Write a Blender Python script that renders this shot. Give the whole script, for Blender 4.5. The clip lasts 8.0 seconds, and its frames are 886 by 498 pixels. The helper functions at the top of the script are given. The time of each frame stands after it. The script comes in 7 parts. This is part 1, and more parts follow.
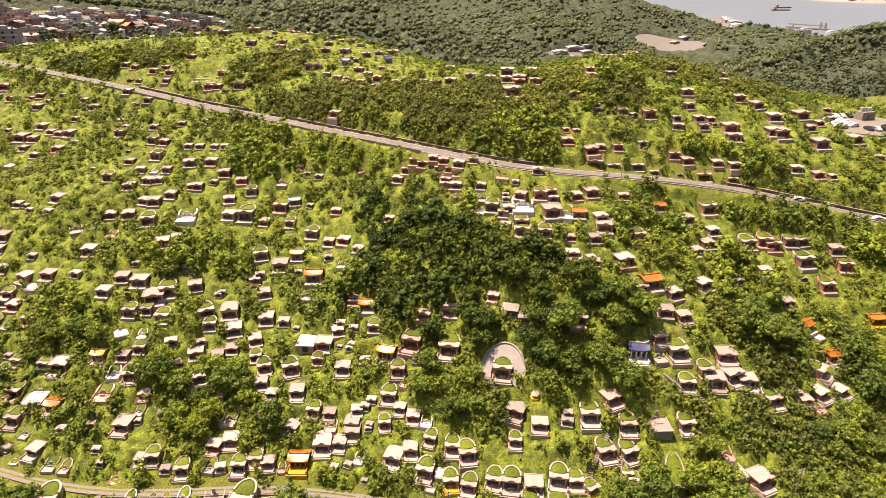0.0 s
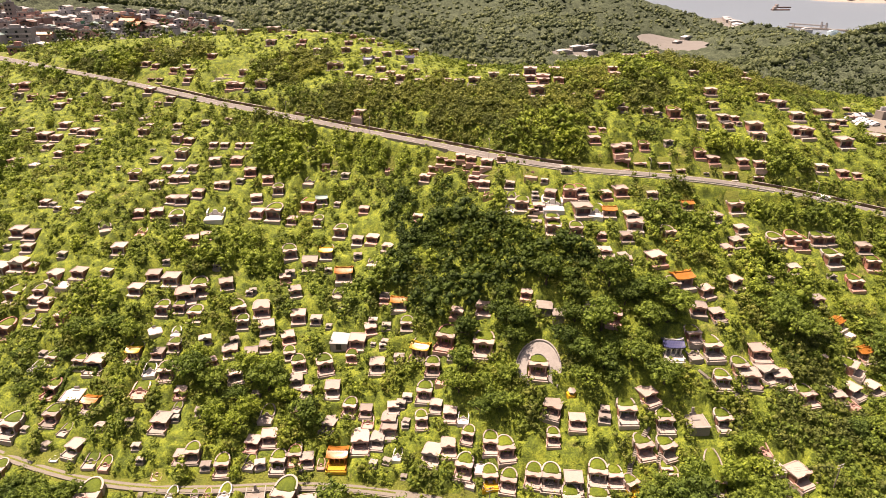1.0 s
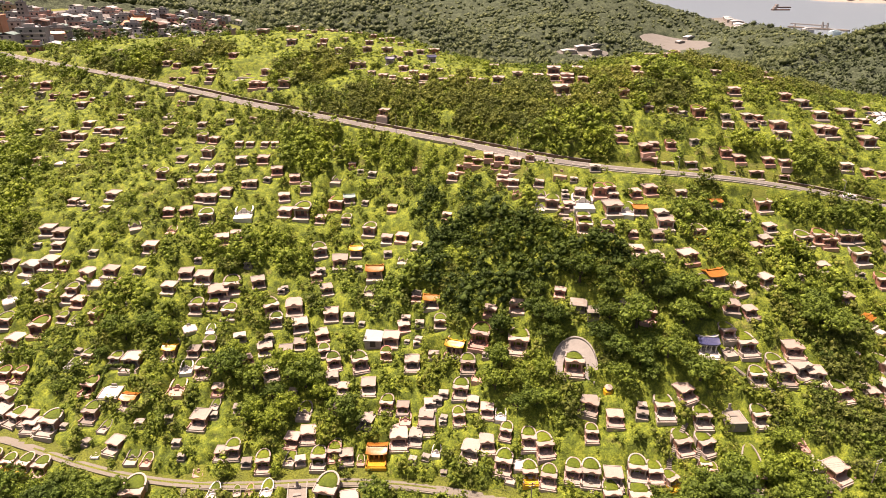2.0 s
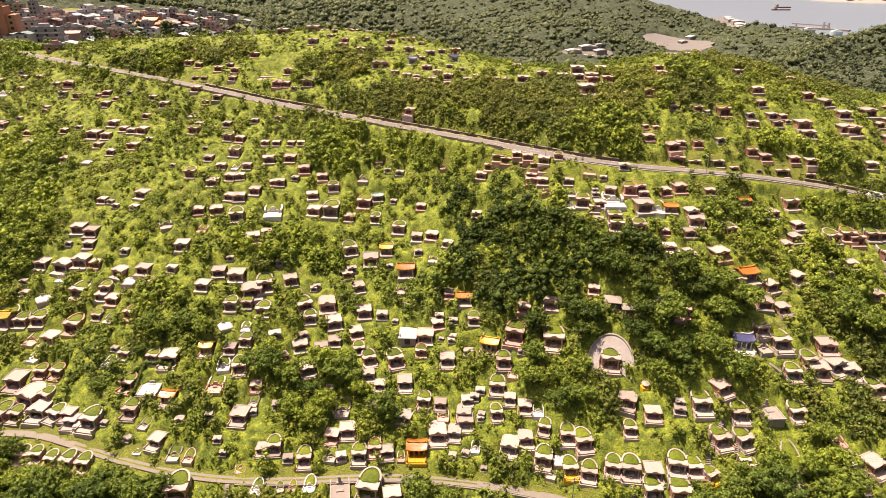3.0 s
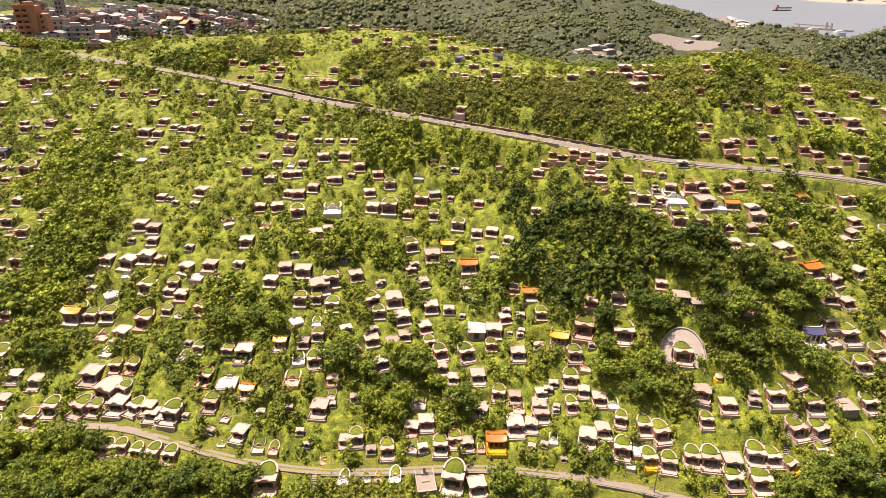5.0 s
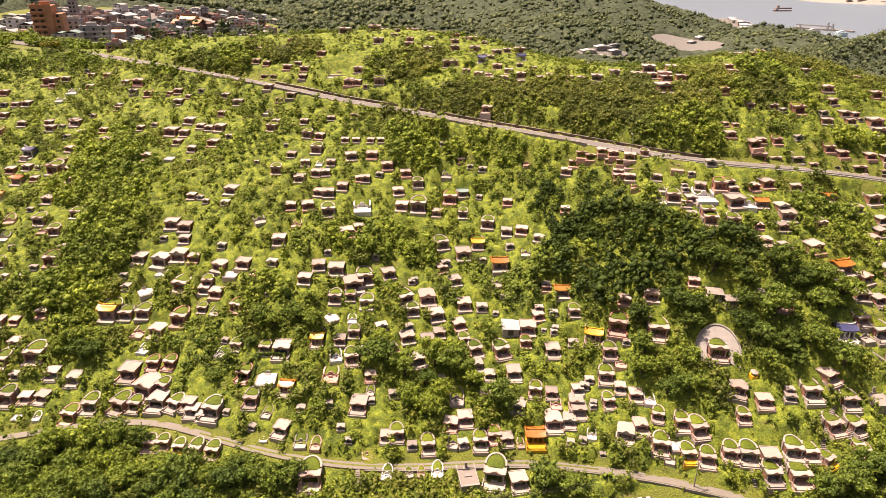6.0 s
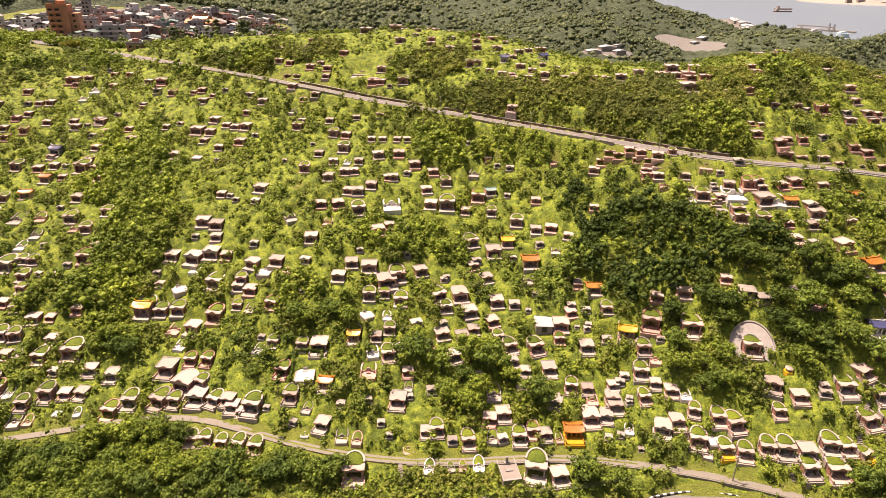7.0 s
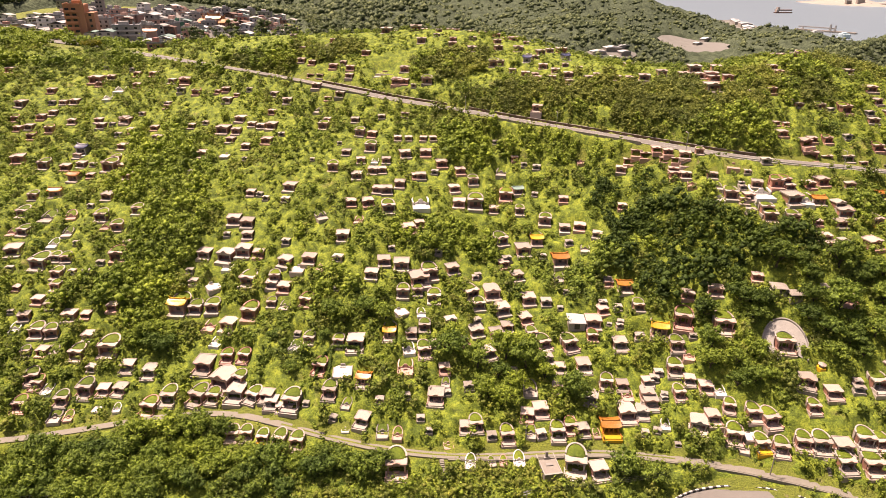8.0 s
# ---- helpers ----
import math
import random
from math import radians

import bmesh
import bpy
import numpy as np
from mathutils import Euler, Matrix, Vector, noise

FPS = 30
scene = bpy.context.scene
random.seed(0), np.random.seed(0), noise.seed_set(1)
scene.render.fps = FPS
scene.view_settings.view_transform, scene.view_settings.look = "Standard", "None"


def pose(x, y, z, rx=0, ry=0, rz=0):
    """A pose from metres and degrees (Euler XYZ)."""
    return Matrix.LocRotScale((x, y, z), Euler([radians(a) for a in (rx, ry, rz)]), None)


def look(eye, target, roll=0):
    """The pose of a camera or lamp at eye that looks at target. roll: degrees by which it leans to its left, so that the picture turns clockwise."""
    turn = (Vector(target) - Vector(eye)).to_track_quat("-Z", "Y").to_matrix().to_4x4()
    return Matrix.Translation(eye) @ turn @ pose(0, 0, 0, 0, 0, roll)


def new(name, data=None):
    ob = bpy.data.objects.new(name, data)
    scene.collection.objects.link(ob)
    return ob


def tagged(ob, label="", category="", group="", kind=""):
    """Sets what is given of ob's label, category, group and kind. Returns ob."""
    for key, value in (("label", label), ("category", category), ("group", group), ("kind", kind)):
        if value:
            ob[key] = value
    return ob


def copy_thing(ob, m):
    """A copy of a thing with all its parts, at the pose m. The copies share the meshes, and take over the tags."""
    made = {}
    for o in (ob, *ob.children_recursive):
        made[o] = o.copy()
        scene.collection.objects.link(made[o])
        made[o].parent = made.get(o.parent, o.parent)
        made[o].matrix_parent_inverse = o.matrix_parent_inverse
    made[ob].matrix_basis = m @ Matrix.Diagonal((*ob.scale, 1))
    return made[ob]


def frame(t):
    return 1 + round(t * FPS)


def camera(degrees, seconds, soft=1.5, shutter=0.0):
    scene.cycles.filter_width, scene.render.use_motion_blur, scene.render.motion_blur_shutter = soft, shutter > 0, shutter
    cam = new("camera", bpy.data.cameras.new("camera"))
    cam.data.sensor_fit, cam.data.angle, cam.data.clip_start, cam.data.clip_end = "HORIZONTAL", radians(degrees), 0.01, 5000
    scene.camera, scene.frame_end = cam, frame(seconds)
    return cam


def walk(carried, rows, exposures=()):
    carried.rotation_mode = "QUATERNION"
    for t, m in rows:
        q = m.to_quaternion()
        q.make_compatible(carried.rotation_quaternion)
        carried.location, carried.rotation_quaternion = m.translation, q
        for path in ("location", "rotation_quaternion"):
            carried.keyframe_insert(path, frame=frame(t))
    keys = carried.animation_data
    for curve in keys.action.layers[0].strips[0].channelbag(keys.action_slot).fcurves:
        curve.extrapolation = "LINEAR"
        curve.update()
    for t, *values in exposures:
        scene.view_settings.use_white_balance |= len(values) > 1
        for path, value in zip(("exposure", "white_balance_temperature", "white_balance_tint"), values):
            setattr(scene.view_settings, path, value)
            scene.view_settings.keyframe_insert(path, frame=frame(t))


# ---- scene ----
# camera: a drone sliding sideways along the hill, about 10 m/s
cam = camera(70.0, 8.0, soft=0.9)
PATH = [
    (0, (0.00, 0.00, 100.00), (0.00, 91.21, 59.01), 0.00),
    (0.5, (-4.99, -0.57, 100.03), (-4.82, 90.63, 59.00), 0.04),
    (1, (-10.05, -1.16, 100.05), (-9.72, 90.02, 59.00), 0.07),
    (1.5, (-15.15, -1.78, 100.06), (-14.67, 89.40, 58.99), 0.10),
    (2, (-20.31, -2.41, 100.07), (-19.68, 88.75, 58.98), 0.13),
    (2.5, (-25.52, -3.07, 100.07), (-24.75, 88.09, 58.97), 0.15),
    (3, (-30.77, -3.75, 100.07), (-29.86, 87.40, 58.96), 0.17),
    (3.5, (-36.06, -4.46, 100.06), (-35.02, 86.69, 58.95), 0.19),
    (4, (-41.39, -5.20, 100.05), (-40.22, 85.95, 58.94), 0.21),
    (4.5, (-46.75, -5.96, 100.04), (-45.46, 85.19, 58.93), 0.24),
    (5, (-52.15, -6.74, 100.03), (-50.72, 84.41, 58.93), 0.27),
    (5.5, (-57.58, -7.56, 100.02), (-56.01, 83.59, 58.93), 0.30),
    (6, (-63.02, -8.40, 100.01), (-61.33, 82.75, 58.93), 0.34),
    (6.5, (-68.49, -9.28, 100.01), (-66.66, 81.88, 58.94), 0.39),
    (7, (-73.98, -10.18, 100.00), (-72.00, 80.98, 58.95), 0.44),
    (7.5, (-79.49, -11.12, 99.99), (-77.36, 80.05, 58.96), 0.50),
    (8, (-85.00, -12.08, 99.99), (-82.71, 79.09, 58.99), 0.58),
]
walk(cam, [(t, look(eye, target, roll)) for t, eye, target, roll in PATH], [(0, 1.235, 7400, 29)])

# ---- daylight ----
SUN_ELEVATION, SUN_TURN = radians(68), radians(-62)
world = bpy.data.worlds.new("sky")
scene.world = world
world.use_nodes = True
sky = world.node_tree.nodes.new("ShaderNodeTexSky")
sky.sky_type, sky.sun_disc = "NISHITA", False
sky.sun_elevation, sky.sun_rotation = SUN_ELEVATION, SUN_TURN
sky.air_density, sky.dust_density, sky.ozone_density = 0.8, 6.5, 0.3
back = world.node_tree.nodes["Background"]
world.node_tree.links.new(sky.outputs[0], back.inputs[0])
back.inputs[1].default_value = 0.060
sun = new("sun", bpy.data.lights.new("sun", "SUN"))
sun.data.energy, sun.data.angle, sun.data.color = 4.6, radians(0.6), (1.0, 0.90, 0.76)
to_sun = Vector((math.sin(SUN_TURN) * math.cos(SUN_ELEVATION), math.cos(SUN_TURN) * math.cos(SUN_ELEVATION), math.sin(SUN_ELEVATION)))
sun.rotation_mode = "QUATERNION"
sun.rotation_quaternion = to_sun.to_track_quat("Z", "Y")

# ---- materials ----
def material(name, build):
    m = bpy.data.materials.new(name)
    m.use_nodes = True
    n, l = m.node_tree.nodes, m.node_tree.links
    build(n, l, n["Principled BSDF"])
    return m


def ramp(n, stops):
    r = n.new("ShaderNodeValToRGB")
    while len(r.color_ramp.elements) < len(stops):
        r.color_ramp.elements.new(0.5)
    for e, (at, colour) in zip(r.color_ramp.elements, stops):
        e.position, e.color = at, (*colour, 1)
    return r


def fbm(n, l, scale, detail=4.0, space="world", rough=0.6):
    """Noise in metres of the world, or of the thing itself."""
    tex = n.new("ShaderNodeTexNoise")
    tex.inputs["Scale"].default_value, tex.inputs["Detail"].default_value, tex.inputs["Roughness"].default_value = scale, detail, rough
    if space == "world":
        geo = n.new("ShaderNodeNewGeometry")
        l.new(geo.outputs["Position"], tex.inputs["Vector"])
    else:
        co = n.new("ShaderNodeTexCoord")
        l.new(co.outputs["Object"], tex.inputs["Vector"])
    return tex.outputs["Fac"]


def mix(n, l, fac, a, b, kind="MIX"):
    m = n.new("ShaderNodeMix")
    m.data_type, m.blend_type = "RGBA", kind
    for socket, v in ((m.inputs[0], fac), (m.inputs[6], a), (m.inputs[7], b)):
        if isinstance(v, bpy.types.NodeSocket):
            l.new(v, socket)
        elif isinstance(v, tuple):
            socket.default_value = (*v, 1)
        else:
            socket.default_value = v
    return m.outputs[2]


def bump(n, l, p, height, strength, distance):
    b = n.new("ShaderNodeBump")
    b.inputs["Strength"].default_value, b.inputs["Distance"].default_value = strength, distance
    l.new(height, b.inputs["Height"])
    l.new(b.outputs[0], p.inputs["Normal"])


def plain(name, colour, rough=0.8, other=None, scale=1.5, spread=0.25, dirt=0.0, lift=0.02, space="world"):
    """A mineral or painted surface: two colours in soft patches, streaks of dirt, fine relief, a shade of its own for each thing."""
    def build(n, l, p):
        patch, fine = fbm(n, l, scale, 5, space), fbm(n, l, scale * 9, 3, space)
        c = mix(n, l, patch, colour, other or tuple(v * 0.75 for v in colour))
        info = n.new("ShaderNodeObjectInfo")
        r = ramp(n, [(0, (1 - spread,) * 3), (1, (1 + spread * 0.5,) * 3)])
        l.new(info.outputs["Random"], r.inputs[0])
        c = mix(n, l, 1.0, c, r.outputs[0], "MULTIPLY")
        if dirt:
            d = ramp(n, [(0.45, (0, 0, 0)), (0.75, (1, 1, 1))])
            l.new(fine, d.inputs[0])
            f = n.new("ShaderNodeMath")
            f.operation = "MULTIPLY"
            f.inputs[1].default_value = dirt
            l.new(d.outputs[0], f.inputs[0])
            c = mix(n, l, f.outputs[0], c, (0.10, 0.09, 0.07))
        l.new(c, p.inputs["Base Color"])
        p.inputs["Roughness"].default_value = rough
        bump(n, l, p, fine, 0.5, lift)
    return material(name, build)


def land(n, l, p):
    big, mid, fine = fbm(n, l, 0.035, 4), fbm(n, l, 0.35, 5), fbm(n, l, 2.5, 4)
    r = ramp(n, [(0.30, (0.095, 0.12, 0.011)), (0.5, (0.17, 0.205, 0.015)), (0.72, (0.24, 0.265, 0.024))])
    l.new(mid, r.inputs[0])
    c = mix(n, l, big, r.outputs[0], (0.091, 0.112, 0.0119))
    soil = ramp(n, [(0.64, (0, 0, 0)), (0.74, (0.8, 0.8, 0.8))])
    l.new(fbm(n, l, 0.22, 3), soil.inputs[0])
    c = mix(n, l, soil.outputs[0], c, (0.168, 0.133, 0.077))
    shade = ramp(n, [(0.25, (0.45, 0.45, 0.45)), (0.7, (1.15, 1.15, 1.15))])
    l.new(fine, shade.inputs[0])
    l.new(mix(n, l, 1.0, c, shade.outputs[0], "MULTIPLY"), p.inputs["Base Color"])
    p.inputs["Roughness"].default_value = 0.9
    bump(n, l, p, fine, 1.0, 0.6)


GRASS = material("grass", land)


def leafy(name, dark, light, yellow, spread=0.35):
    """Leaves: each leaf or clump has its own shade, each plant its own hue; thin leaves let some sun through."""
    def build(n, l, p):
        geo, info = n.new("ShaderNodeNewGeometry"), n.new("ShaderNodeObjectInfo")
        r = ramp(n, [(0.0, dark), (0.55, light), (1.0, yellow)])
        l.new(geo.outputs["Random Per Island"], r.inputs[0])
        hue = ramp(n, [(0, (1 - spread, 1 - spread * 0.8, 0.8)), (1, (1 + spread * 0.5, 1 + spread * 0.4, 1.15))])
        l.new(info.outputs["Random"], hue.inputs[0])
        patch = ramp(n, [(0.3, (0.68, 0.72, 0.75)), (0.7, (1.2, 1.18, 1.1))])
        l.new(fbm(n, l, 0.11, 3), patch.inputs[0])
        c = mix(n, l, 1.0, mix(n, l, 1.0, r.outputs[0], hue.outputs[0], "MULTIPLY"), patch.outputs[0], "MULTIPLY")
        sprays, tufts = fbm(n, l, 1.5, 3, rough=0.7), fbm(n, l, 0.028, 2)
        spray = ramp(n, [(0.30, (0.66, 0.70, 0.74)), (0.5, (0.97, 0.97, 0.96)), (0.70, (1.28, 1.24, 1.12))])
        l.new(sprays, spray.inputs[0])
        c = mix(n, l, 1.0, c, spray.outputs[0], "MULTIPLY")
        stand = ramp(n, [(0.35, (0.80, 0.84, 0.9)), (0.65, (1.22, 1.16, 1.0))])
        l.new(tufts, stand.inputs[0])
        c = mix(n, l, 1.0, c, stand.outputs[0], "MULTIPLY")
        l.new(c, p.inputs["Base Color"])
        bump(n, l, p, sprays, 0.9, 0.45)
        p.inputs["Roughness"].default_value = 0.65
        p.inputs["Specular IOR Level"].default_value = 0.25
        thin, blend = n.new("ShaderNodeBsdfTranslucent"), n.new("ShaderNodeMixShader")
        l.new(c, thin.inputs["Color"])
        blend.inputs[0].default_value = 0.36
        l.new(p.outputs[0], blend.inputs[1])
        l.new(thin.outputs[0], blend.inputs[2])
        l.new(blend.outputs[0], n["Material Output"].inputs[0])
    return material(name, build)


LEAVES = leafy("tree_leaves", (0.112, 0.164, 0.026), (0.191, 0.271, 0.039), (0.286, 0.378, 0.055), 0.45)
BUSH = leafy("bush_leaves", (0.119, 0.170, 0.026), (0.175, 0.239, 0.035), (0.245, 0.308, 0.048))
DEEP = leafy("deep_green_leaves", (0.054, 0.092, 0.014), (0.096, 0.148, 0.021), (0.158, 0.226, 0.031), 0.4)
BANKLEAF = leafy("bank_leaves", (0.114, 0.147, 0.030), (0.174, 0.210, 0.042), (0.244, 0.271, 0.060))
# valley leaves: paler and greyer greens, with the haze of distance put into them
HAZY_LEAF = leafy("hazy_valley_leaves", (0.070, 0.095, 0.042), (0.122, 0.157, 0.070), (0.190, 0.226, 0.104), 0.3)
BLADES = leafy("grass_blades", (0.194, 0.255, 0.030), (0.237, 0.303, 0.036), (0.292, 0.347, 0.053))
LAWN = leafy("lawn", (0.115, 0.168, 0.015), (0.138, 0.194, 0.018), (0.161, 0.214, 0.025), 0.2)
GOLDEN = leafy("golden_leaves", (0.21, 0.196, 0.0105), (0.294, 0.266, 0.014), (0.35, 0.315, 0.021))


def scrubby(n, l, p):
    """Low scrub and long grass: lime-green sprays, straw-coloured patches, shade of the hollows painted as darker
    noise.
    """
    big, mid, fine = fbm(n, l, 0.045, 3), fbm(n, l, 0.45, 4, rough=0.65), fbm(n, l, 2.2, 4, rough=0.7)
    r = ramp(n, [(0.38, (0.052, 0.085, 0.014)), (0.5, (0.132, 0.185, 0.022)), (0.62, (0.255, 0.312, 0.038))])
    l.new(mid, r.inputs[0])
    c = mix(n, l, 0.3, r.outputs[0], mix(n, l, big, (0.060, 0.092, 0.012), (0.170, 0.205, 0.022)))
    straw = ramp(n, [(0.62, (0, 0, 0)), (0.74, (0.6, 0.6, 0.6))])
    l.new(fbm(n, l, 0.16, 4), straw.inputs[0])
    c = mix(n, l, straw.outputs[0], c, (0.20, 0.175, 0.07))
    # painted shade between stems: darker where the bump below is low
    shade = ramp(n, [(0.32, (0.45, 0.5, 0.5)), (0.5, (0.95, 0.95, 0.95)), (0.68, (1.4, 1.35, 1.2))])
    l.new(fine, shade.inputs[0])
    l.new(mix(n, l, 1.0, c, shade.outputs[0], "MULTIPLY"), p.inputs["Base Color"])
    p.inputs["Roughness"].default_value = 0.8
    p.inputs["Specular IOR Level"].default_value = 0.2
    bump(n, l, p, fine, 1.0, 0.5)


SAND = plain("sandy_yard", (0.17, 0.165, 0.15), 0.95, (0.12, 0.118, 0.105), 0.03, 0.1, 0.4)
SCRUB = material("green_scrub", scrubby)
BARK = plain("bark", (0.07, 0.0525, 0.035), 0.9, (0.0385, 0.0294, 0.021), 3, space="thing")

PALE = plain("pale_render", (0.385, 0.34, 0.30), 0.7, (0.30, 0.25, 0.215), 0.7, 0.25, 0.45)
PINK = plain("pink_render", (0.41, 0.335, 0.29), 0.7, (0.31, 0.245, 0.21), 0.7, 0.25, 0.45)
GREY = plain("weathered_concrete", (0.32, 0.285, 0.245), 0.85, (0.205, 0.185, 0.16), 0.6, 0.3, 0.5)
COBBLE = plain("pale_cobbles", (0.36, 0.34, 0.31), 0.85, (0.17, 0.165, 0.155), 0.8, 0.1, 0.5)
WHITE = plain("white_marble", (0.56, 0.546, 0.518), 0.45, (0.49, 0.469, 0.434), 0.5, 0.12, 0.2)
BRICK = plain("red_tile", (0.38, 0.18, 0.135), 0.5, (0.27, 0.125, 0.095), 1.0, 0.35, 0.3)
ROSE = plain("rose_granite", (0.47, 0.30, 0.245), 0.5, (0.36, 0.215, 0.175), 1.2, 0.3, 0.3)
STONE = plain("grey_granite", (0.32, 0.30, 0.27), 0.55, (0.22, 0.205, 0.19), 1.2, 0.3, 0.4)
DARK = plain("dark_granite", (0.049, 0.0455, 0.0455), 0.3, (0.0315, 0.028, 0.028), 2, 0.3)
ORANGE = plain("orange_glazed_tile", (0.392, 0.161, 0.0245), 0.35, (0.308, 0.112, 0.0175), 1.5, 0.2, 0.2)
YELLOW = plain("yellow_glazed_tile", (0.546, 0.336, 0.021), 0.35, (0.462, 0.252, 0.014), 1.5, 0.15, 0.15)
BLUE = plain("blue_glazed_tile", (0.049, 0.056, 0.14), 0.35, (0.028, 0.035, 0.091), 1.5, 0.2, 0.2)
TEAL = plain("green_glazed_tile", (0.20, 0.29, 0.26), 0.4, (0.15, 0.23, 0.20), 1.5, 0.2)
CLAY = plain("bare_soil", (0.20, 0.125, 0.08), 0.95, (0.11, 0.075, 0.05), 0.5, 0.1)
ASPHALT = plain("asphalt", (0.152, 0.144, 0.132), 0.9, (0.115, 0.107, 0.096), 0.25, 0.05, 0.25)
LANE = plain("concrete_lane", (0.195, 0.18, 0.15), 0.9, (0.135, 0.125, 0.10), 0.35, 0.05, 0.5)
LINE = plain("road_paint", (0.504, 0.49, 0.448), 0.7, (0.385, 0.371, 0.336), 0.8, 0.05, 0.3)
BLACK = plain("black_paint", (0.021, 0.021, 0.021), 0.7, (0.035, 0.035, 0.035), 1, 0.05)
STEEL = plain("galvanised_steel", (0.294, 0.294, 0.287), 0.45, (0.231, 0.231, 0.224), 2, 0.1)


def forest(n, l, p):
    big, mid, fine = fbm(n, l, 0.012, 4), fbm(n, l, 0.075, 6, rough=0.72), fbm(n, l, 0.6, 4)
    # the greyed, lightened greens hold the distant haze as colour
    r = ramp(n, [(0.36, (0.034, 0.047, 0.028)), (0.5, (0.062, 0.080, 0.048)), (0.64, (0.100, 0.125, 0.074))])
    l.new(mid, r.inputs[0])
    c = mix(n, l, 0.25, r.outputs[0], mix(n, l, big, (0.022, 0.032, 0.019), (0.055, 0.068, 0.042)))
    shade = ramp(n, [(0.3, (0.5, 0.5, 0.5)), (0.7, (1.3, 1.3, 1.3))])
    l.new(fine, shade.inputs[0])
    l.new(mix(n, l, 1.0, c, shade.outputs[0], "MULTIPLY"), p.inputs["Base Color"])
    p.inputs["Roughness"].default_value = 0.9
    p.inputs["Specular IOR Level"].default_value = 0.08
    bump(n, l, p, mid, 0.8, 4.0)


HAZY_FOREST = material("hazy_far_forest", forest)


def sea_look(n, l, p):
    l.new(mix(n, l, fbm(n, l, 0.004, 3), (0.135, 0.18, 0.21), (0.165, 0.21, 0.24)), p.inputs["Base Color"])
    p.inputs["Roughness"].default_value = 0.28
    bump(n, l, p, fbm(n, l, 0.15, 3), 0.35, 0.6)


WATER = material("sea_water", sea_look)


def pane_look(n, l, p):
    p.inputs["Base Color"].default_value = (0.03, 0.035, 0.04, 1)
    p.inputs["Roughness"].default_value = 0.12


GLASS = material("window_glass", pane_look)
RUST = plain("rusty_sheet", (0.154, 0.077, 0.0525), 0.7, (0.105, 0.0595, 0.042), 0.5, 0.25, 0.4)
TIN = plain("pale_tin_roof", (0.434, 0.441, 0.434), 0.45, (0.336, 0.343, 0.343), 0.4, 0.25, 0.3)
OCHRE = plain("old_orange_tile", (0.40, 0.17, 0.045), 0.45, (0.29, 0.115, 0.03), 0.8, 0.1, 0.35)
PALEBLUE = plain("pale_blue_paint", (0.364, 0.462, 0.49), 0.5, (0.315, 0.42, 0.448), 0.2, 0.05, 0.1)
TERRACOTTA = plain("terracotta_tile_wall", (0.43, 0.195, 0.095), 0.6, (0.36, 0.155, 0.075), 0.3, 0.05, 0.25)
ROOFGREEN = plain("green_netting", (0.021, 0.119, 0.07), 0.8, (0.014, 0.084, 0.049), 0.5, 0.1)

# ---- shape of the land ----
# heights of the hillside on a net of 45 m, from the lower road (first row) over the crest to the valley behind (last row)
LOWER_SLOPE = [
    [-45.1, -43.6, -41.9, -39.3, -35.6, -32.7, -32.9, -34.6, -36.6, -37.0, -34.3, -30.3, -29.3, -33.6, -39.8, -45.9],
    [-28.1, -28.3, -29.1, -31.2, -32.0, -26.4, -25.4, -26.3, -29.4, -30.7, -26.3, -23.8, -23.5, -27.2, -29.4, -30.8],
    [-11.5, -13.3, -15.5, -20.2, -27.1, -22.8, -16.5, -15.9, -19.6, -12.6, -8.1, -15.2, -17.8, -18.8, -17.0, -15.7],
    [5.3, 1.2, -1.3, -2.1, -6.6, -10.2, 8.6, -2.4, 2.5, 31.3, 17.1, 1.6, 1.4, 0.1, -0.6, -1.5]]
UPPER_SLOPE = [
    [23.0, 16.2, 11.3, 12.4, 18.7, 21.9, 29.9, 12.6, 30.8, 48.7, 32.0, 37.2, 32.7, 23.6, 16.8, 11.6],
    [40.7, 33.8, 25.3, 20.7, 28.6, 36.3, 37.3, 49.5, 65.1, 65.2, 69.0, 59.7, 45.3, 37.6, 30.5, 23.3],
    [54.9, 51.1, 47.1, 46.9, 53.2, 58.7, 62.7, 70.5, 58.9, 51.0, 60.6, 53.5, 44.8, 42.0, 37.8, 32.2],
    [64.0, 60.3, 58.2, 59.5, 62.8, 66.7, 70.3, 62.8, 46.4, 39.3, 39.1, 34.5, 32.8, 35.0, 36.4, 36.4]]
BACK_SLOPE = [
    [70.0, 62.6, 55.7, 51.7, 53.4, 55.3, 48.9, 33.1, 24.4, 23.6, 18.3, 10.8, 13.7, 21.4, 29.1, 36.0],
    [74.5, 63.5, 53.0, 45.2, 40.5, 34.4, 22.0, 7.3, 0.9, -0.2, -4.4, -8.5, -3.7, 6.9, 19.3, 32.1],
    [78.5, 64.8, 51.5, 38.8, 25.8, 11.4, -3.4, -15.4, -22.6, -26.3, -27.9, -26.1, -19.3, -7.1, 9.0, 26.6]]
NET = np.array(LOWER_SLOPE + UPPER_SLOPE + BACK_SLOPE)
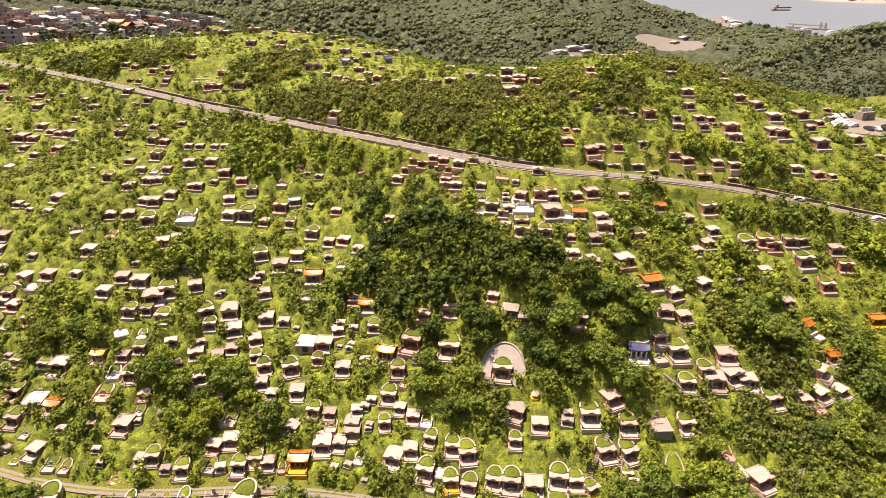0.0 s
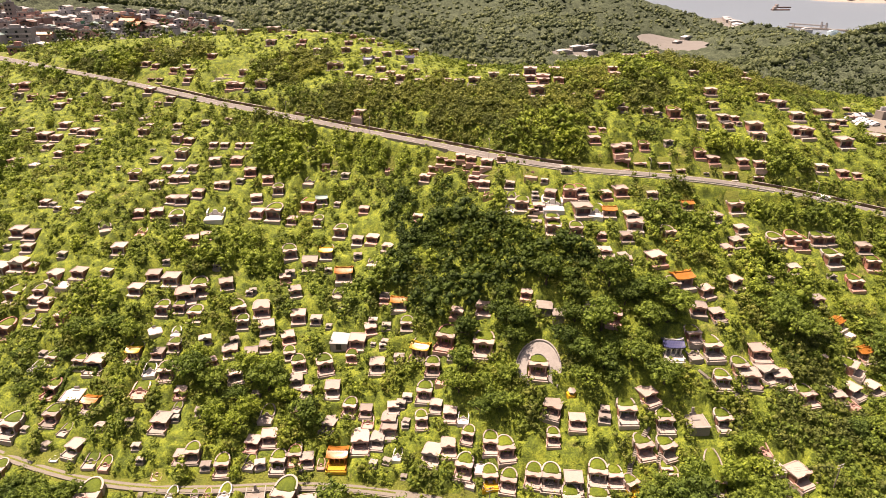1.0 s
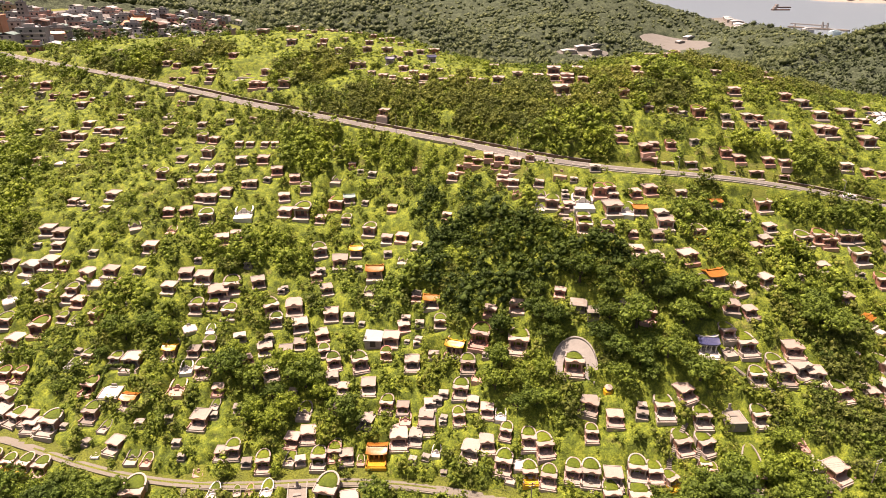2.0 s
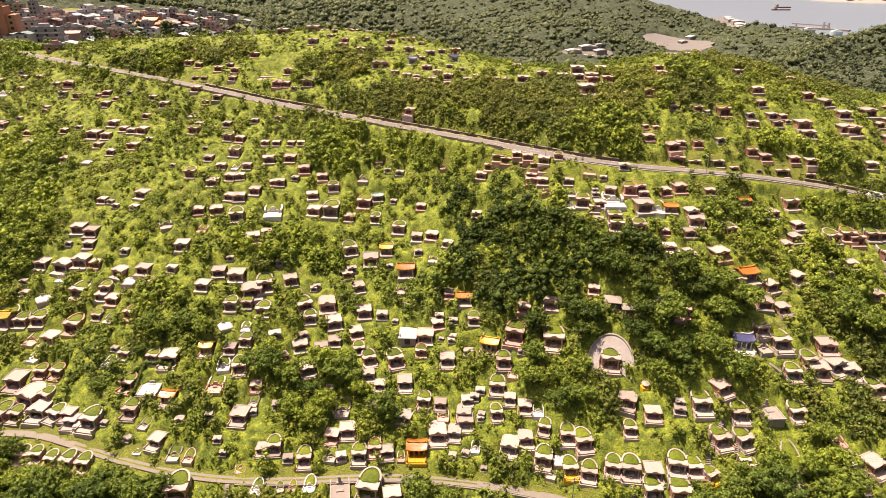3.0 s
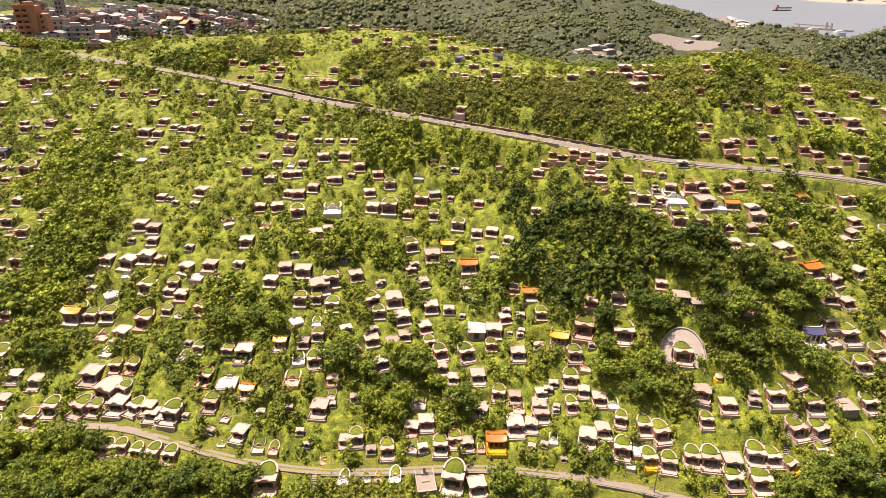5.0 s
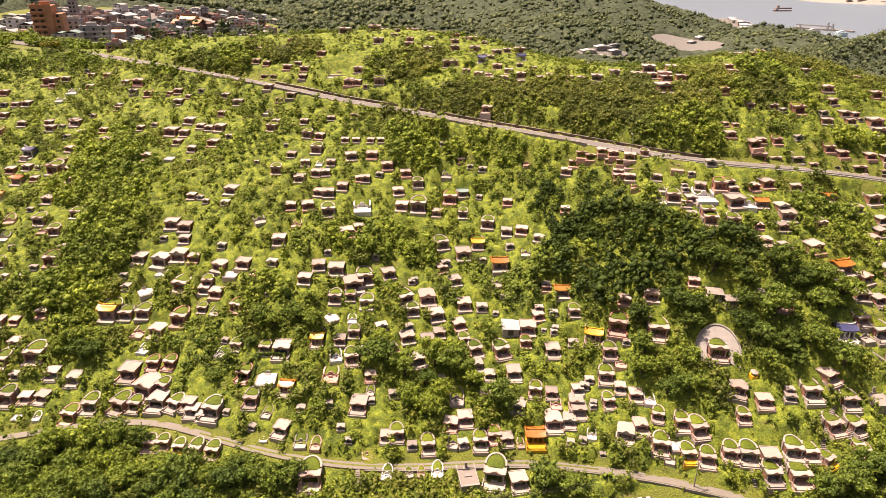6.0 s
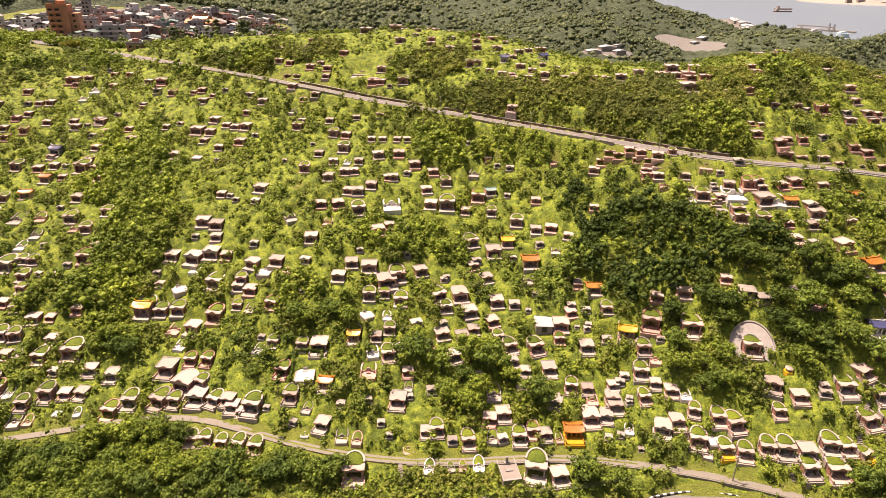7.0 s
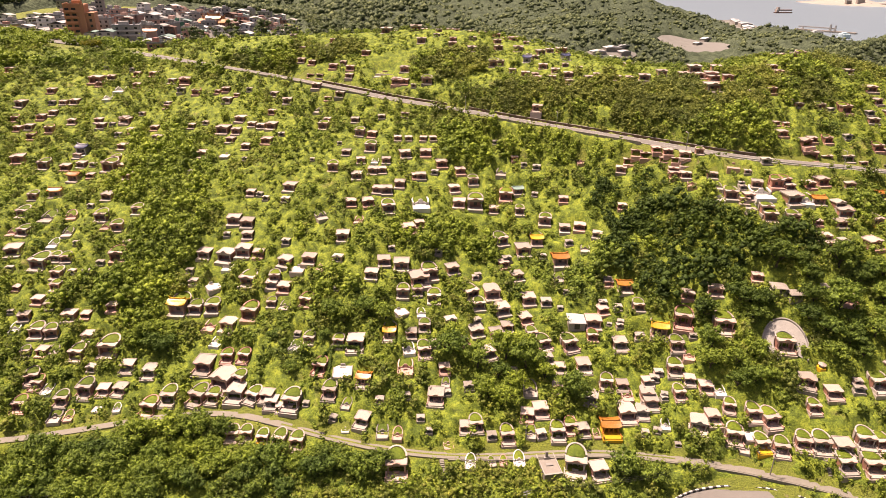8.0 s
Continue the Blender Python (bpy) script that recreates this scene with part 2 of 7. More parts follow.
# rounded hills and hollows of the far valley: x, y, height
TOWN_HILLS = [
    (-168, 884, 58), (-103, 1042, 62), (68, 1157, -28), (187, 1173, 82), (119, 1466, 41), (405, 1466, 44),
    (444, 1330, -27), (400, 1220, -11), (217, 340, 120), (-283, 392, 86), (-314, 514, -57), (-258, 532, -63),
    (-350, 450, 57), (-420, 650, -9), (-150, 480, 17), (0, 600, -16), (100, 450, 9), (50, 800, 6),
    (250, 900, 8), (330, 1060, -21), (-300, 1500, 170), (-500, 1000, 121), (520, 1000, -18), (480, 1150, 19)]
VALLEY_HILLS = [
    (640, 1660, -52), (700, 1520, -16), (900, 1520, -5), (700, 1750, 6), (1200, 1500, -23), (560, 1900, -20),
    (500, 2150, -17), (1500, 2000, -23), (900, 2200, -23), (350, 330, 10), (300, 2350, -21), (1100, 800, 118),
    (1000, 1250, 1), (760, 560, 127), (900, 1050, 39), (-480, 600, 39), (-560, 720, 68), (-650, 860, 21),
    (-800, 1000, 153), (-347, 640, 20), (-313, 610, 11), (-279, 600, 18), (-250, 600, 38), (-220, 600, 58)]
COAST_HILLS = [
    (-447, 600, 13), (3, 1800, 120), (174, 1750, 36), (281, 1700, 53), (369, 1700, 18), (436, 1680, -20),
    (482, 1640, 7), (532, 1580, 67), (568, 1530, 40), (564, 1430, -87), (595, 1400, -61), (604, 1370, 10),
    (609, 1340, 108), (682, 1340, 46), (731, 1320, -13), (766, 1280, -41), (476, 760, 26), (436, 740, 0),
    (392, 700, -11), (337, 640, 12), (527, 800, 54), (325, 480, 109), (285, 460, -21), (248, 430, -86)]
SEA = -55.0
# rounded knolls on the crest: x, y, half widths, height
CREST_KNOLLS = [(-64, 318, 46, 14, 5.5), (-24, 298, 18, 14, 2.8), (-180, 342, 30, 12, 3.0), (78, 276, 24, 12, 3.5)]
# sharp wooded ridges of the valley: the fall of their flanks and the crest's x, y, height
RIDGES = [
    (0.50, [(-481, 1150, 60), (-298, 1050, 42), (-143, 980, 44), (-75, 920, 38), (-36, 840, 19), (1, 720, 0)]),
    (0.34, [(83, 1080, -16), (188, 1100, 0), (273, 1150, -23)]),
    (0.36, [(468, 1900, 30), (536, 1800, 2), (609, 1700, -20), (644, 1600, -43)]),
    (0.34, [(600, 1370, -48), (648, 1400, -23), (706, 1380, -32), (787, 1350, -45)]),
    (0.55, [(528, 760, 32), (443, 700, 28), (363, 650, 19), (304, 600, 13), (268, 560, 8)]),
    (0.50, [(297, 440, 40), (234, 400, 36), (197, 370, 32)])]
# middle lines of the hill road and of the lane below: x, y, height
ROAD_LINE = np.array([(-262, 352, 56.8), (-233, 331.5, 56.3), (-196, 308.5, 55.0), (-156, 288.5, 52.4), (-122, 272.5, 49.4), (-100.7, 262.3, 47.2), (-71, 249, 45.2),
                      (-43.7, 235, 43.2), (-15, 220, 41.8), (3.7, 209.5, 40.8), (21, 201, 39.8), (39, 197.5, 38.6), (59, 197.8, 37.0), (79.5, 199, 34.6), (99, 198.6, 31.8),
                      (114.5, 196.6, 29.2), (128.4, 194, 26.6), (142.7, 191.7, 24.1), (170, 188, 19.5), (260, 170, 6.0)])
LANE_LINE = np.array([(-260, 122, -21.5), (-200, 126.2, -19.4), (-187.5, 128.2, -18.9), (-173, 130.8, -18.0), (-157.8, 132.6, -16.5), (-140.7, 131.6, -14.8), (-129.6, 127.8, -14.3), (-115, 121.8, -14.2),
                      (-104, 118.2, -14.4), (-93, 115.6, -14.8), (-79, 114.2, -15.3), (-65, 114.5, -15.6), (-46, 116, -15.9), (-34, 115.6, -16.2), (-23, 114.4, -16.5),
                      (-10, 111.9, -16.7), (0, 109, -16.9), (12, 105, -17.2), (30, 98, -19.0)])


def along(line, x):
    """y, height and slant of a road at x."""
    x = np.asarray(x, float)
    y = sum(np.interp(x + d, line[:, 0], line[:, 1]) for d in (-6, -3, 0, 3, 6)) / 5
    z = sum(np.interp(x + d, line[:, 0], line[:, 2]) for d in (-6, -3, 0, 3, 6)) / 5
    slope = (np.interp(x + 4, line[:, 0], line[:, 1]) - np.interp(x - 4, line[:, 0], line[:, 1])) / 8
    return y, z, 1 / np.sqrt(1 + slope**2)


def spline(u, n):
    """Weights of the four control heights round u on a row of n."""
    u = np.clip(u, 0, n - 3.001)
    i = np.floor(u).astype(int)
    f = u - i
    return i, ((1 - f) ** 3 / 6, (3 * f**3 - 6 * f**2 + 4) / 6, (-3 * f**3 + 3 * f**2 + 3 * f + 1) / 6, f**3 / 6)


def smooth(a, b, v):
    s = np.clip((v - a) / (b - a), 0, 1)
    return s * s * (3 - 2 * s)


def ground(x, y):
    """Height of the land without plants, for numbers or arrays."""
    x, y = np.broadcast_arrays(np.asarray(x, float), np.asarray(y, float))
    i, wx = spline((x + 330) / 45, NET.shape[1])
    j, wy = spline((y - 70) / 45, NET.shape[0])
    near = sum(wy[b] * wx[a] * NET[j + b, i + a] for a in range(4) for b in range(4))
    near = near - 0.35 * np.clip(70 - y, 0, 150) - 0.05 * np.clip(-80 - y, 0, None)
    for hx, hy, rx, ry, hh in CREST_KNOLLS:
        near = near + hh * np.exp(-(((x - hx) / rx) ** 2 + ((y - hy) / ry) ** 2) / 2)
    far = np.full(x.shape, -62.0)
    for hx, hy, hh in TOWN_HILLS + VALLEY_HILLS + COAST_HILLS:
        far += hh * np.exp(-((x - hx) ** 2 + (y - hy) ** 2) / (2 * 135.0**2))
    for fall, crest in RIDGES:
        for (ax, ay, az), (bx, by, bz) in zip(crest, crest[1:]):
            k = np.clip(((x - ax) * (bx - ax) + (y - ay) * (by - ay)) / ((bx - ax) ** 2 + (by - ay) ** 2), 0, 1)
            d = np.hypot(x - ax - k * (bx - ax), y - ay - k * (by - ay))
            far = np.maximum(far, az + k * (bz - az) - fall * (np.sqrt(d * d + 144) - 12))
    s = smooth(350, 440, y) + (1 - smooth(350, 440, y)) * smooth(215, 300, x) * smooth(200, 330, y)
    z = near * (1 - s) + far * s
    for line, flat, end in ((ROAD_LINE, 4.4, 8.5), (LANE_LINE, 2.0, 4.0)):
        ry, rz, cosine = along(line, x)
        w = 1 - smooth(flat, end, np.abs(y - ry) * cosine)
        w = w * (x > line[0, 0]) * (x < line[-1, 0])
        z = z * (1 - w) + (rz - 0.12) * w
    w = 1 - smooth(8.0, 11.5, np.hypot((x + 9) * 0.55, y - 96.5))  # the bend of the lower road
    z = z * (1 - w) - 19.0 * w
    w = 1 - smooth(17, 26, np.hypot(x - 166, y - 246))  # the car park
    return z * (1 - w) + 42.6 * w

# ---- building helpers ----
def mesh_of(name, verts, faces, material=None, flat=True):
    me = bpy.data.meshes.new(name)
    me.from_pydata([tuple(v) for v in verts], [], [tuple(f) for f in faces])
    if material:
        me.materials.append(material)
    if not flat:
        me.polygons.foreach_set("use_smooth", np.ones(len(me.polygons), bool))
    me.update()
    return me


def array_mesh(name, verts, tris, material, smooth=False, sides=3):
    """A mesh from arrays, for what has many thousand faces."""
    me = bpy.data.meshes.new(name)
    verts, tris = np.asarray(verts, np.float32), np.asarray(tris, np.int32)
    me.vertices.add(len(verts))
    me.vertices.foreach_set("co", verts.ravel())
    me.loops.add(tris.size)
    me.loops.foreach_set("vertex_index", tris.ravel())
    me.polygons.add(len(tris))
    me.polygons.foreach_set("loop_start", np.arange(0, tris.size, sides, dtype=np.int32))
    me.materials.append(material)
    me.update(calc_edges=True)
    if smooth:  # True, or how many of the first faces
        me.polygons.foreach_set("use_smooth", np.arange(len(tris)) < (len(tris) if smooth is True else smooth))
    return me


def grid_faces(rows, cols):
    i = np.arange(rows * cols).reshape(rows, cols)
    return np.stack([i[:-1, :-1], i[:-1, 1:], i[1:, 1:], i[1:, :-1]], -1).reshape(-1, 4)


def steps(*spans):
    """Coordinates that run from span to span, each (start, end, step)."""
    return np.unique(np.concatenate([np.arange(a, b + 0.01, s) for a, b, s in spans]).round(3))


# ---- the land ----
gx = steps((-3000, -700, 150), (-700, -340, 12), (-340, 240, 3.2), (240, 1100, 14), (1100, 4000, 150))
gy = steps((-1500, -100, 100), (-100, 60, 10), (60, 370, 3.2), (370, 700, 8), (700, 2000, 18), (2000, 4900, 150))
mx, my = np.meshgrid(gx, gy)
mz = ground(mx, my)
close = smooth(-350, -320, mx) * (1 - smooth(220, 245, mx)) * smooth(50, 80, my) * (1 - smooth(350, 375, my))
tufts = np.sin(mx * 1.9 + 3 * np.sin(my * 0.7)) * np.sin(my * 2.3 + 2 * np.sin(mx * 0.9)) + 0.7 * np.random.default_rng(3).normal(size=mx.shape)
road_y, _, road_c = along(ROAD_LINE, mx)
lane_y, _, lane_c = along(LANE_LINE, mx)
bare = smooth(3.6, 7, np.abs(my - road_y) * road_c) * smooth(1.8, 4, np.abs(my - lane_y) * lane_c) * smooth(11, 14, np.hypot((mx + 9) * 0.55, my - 96.5)) * smooth(19, 23, np.hypot(mx - 166, my - 246))
cleared = smooth(8, 14, np.abs(my - road_y) * road_c) * smooth(5, 10, np.abs(my - lane_y) * lane_c) * smooth(14, 19, np.hypot((mx + 9) * 0.55, my - 96.5)) * smooth(23, 30, np.hypot(mx - 166, my - 246)) * smooth(88, 100, my) * (1 - smooth(322, 338, my)) * (1 - smooth(165, 185, mx))
mz = mz + 0.14 * tufts * close * bare - 2.4 * close * cleared  # bare soil lies deeper under the scrub
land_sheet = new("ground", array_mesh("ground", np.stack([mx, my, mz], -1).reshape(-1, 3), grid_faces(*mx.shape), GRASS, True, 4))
tagged(land_sheet, "green grassy hillside falling to a wooded coastal valley", "ground", kind="structure")


# ---- shapes ----
class Shape:
    """A growing list of corners and faces, to be made into one mesh."""

    def __init__(self):
        self.v, self.f = [], []

    def add(self, verts, faces):
        k = len(self.v)
        self.v += [tuple(v) for v in verts]
        self.f += [tuple(k + i for i in face) for face in faces]
        return self

    def box(self, x0, x1, y0, y1, z0, z1, inset=0.0):
        """A block; inset narrows its top."""
        a = inset
        return self.add([(x0, y0, z0), (x1, y0, z0), (x1, y1, z0), (x0, y1, z0),
                         (x0 + a, y0 + a, z1), (x1 - a, y0 + a, z1), (x1 - a, y1 - a, z1), (x0 + a, y1 - a, z1)],
                        [(3, 2, 1, 0), (4, 5, 6, 7), (0, 1, 5, 4), (1, 2, 6, 5), (2, 3, 7, 6), (3, 0, 4, 7)])

    def post(self, x, y, z0, z1, r, sides=8, top=None):
        top = r if top is None else top
        ring = [(math.cos(2 * math.pi * i / sides), math.sin(2 * math.pi * i / sides)) for i in range(sides)]
        v = [(x + r * c, y + r * s, z0) for c, s in ring] + [(x + top * c, y + top * s, z1) for c, s in ring]
        return self.add(v, [(i, (i + 1) % sides, sides + (i + 1) % sides, sides + i) for i in range(sides)]
                        + [tuple(range(sides - 1, -1, -1)), tuple(range(sides, 2 * sides))])

    def panel(self, outline, y0, y1):
        """An outline in x and z, drawn out from y0 to y1."""
        n = len(outline)
        v = [(x, y0, z) for x, z in outline] + [(x, y1, z) for x, z in outline]
        return self.add(v, [(i, (i + 1) % n, n + (i + 1) % n, n + i) for i in range(n)] + [tuple(range(n - 1, -1, -1)), tuple(range(n, 2 * n))])

    def bow(self, rx, ry, y, z, rise, wide, low, high, turn=180, sides=14):
        """A horseshoe wall round (0, y): it rises towards its back by rise; wide: its thickness; low, high: below and above z."""
        v = []
        for i in range(sides + 1):
            a = radians(90 - turn / 2 + turn * i / sides)
            c, s = math.cos(a), math.sin(a)
            for r, h in ((0, -low), (0, high), (wide, high), (wide, -low)):
                v.append(((rx + r) * c, y + (ry + r) * s, z + rise * max(s, 0) + h))
        f = []
        for i in range(sides):
            k = 4 * i
            f += [(k + j, k + (j + 1) % 4, k + 4 + (j + 1) % 4, k + 4 + j) for j in range(4)]
        return self.add(v, f + [(3, 2, 1, 0), tuple(4 * sides + j for j in range(4))])

    def dome(self, rx, ry, y, z, rise, bulge, low, rings=4, sides=16):
        """A grassy mound behind a tomb: flat at its front edge, rounded at its back."""
        v, f = [], []
        for j in range(rings + 1):
            t = j / rings
            for i in range(sides):
                a = 2 * math.pi * i / sides
                c, s = math.cos(a) * t, math.sin(a) * t
                yy = max(s, -0.35) * ry
                v.append((c * rx, y + yy, z + rise * max(s, 0) + bulge * (1 - t * t)))
        v += [(x, yy, zz - low) for x, yy, zz in v[-sides:]]
        for j in range(rings + 1):
            f += [(j * sides + i, j * sides + (i + 1) % sides, (j + 1) * sides + (i + 1) % sides, (j + 1) * sides + i) for i in range(sides)]
        return self.add(v, f)


def part(name, shape, mat, parent, label="", smooth=False):
    ob = new(name, mesh_of(name, shape.v, shape.f, mat, not smooth))
    ob.parent = parent
    return tagged(ob, label)


def thing(name, label, category, group=""):
    return tagged(new(name), label, category, group)


def pediment(w, z, high):
    """The stepped, curved crest over a tomb's front."""
    half = [(1, 0), (1, 0.22), (0.62, 0.24), (0.48, 0.30), (0.36, 0.52), (0.22, 0.84), (0.10, 1.0)]
    pts = [(-a * w, z + b * high) for a, b in half] + [(a * w, z + b * high) for a, b in reversed(half)]
    return pts[::-1]


def tiled_roof(s, w, y0, y1, z, high, ribs=13):
    """A swept roof of glazed tiles with raised tile rows."""
    prof = [(0.0, 0.0), (0.25, 0.16), (0.5, 0.42), (0.75, 0.74), (1.0, 1.0)]
    depth = (y1 - y0) / 2
    for i in range(ribs * 2):
        a, b = -w + 2 * w * i / (ribs * 2), -w + 2 * w * (i + 1) / (ribs * 2)
        up = 0.07 if i % 2 else 0.0
        v = []
        for x in (a, b):
            lift = 0.35 * abs(x / w) ** 3
            run = [(y0 + t * depth, z + h * high + lift * (1 - t) + up) for t, h in prof]
            run += [(y1 - t * depth, z + h * high + lift * (1 - t) + up) for t, h in reversed(prof)]
            v += [(x, yy, zz) for yy, zz in run] + [(x, yy, zz - 0.22) for yy, zz in reversed(run)]
        n = len(v) // 2
        s.add(v, [(j, (j + 1) % n, n + (j + 1) % n, n + j) for j in range(n)] + [tuple(range(n - 1, -1, -1)), tuple(range(n, 2 * n))])
    return s


def ridge(s, w, y, z):
    """A ridge beam with upturned ends."""
    top = [(-w - 0.1, z + 0.75), (-w + 0.25, z + 0.38), (-w * 0.5, z + 0.22), (0, z + 0.3), (w * 0.5, z + 0.22), (w - 0.25, z + 0.38), (w + 0.1, z + 0.75)]
    return s.panel(top[::-1] + [(-w, z), (w, z)], y - 0.12, y + 0.12)


# ---- tombs: each drawn 4 m wide, its court's front edge at the origin, facing -y ----
LOOK = {"w": ("pale", PALE, BRICK, PALE, PALE), "p": ("pinkish", PINK, BRICK, ROSE, PINK), "g": ("grey concrete", GREY, BRICK, ROSE, GREY),
        "r": ("buff", PINK, BRICK, BRICK, ROSE), "y": ("pinkish", PINK, ROSE, PALE, YELLOW)}


def front_house(t, wall, trim, floor, near, high=2.2, columns=2):
    """Court, walls, niche, beam and columns that most tombs share."""
    if not near:
        body = part("body", Shape().box(-1.85, -1.5, 1.2, 4.2, -1.4, high).box(1.5, 1.85, 1.2, 4.2, -1.4, high).box(-1.5, 1.5, 2.1, 4.2, -1.4, high), wall, t)
        part("court", Shape().box(-2.1, 2.1, -0.35, 4.3, -2.6, 0.1, 0.03), floor, t)
        part("porch", Shape().box(-1.9, 1.9, 1.02, 1.3, high - 0.34, high).box(-1.8, -1.52, 1.04, 1.2, 0.1, high - 0.34).box(1.52, 1.8, 1.04, 1.2, 0.1, high - 0.34), trim, t)
        part("tablet", Shape().box(-0.4, 0.4, 1.99, 2.097, 0.5, 1.35), DARK, body, "dark stone name tablet")
        return
    part("court", Shape().box(-2.15, 2.15, -0.5, 4.3, -2.6, 0.08, 0.02).box(-2.25, 2.25, -0.75, 0.5, -2.8, -0.22), floor, t)
    for x in (-1.85, 1.5):
        part("side_wall", Shape().box(x, x + 0.35, 1.45, 4.25, -1.0, high), wall, t)
    niche = part("back_wall", Shape().box(-1.5, 1.5, 2.35, 4.25, -1.0, high).box(-1.5, -0.95, 2.15, 2.35, 0.08, high - 0.3).box(0.95, 1.5, 2.15, 2.35, 0.08, high - 0.3), wall, t)
    part("tablet", Shape().box(-0.38, 0.38, 2.22, 2.347, 0.55, 1.4), DARK, niche, "dark stone name tablet")
    part("tablet_frame", Shape().box(-0.62, -0.38, 2.18, 2.347, 0.4, 1.6).box(0.38, 0.62, 2.18, 2.347, 0.4, 1.6).box(-0.62, 0.62, 2.16, 2.347, 1.4, 1.68).box(-0.8, 0.8, 1.95, 2.347, 0.08, 0.4), trim, niche)
    part("beam", Shape().box(-1.9, 1.9, 1.1, 1.45, high - 0.36, high).box(-1.7, 1.7, 1.05, 1.1, high - 0.28, high - 0.1), trim, t)
    for i in range(columns):
        x = -1.6 + 3.2 * i / (columns - 1)
        part("column", Shape().post(x, 1.27, 0.08, high - 0.36, 0.15, 8).box(x - 0.21, x + 0.21, 1.06, 1.48, 0.08, 0.3).box(x - 0.2, x + 0.2, 1.07, 1.47, high - 0.5, high - 0.36), trim, t)
    for x in (-2.12, 1.94):
        part("parapet", Shape().box(x, x + 0.18, -0.45, 1.5, 0.08, 0.5, 0.01).box(x - 0.04, x + 0.22, -0.48, -0.22, 0.08, 0.72), trim, t)
    part("altar", Shape().box(-0.5, 0.5, 1.05, 1.35, 0.08, 0.42).box(-0.6, 0.6, 0.98, 1.4, 0.42, 0.5), trim, t)


def flat_tomb(key, near, mound, low=False, long=1.0):
    name, roof, wall, trim, floor = LOOK[key]
    label = f"house-shaped tomb, {name} flat roof, {'grassy mound behind' if mound else 'columned front'}"
    t = thing("mound_tomb" if mound else "house_tomb", label, "tomb", "tombs on the hillside")
    high = 1.9 if low else 2.2
    front_house(t, wall, trim, floor, near, high)
    back = 2.5 if mound else 4.55
    s = Shape().box(-2.1, 2.1, 0.95, back, high, high + 0.2)
    s.box(-2.1, -1.94, 1.15, back, high + 0.2, high + 0.33).box(1.94, 2.1, 1.15, back, high + 0.2, high + 0.33)
    if not mound:
        s.box(-1.94, 1.94, back - 0.2, back, high + 0.2, high + 0.33)
    slab = part("roof", s, roof, t)
    part("pediment", Shape().panel(pediment(1.75, high + 0.12, 0.52), 0.86, 1.12), ROSE if key != "g" else trim, slab, "carved crest over the front")
    if mound:
        part("mound", Shape().dome(1.86, 2.3 * long, 3.0, high + 0.1, 0.35 + 0.9 * (long - 1), 0.34, 3.0), LAWN, t, "grass-covered burial mound", True)
        part("horseshoe_wall", Shape().bow(1.78, 2.3 * long - 0.1, 2.9, high + 0.1, 0.35 + 0.9 * (long - 1), 0.34, 3.0, 0.2), roof if key != "r" else trim, t, "curved wall round the mound")
    return t


def vault_tomb(key, near):
    """A tomb whose roof slab is rounded at the back and cambered."""
    name, roof, wall, trim, floor = LOOK[key]
    t = thing("vaulted_tomb", f"tomb with {name} rounded roof slab and columned front", "tomb", "tombs on the hillside")
    front_house(t, wall, trim, floor, near, 2.2)
    out = [(2.05, 1.0)] + [(2.05 * math.cos(radians(a)), 3.6 + 1.9 * math.sin(radians(a))) for a in range(0, 181, 15)] + [(-2.05, 1.0)]
    n = len(out)
    ring = lambda z, k: [(x * k, 1.0 + (y - 1.0) * (1 - (1 - k) * 0.5), z + 0.16 * (1 - (x / 2.05) ** 2)) for x, y in out]
    v = ring(2.2, 1) + ring(2.5, 1) + ring(2.5, 0.9) + ring(2.42, 0.88)
    f = [(k * n + i, k * n + (i + 1) % n, (k + 1) * n + (i + 1) % n, (k + 1) * n + i) for k in range(3) for i in range(n)]
    part("roof", Shape().add(v, f + [tuple(range(n - 1, -1, -1)), tuple(range(3 * n, 4 * n))]), roof, t)
    part("apse", Shape().bow(1.55, 1.35, 3.7, 0, 0, 0.3, 1.0, 2.25), wall, t)
    part("pediment", Shape().panel(pediment(1.5, 2.4, 0.8), 0.98, 1.2), trim, t, "carved crest over the front")
    return t


def roofed_tomb(tile, name, near=True, mound=False, court=None, wall=ROSE):
    """A tomb under a swept roof of glazed tiles."""
    t = thing("temple_tomb", f"temple-like tomb with swept {name} glazed tile roof", "tomb", "tombs on the hillside")
    front_house(t, wall, wall if tile is not BLUE else WHITE, court or PALE, near, 2.3, 4)
    tiles = part("tile_roof", tiled_roof(Shape(), 2.3, 0.9, 4.3, 2.3, 0.85), tile, t, f"{name} glazed roof tiles")
    part("roof_ridge", ridge(Shape(), 2.0, 2.6, 3.1), tile if tile is not BLUE else WHITE, tiles, "upturned roof ridge")
    if mound:
        part("mound", Shape().dome(2.0, 2.0, 4.4, 2.2, 0.6, 0.4, 3.0), LAWN, t, "grass-covered burial mound", True)
        part("horseshoe_wall", Shape().bow(2.1, 2.1, 4.4, 2.2, 0.6, 0.24, 3.0, 0.25), WHITE if tile is BLUE else PALE, t, "curved wall round the mound")
    return t


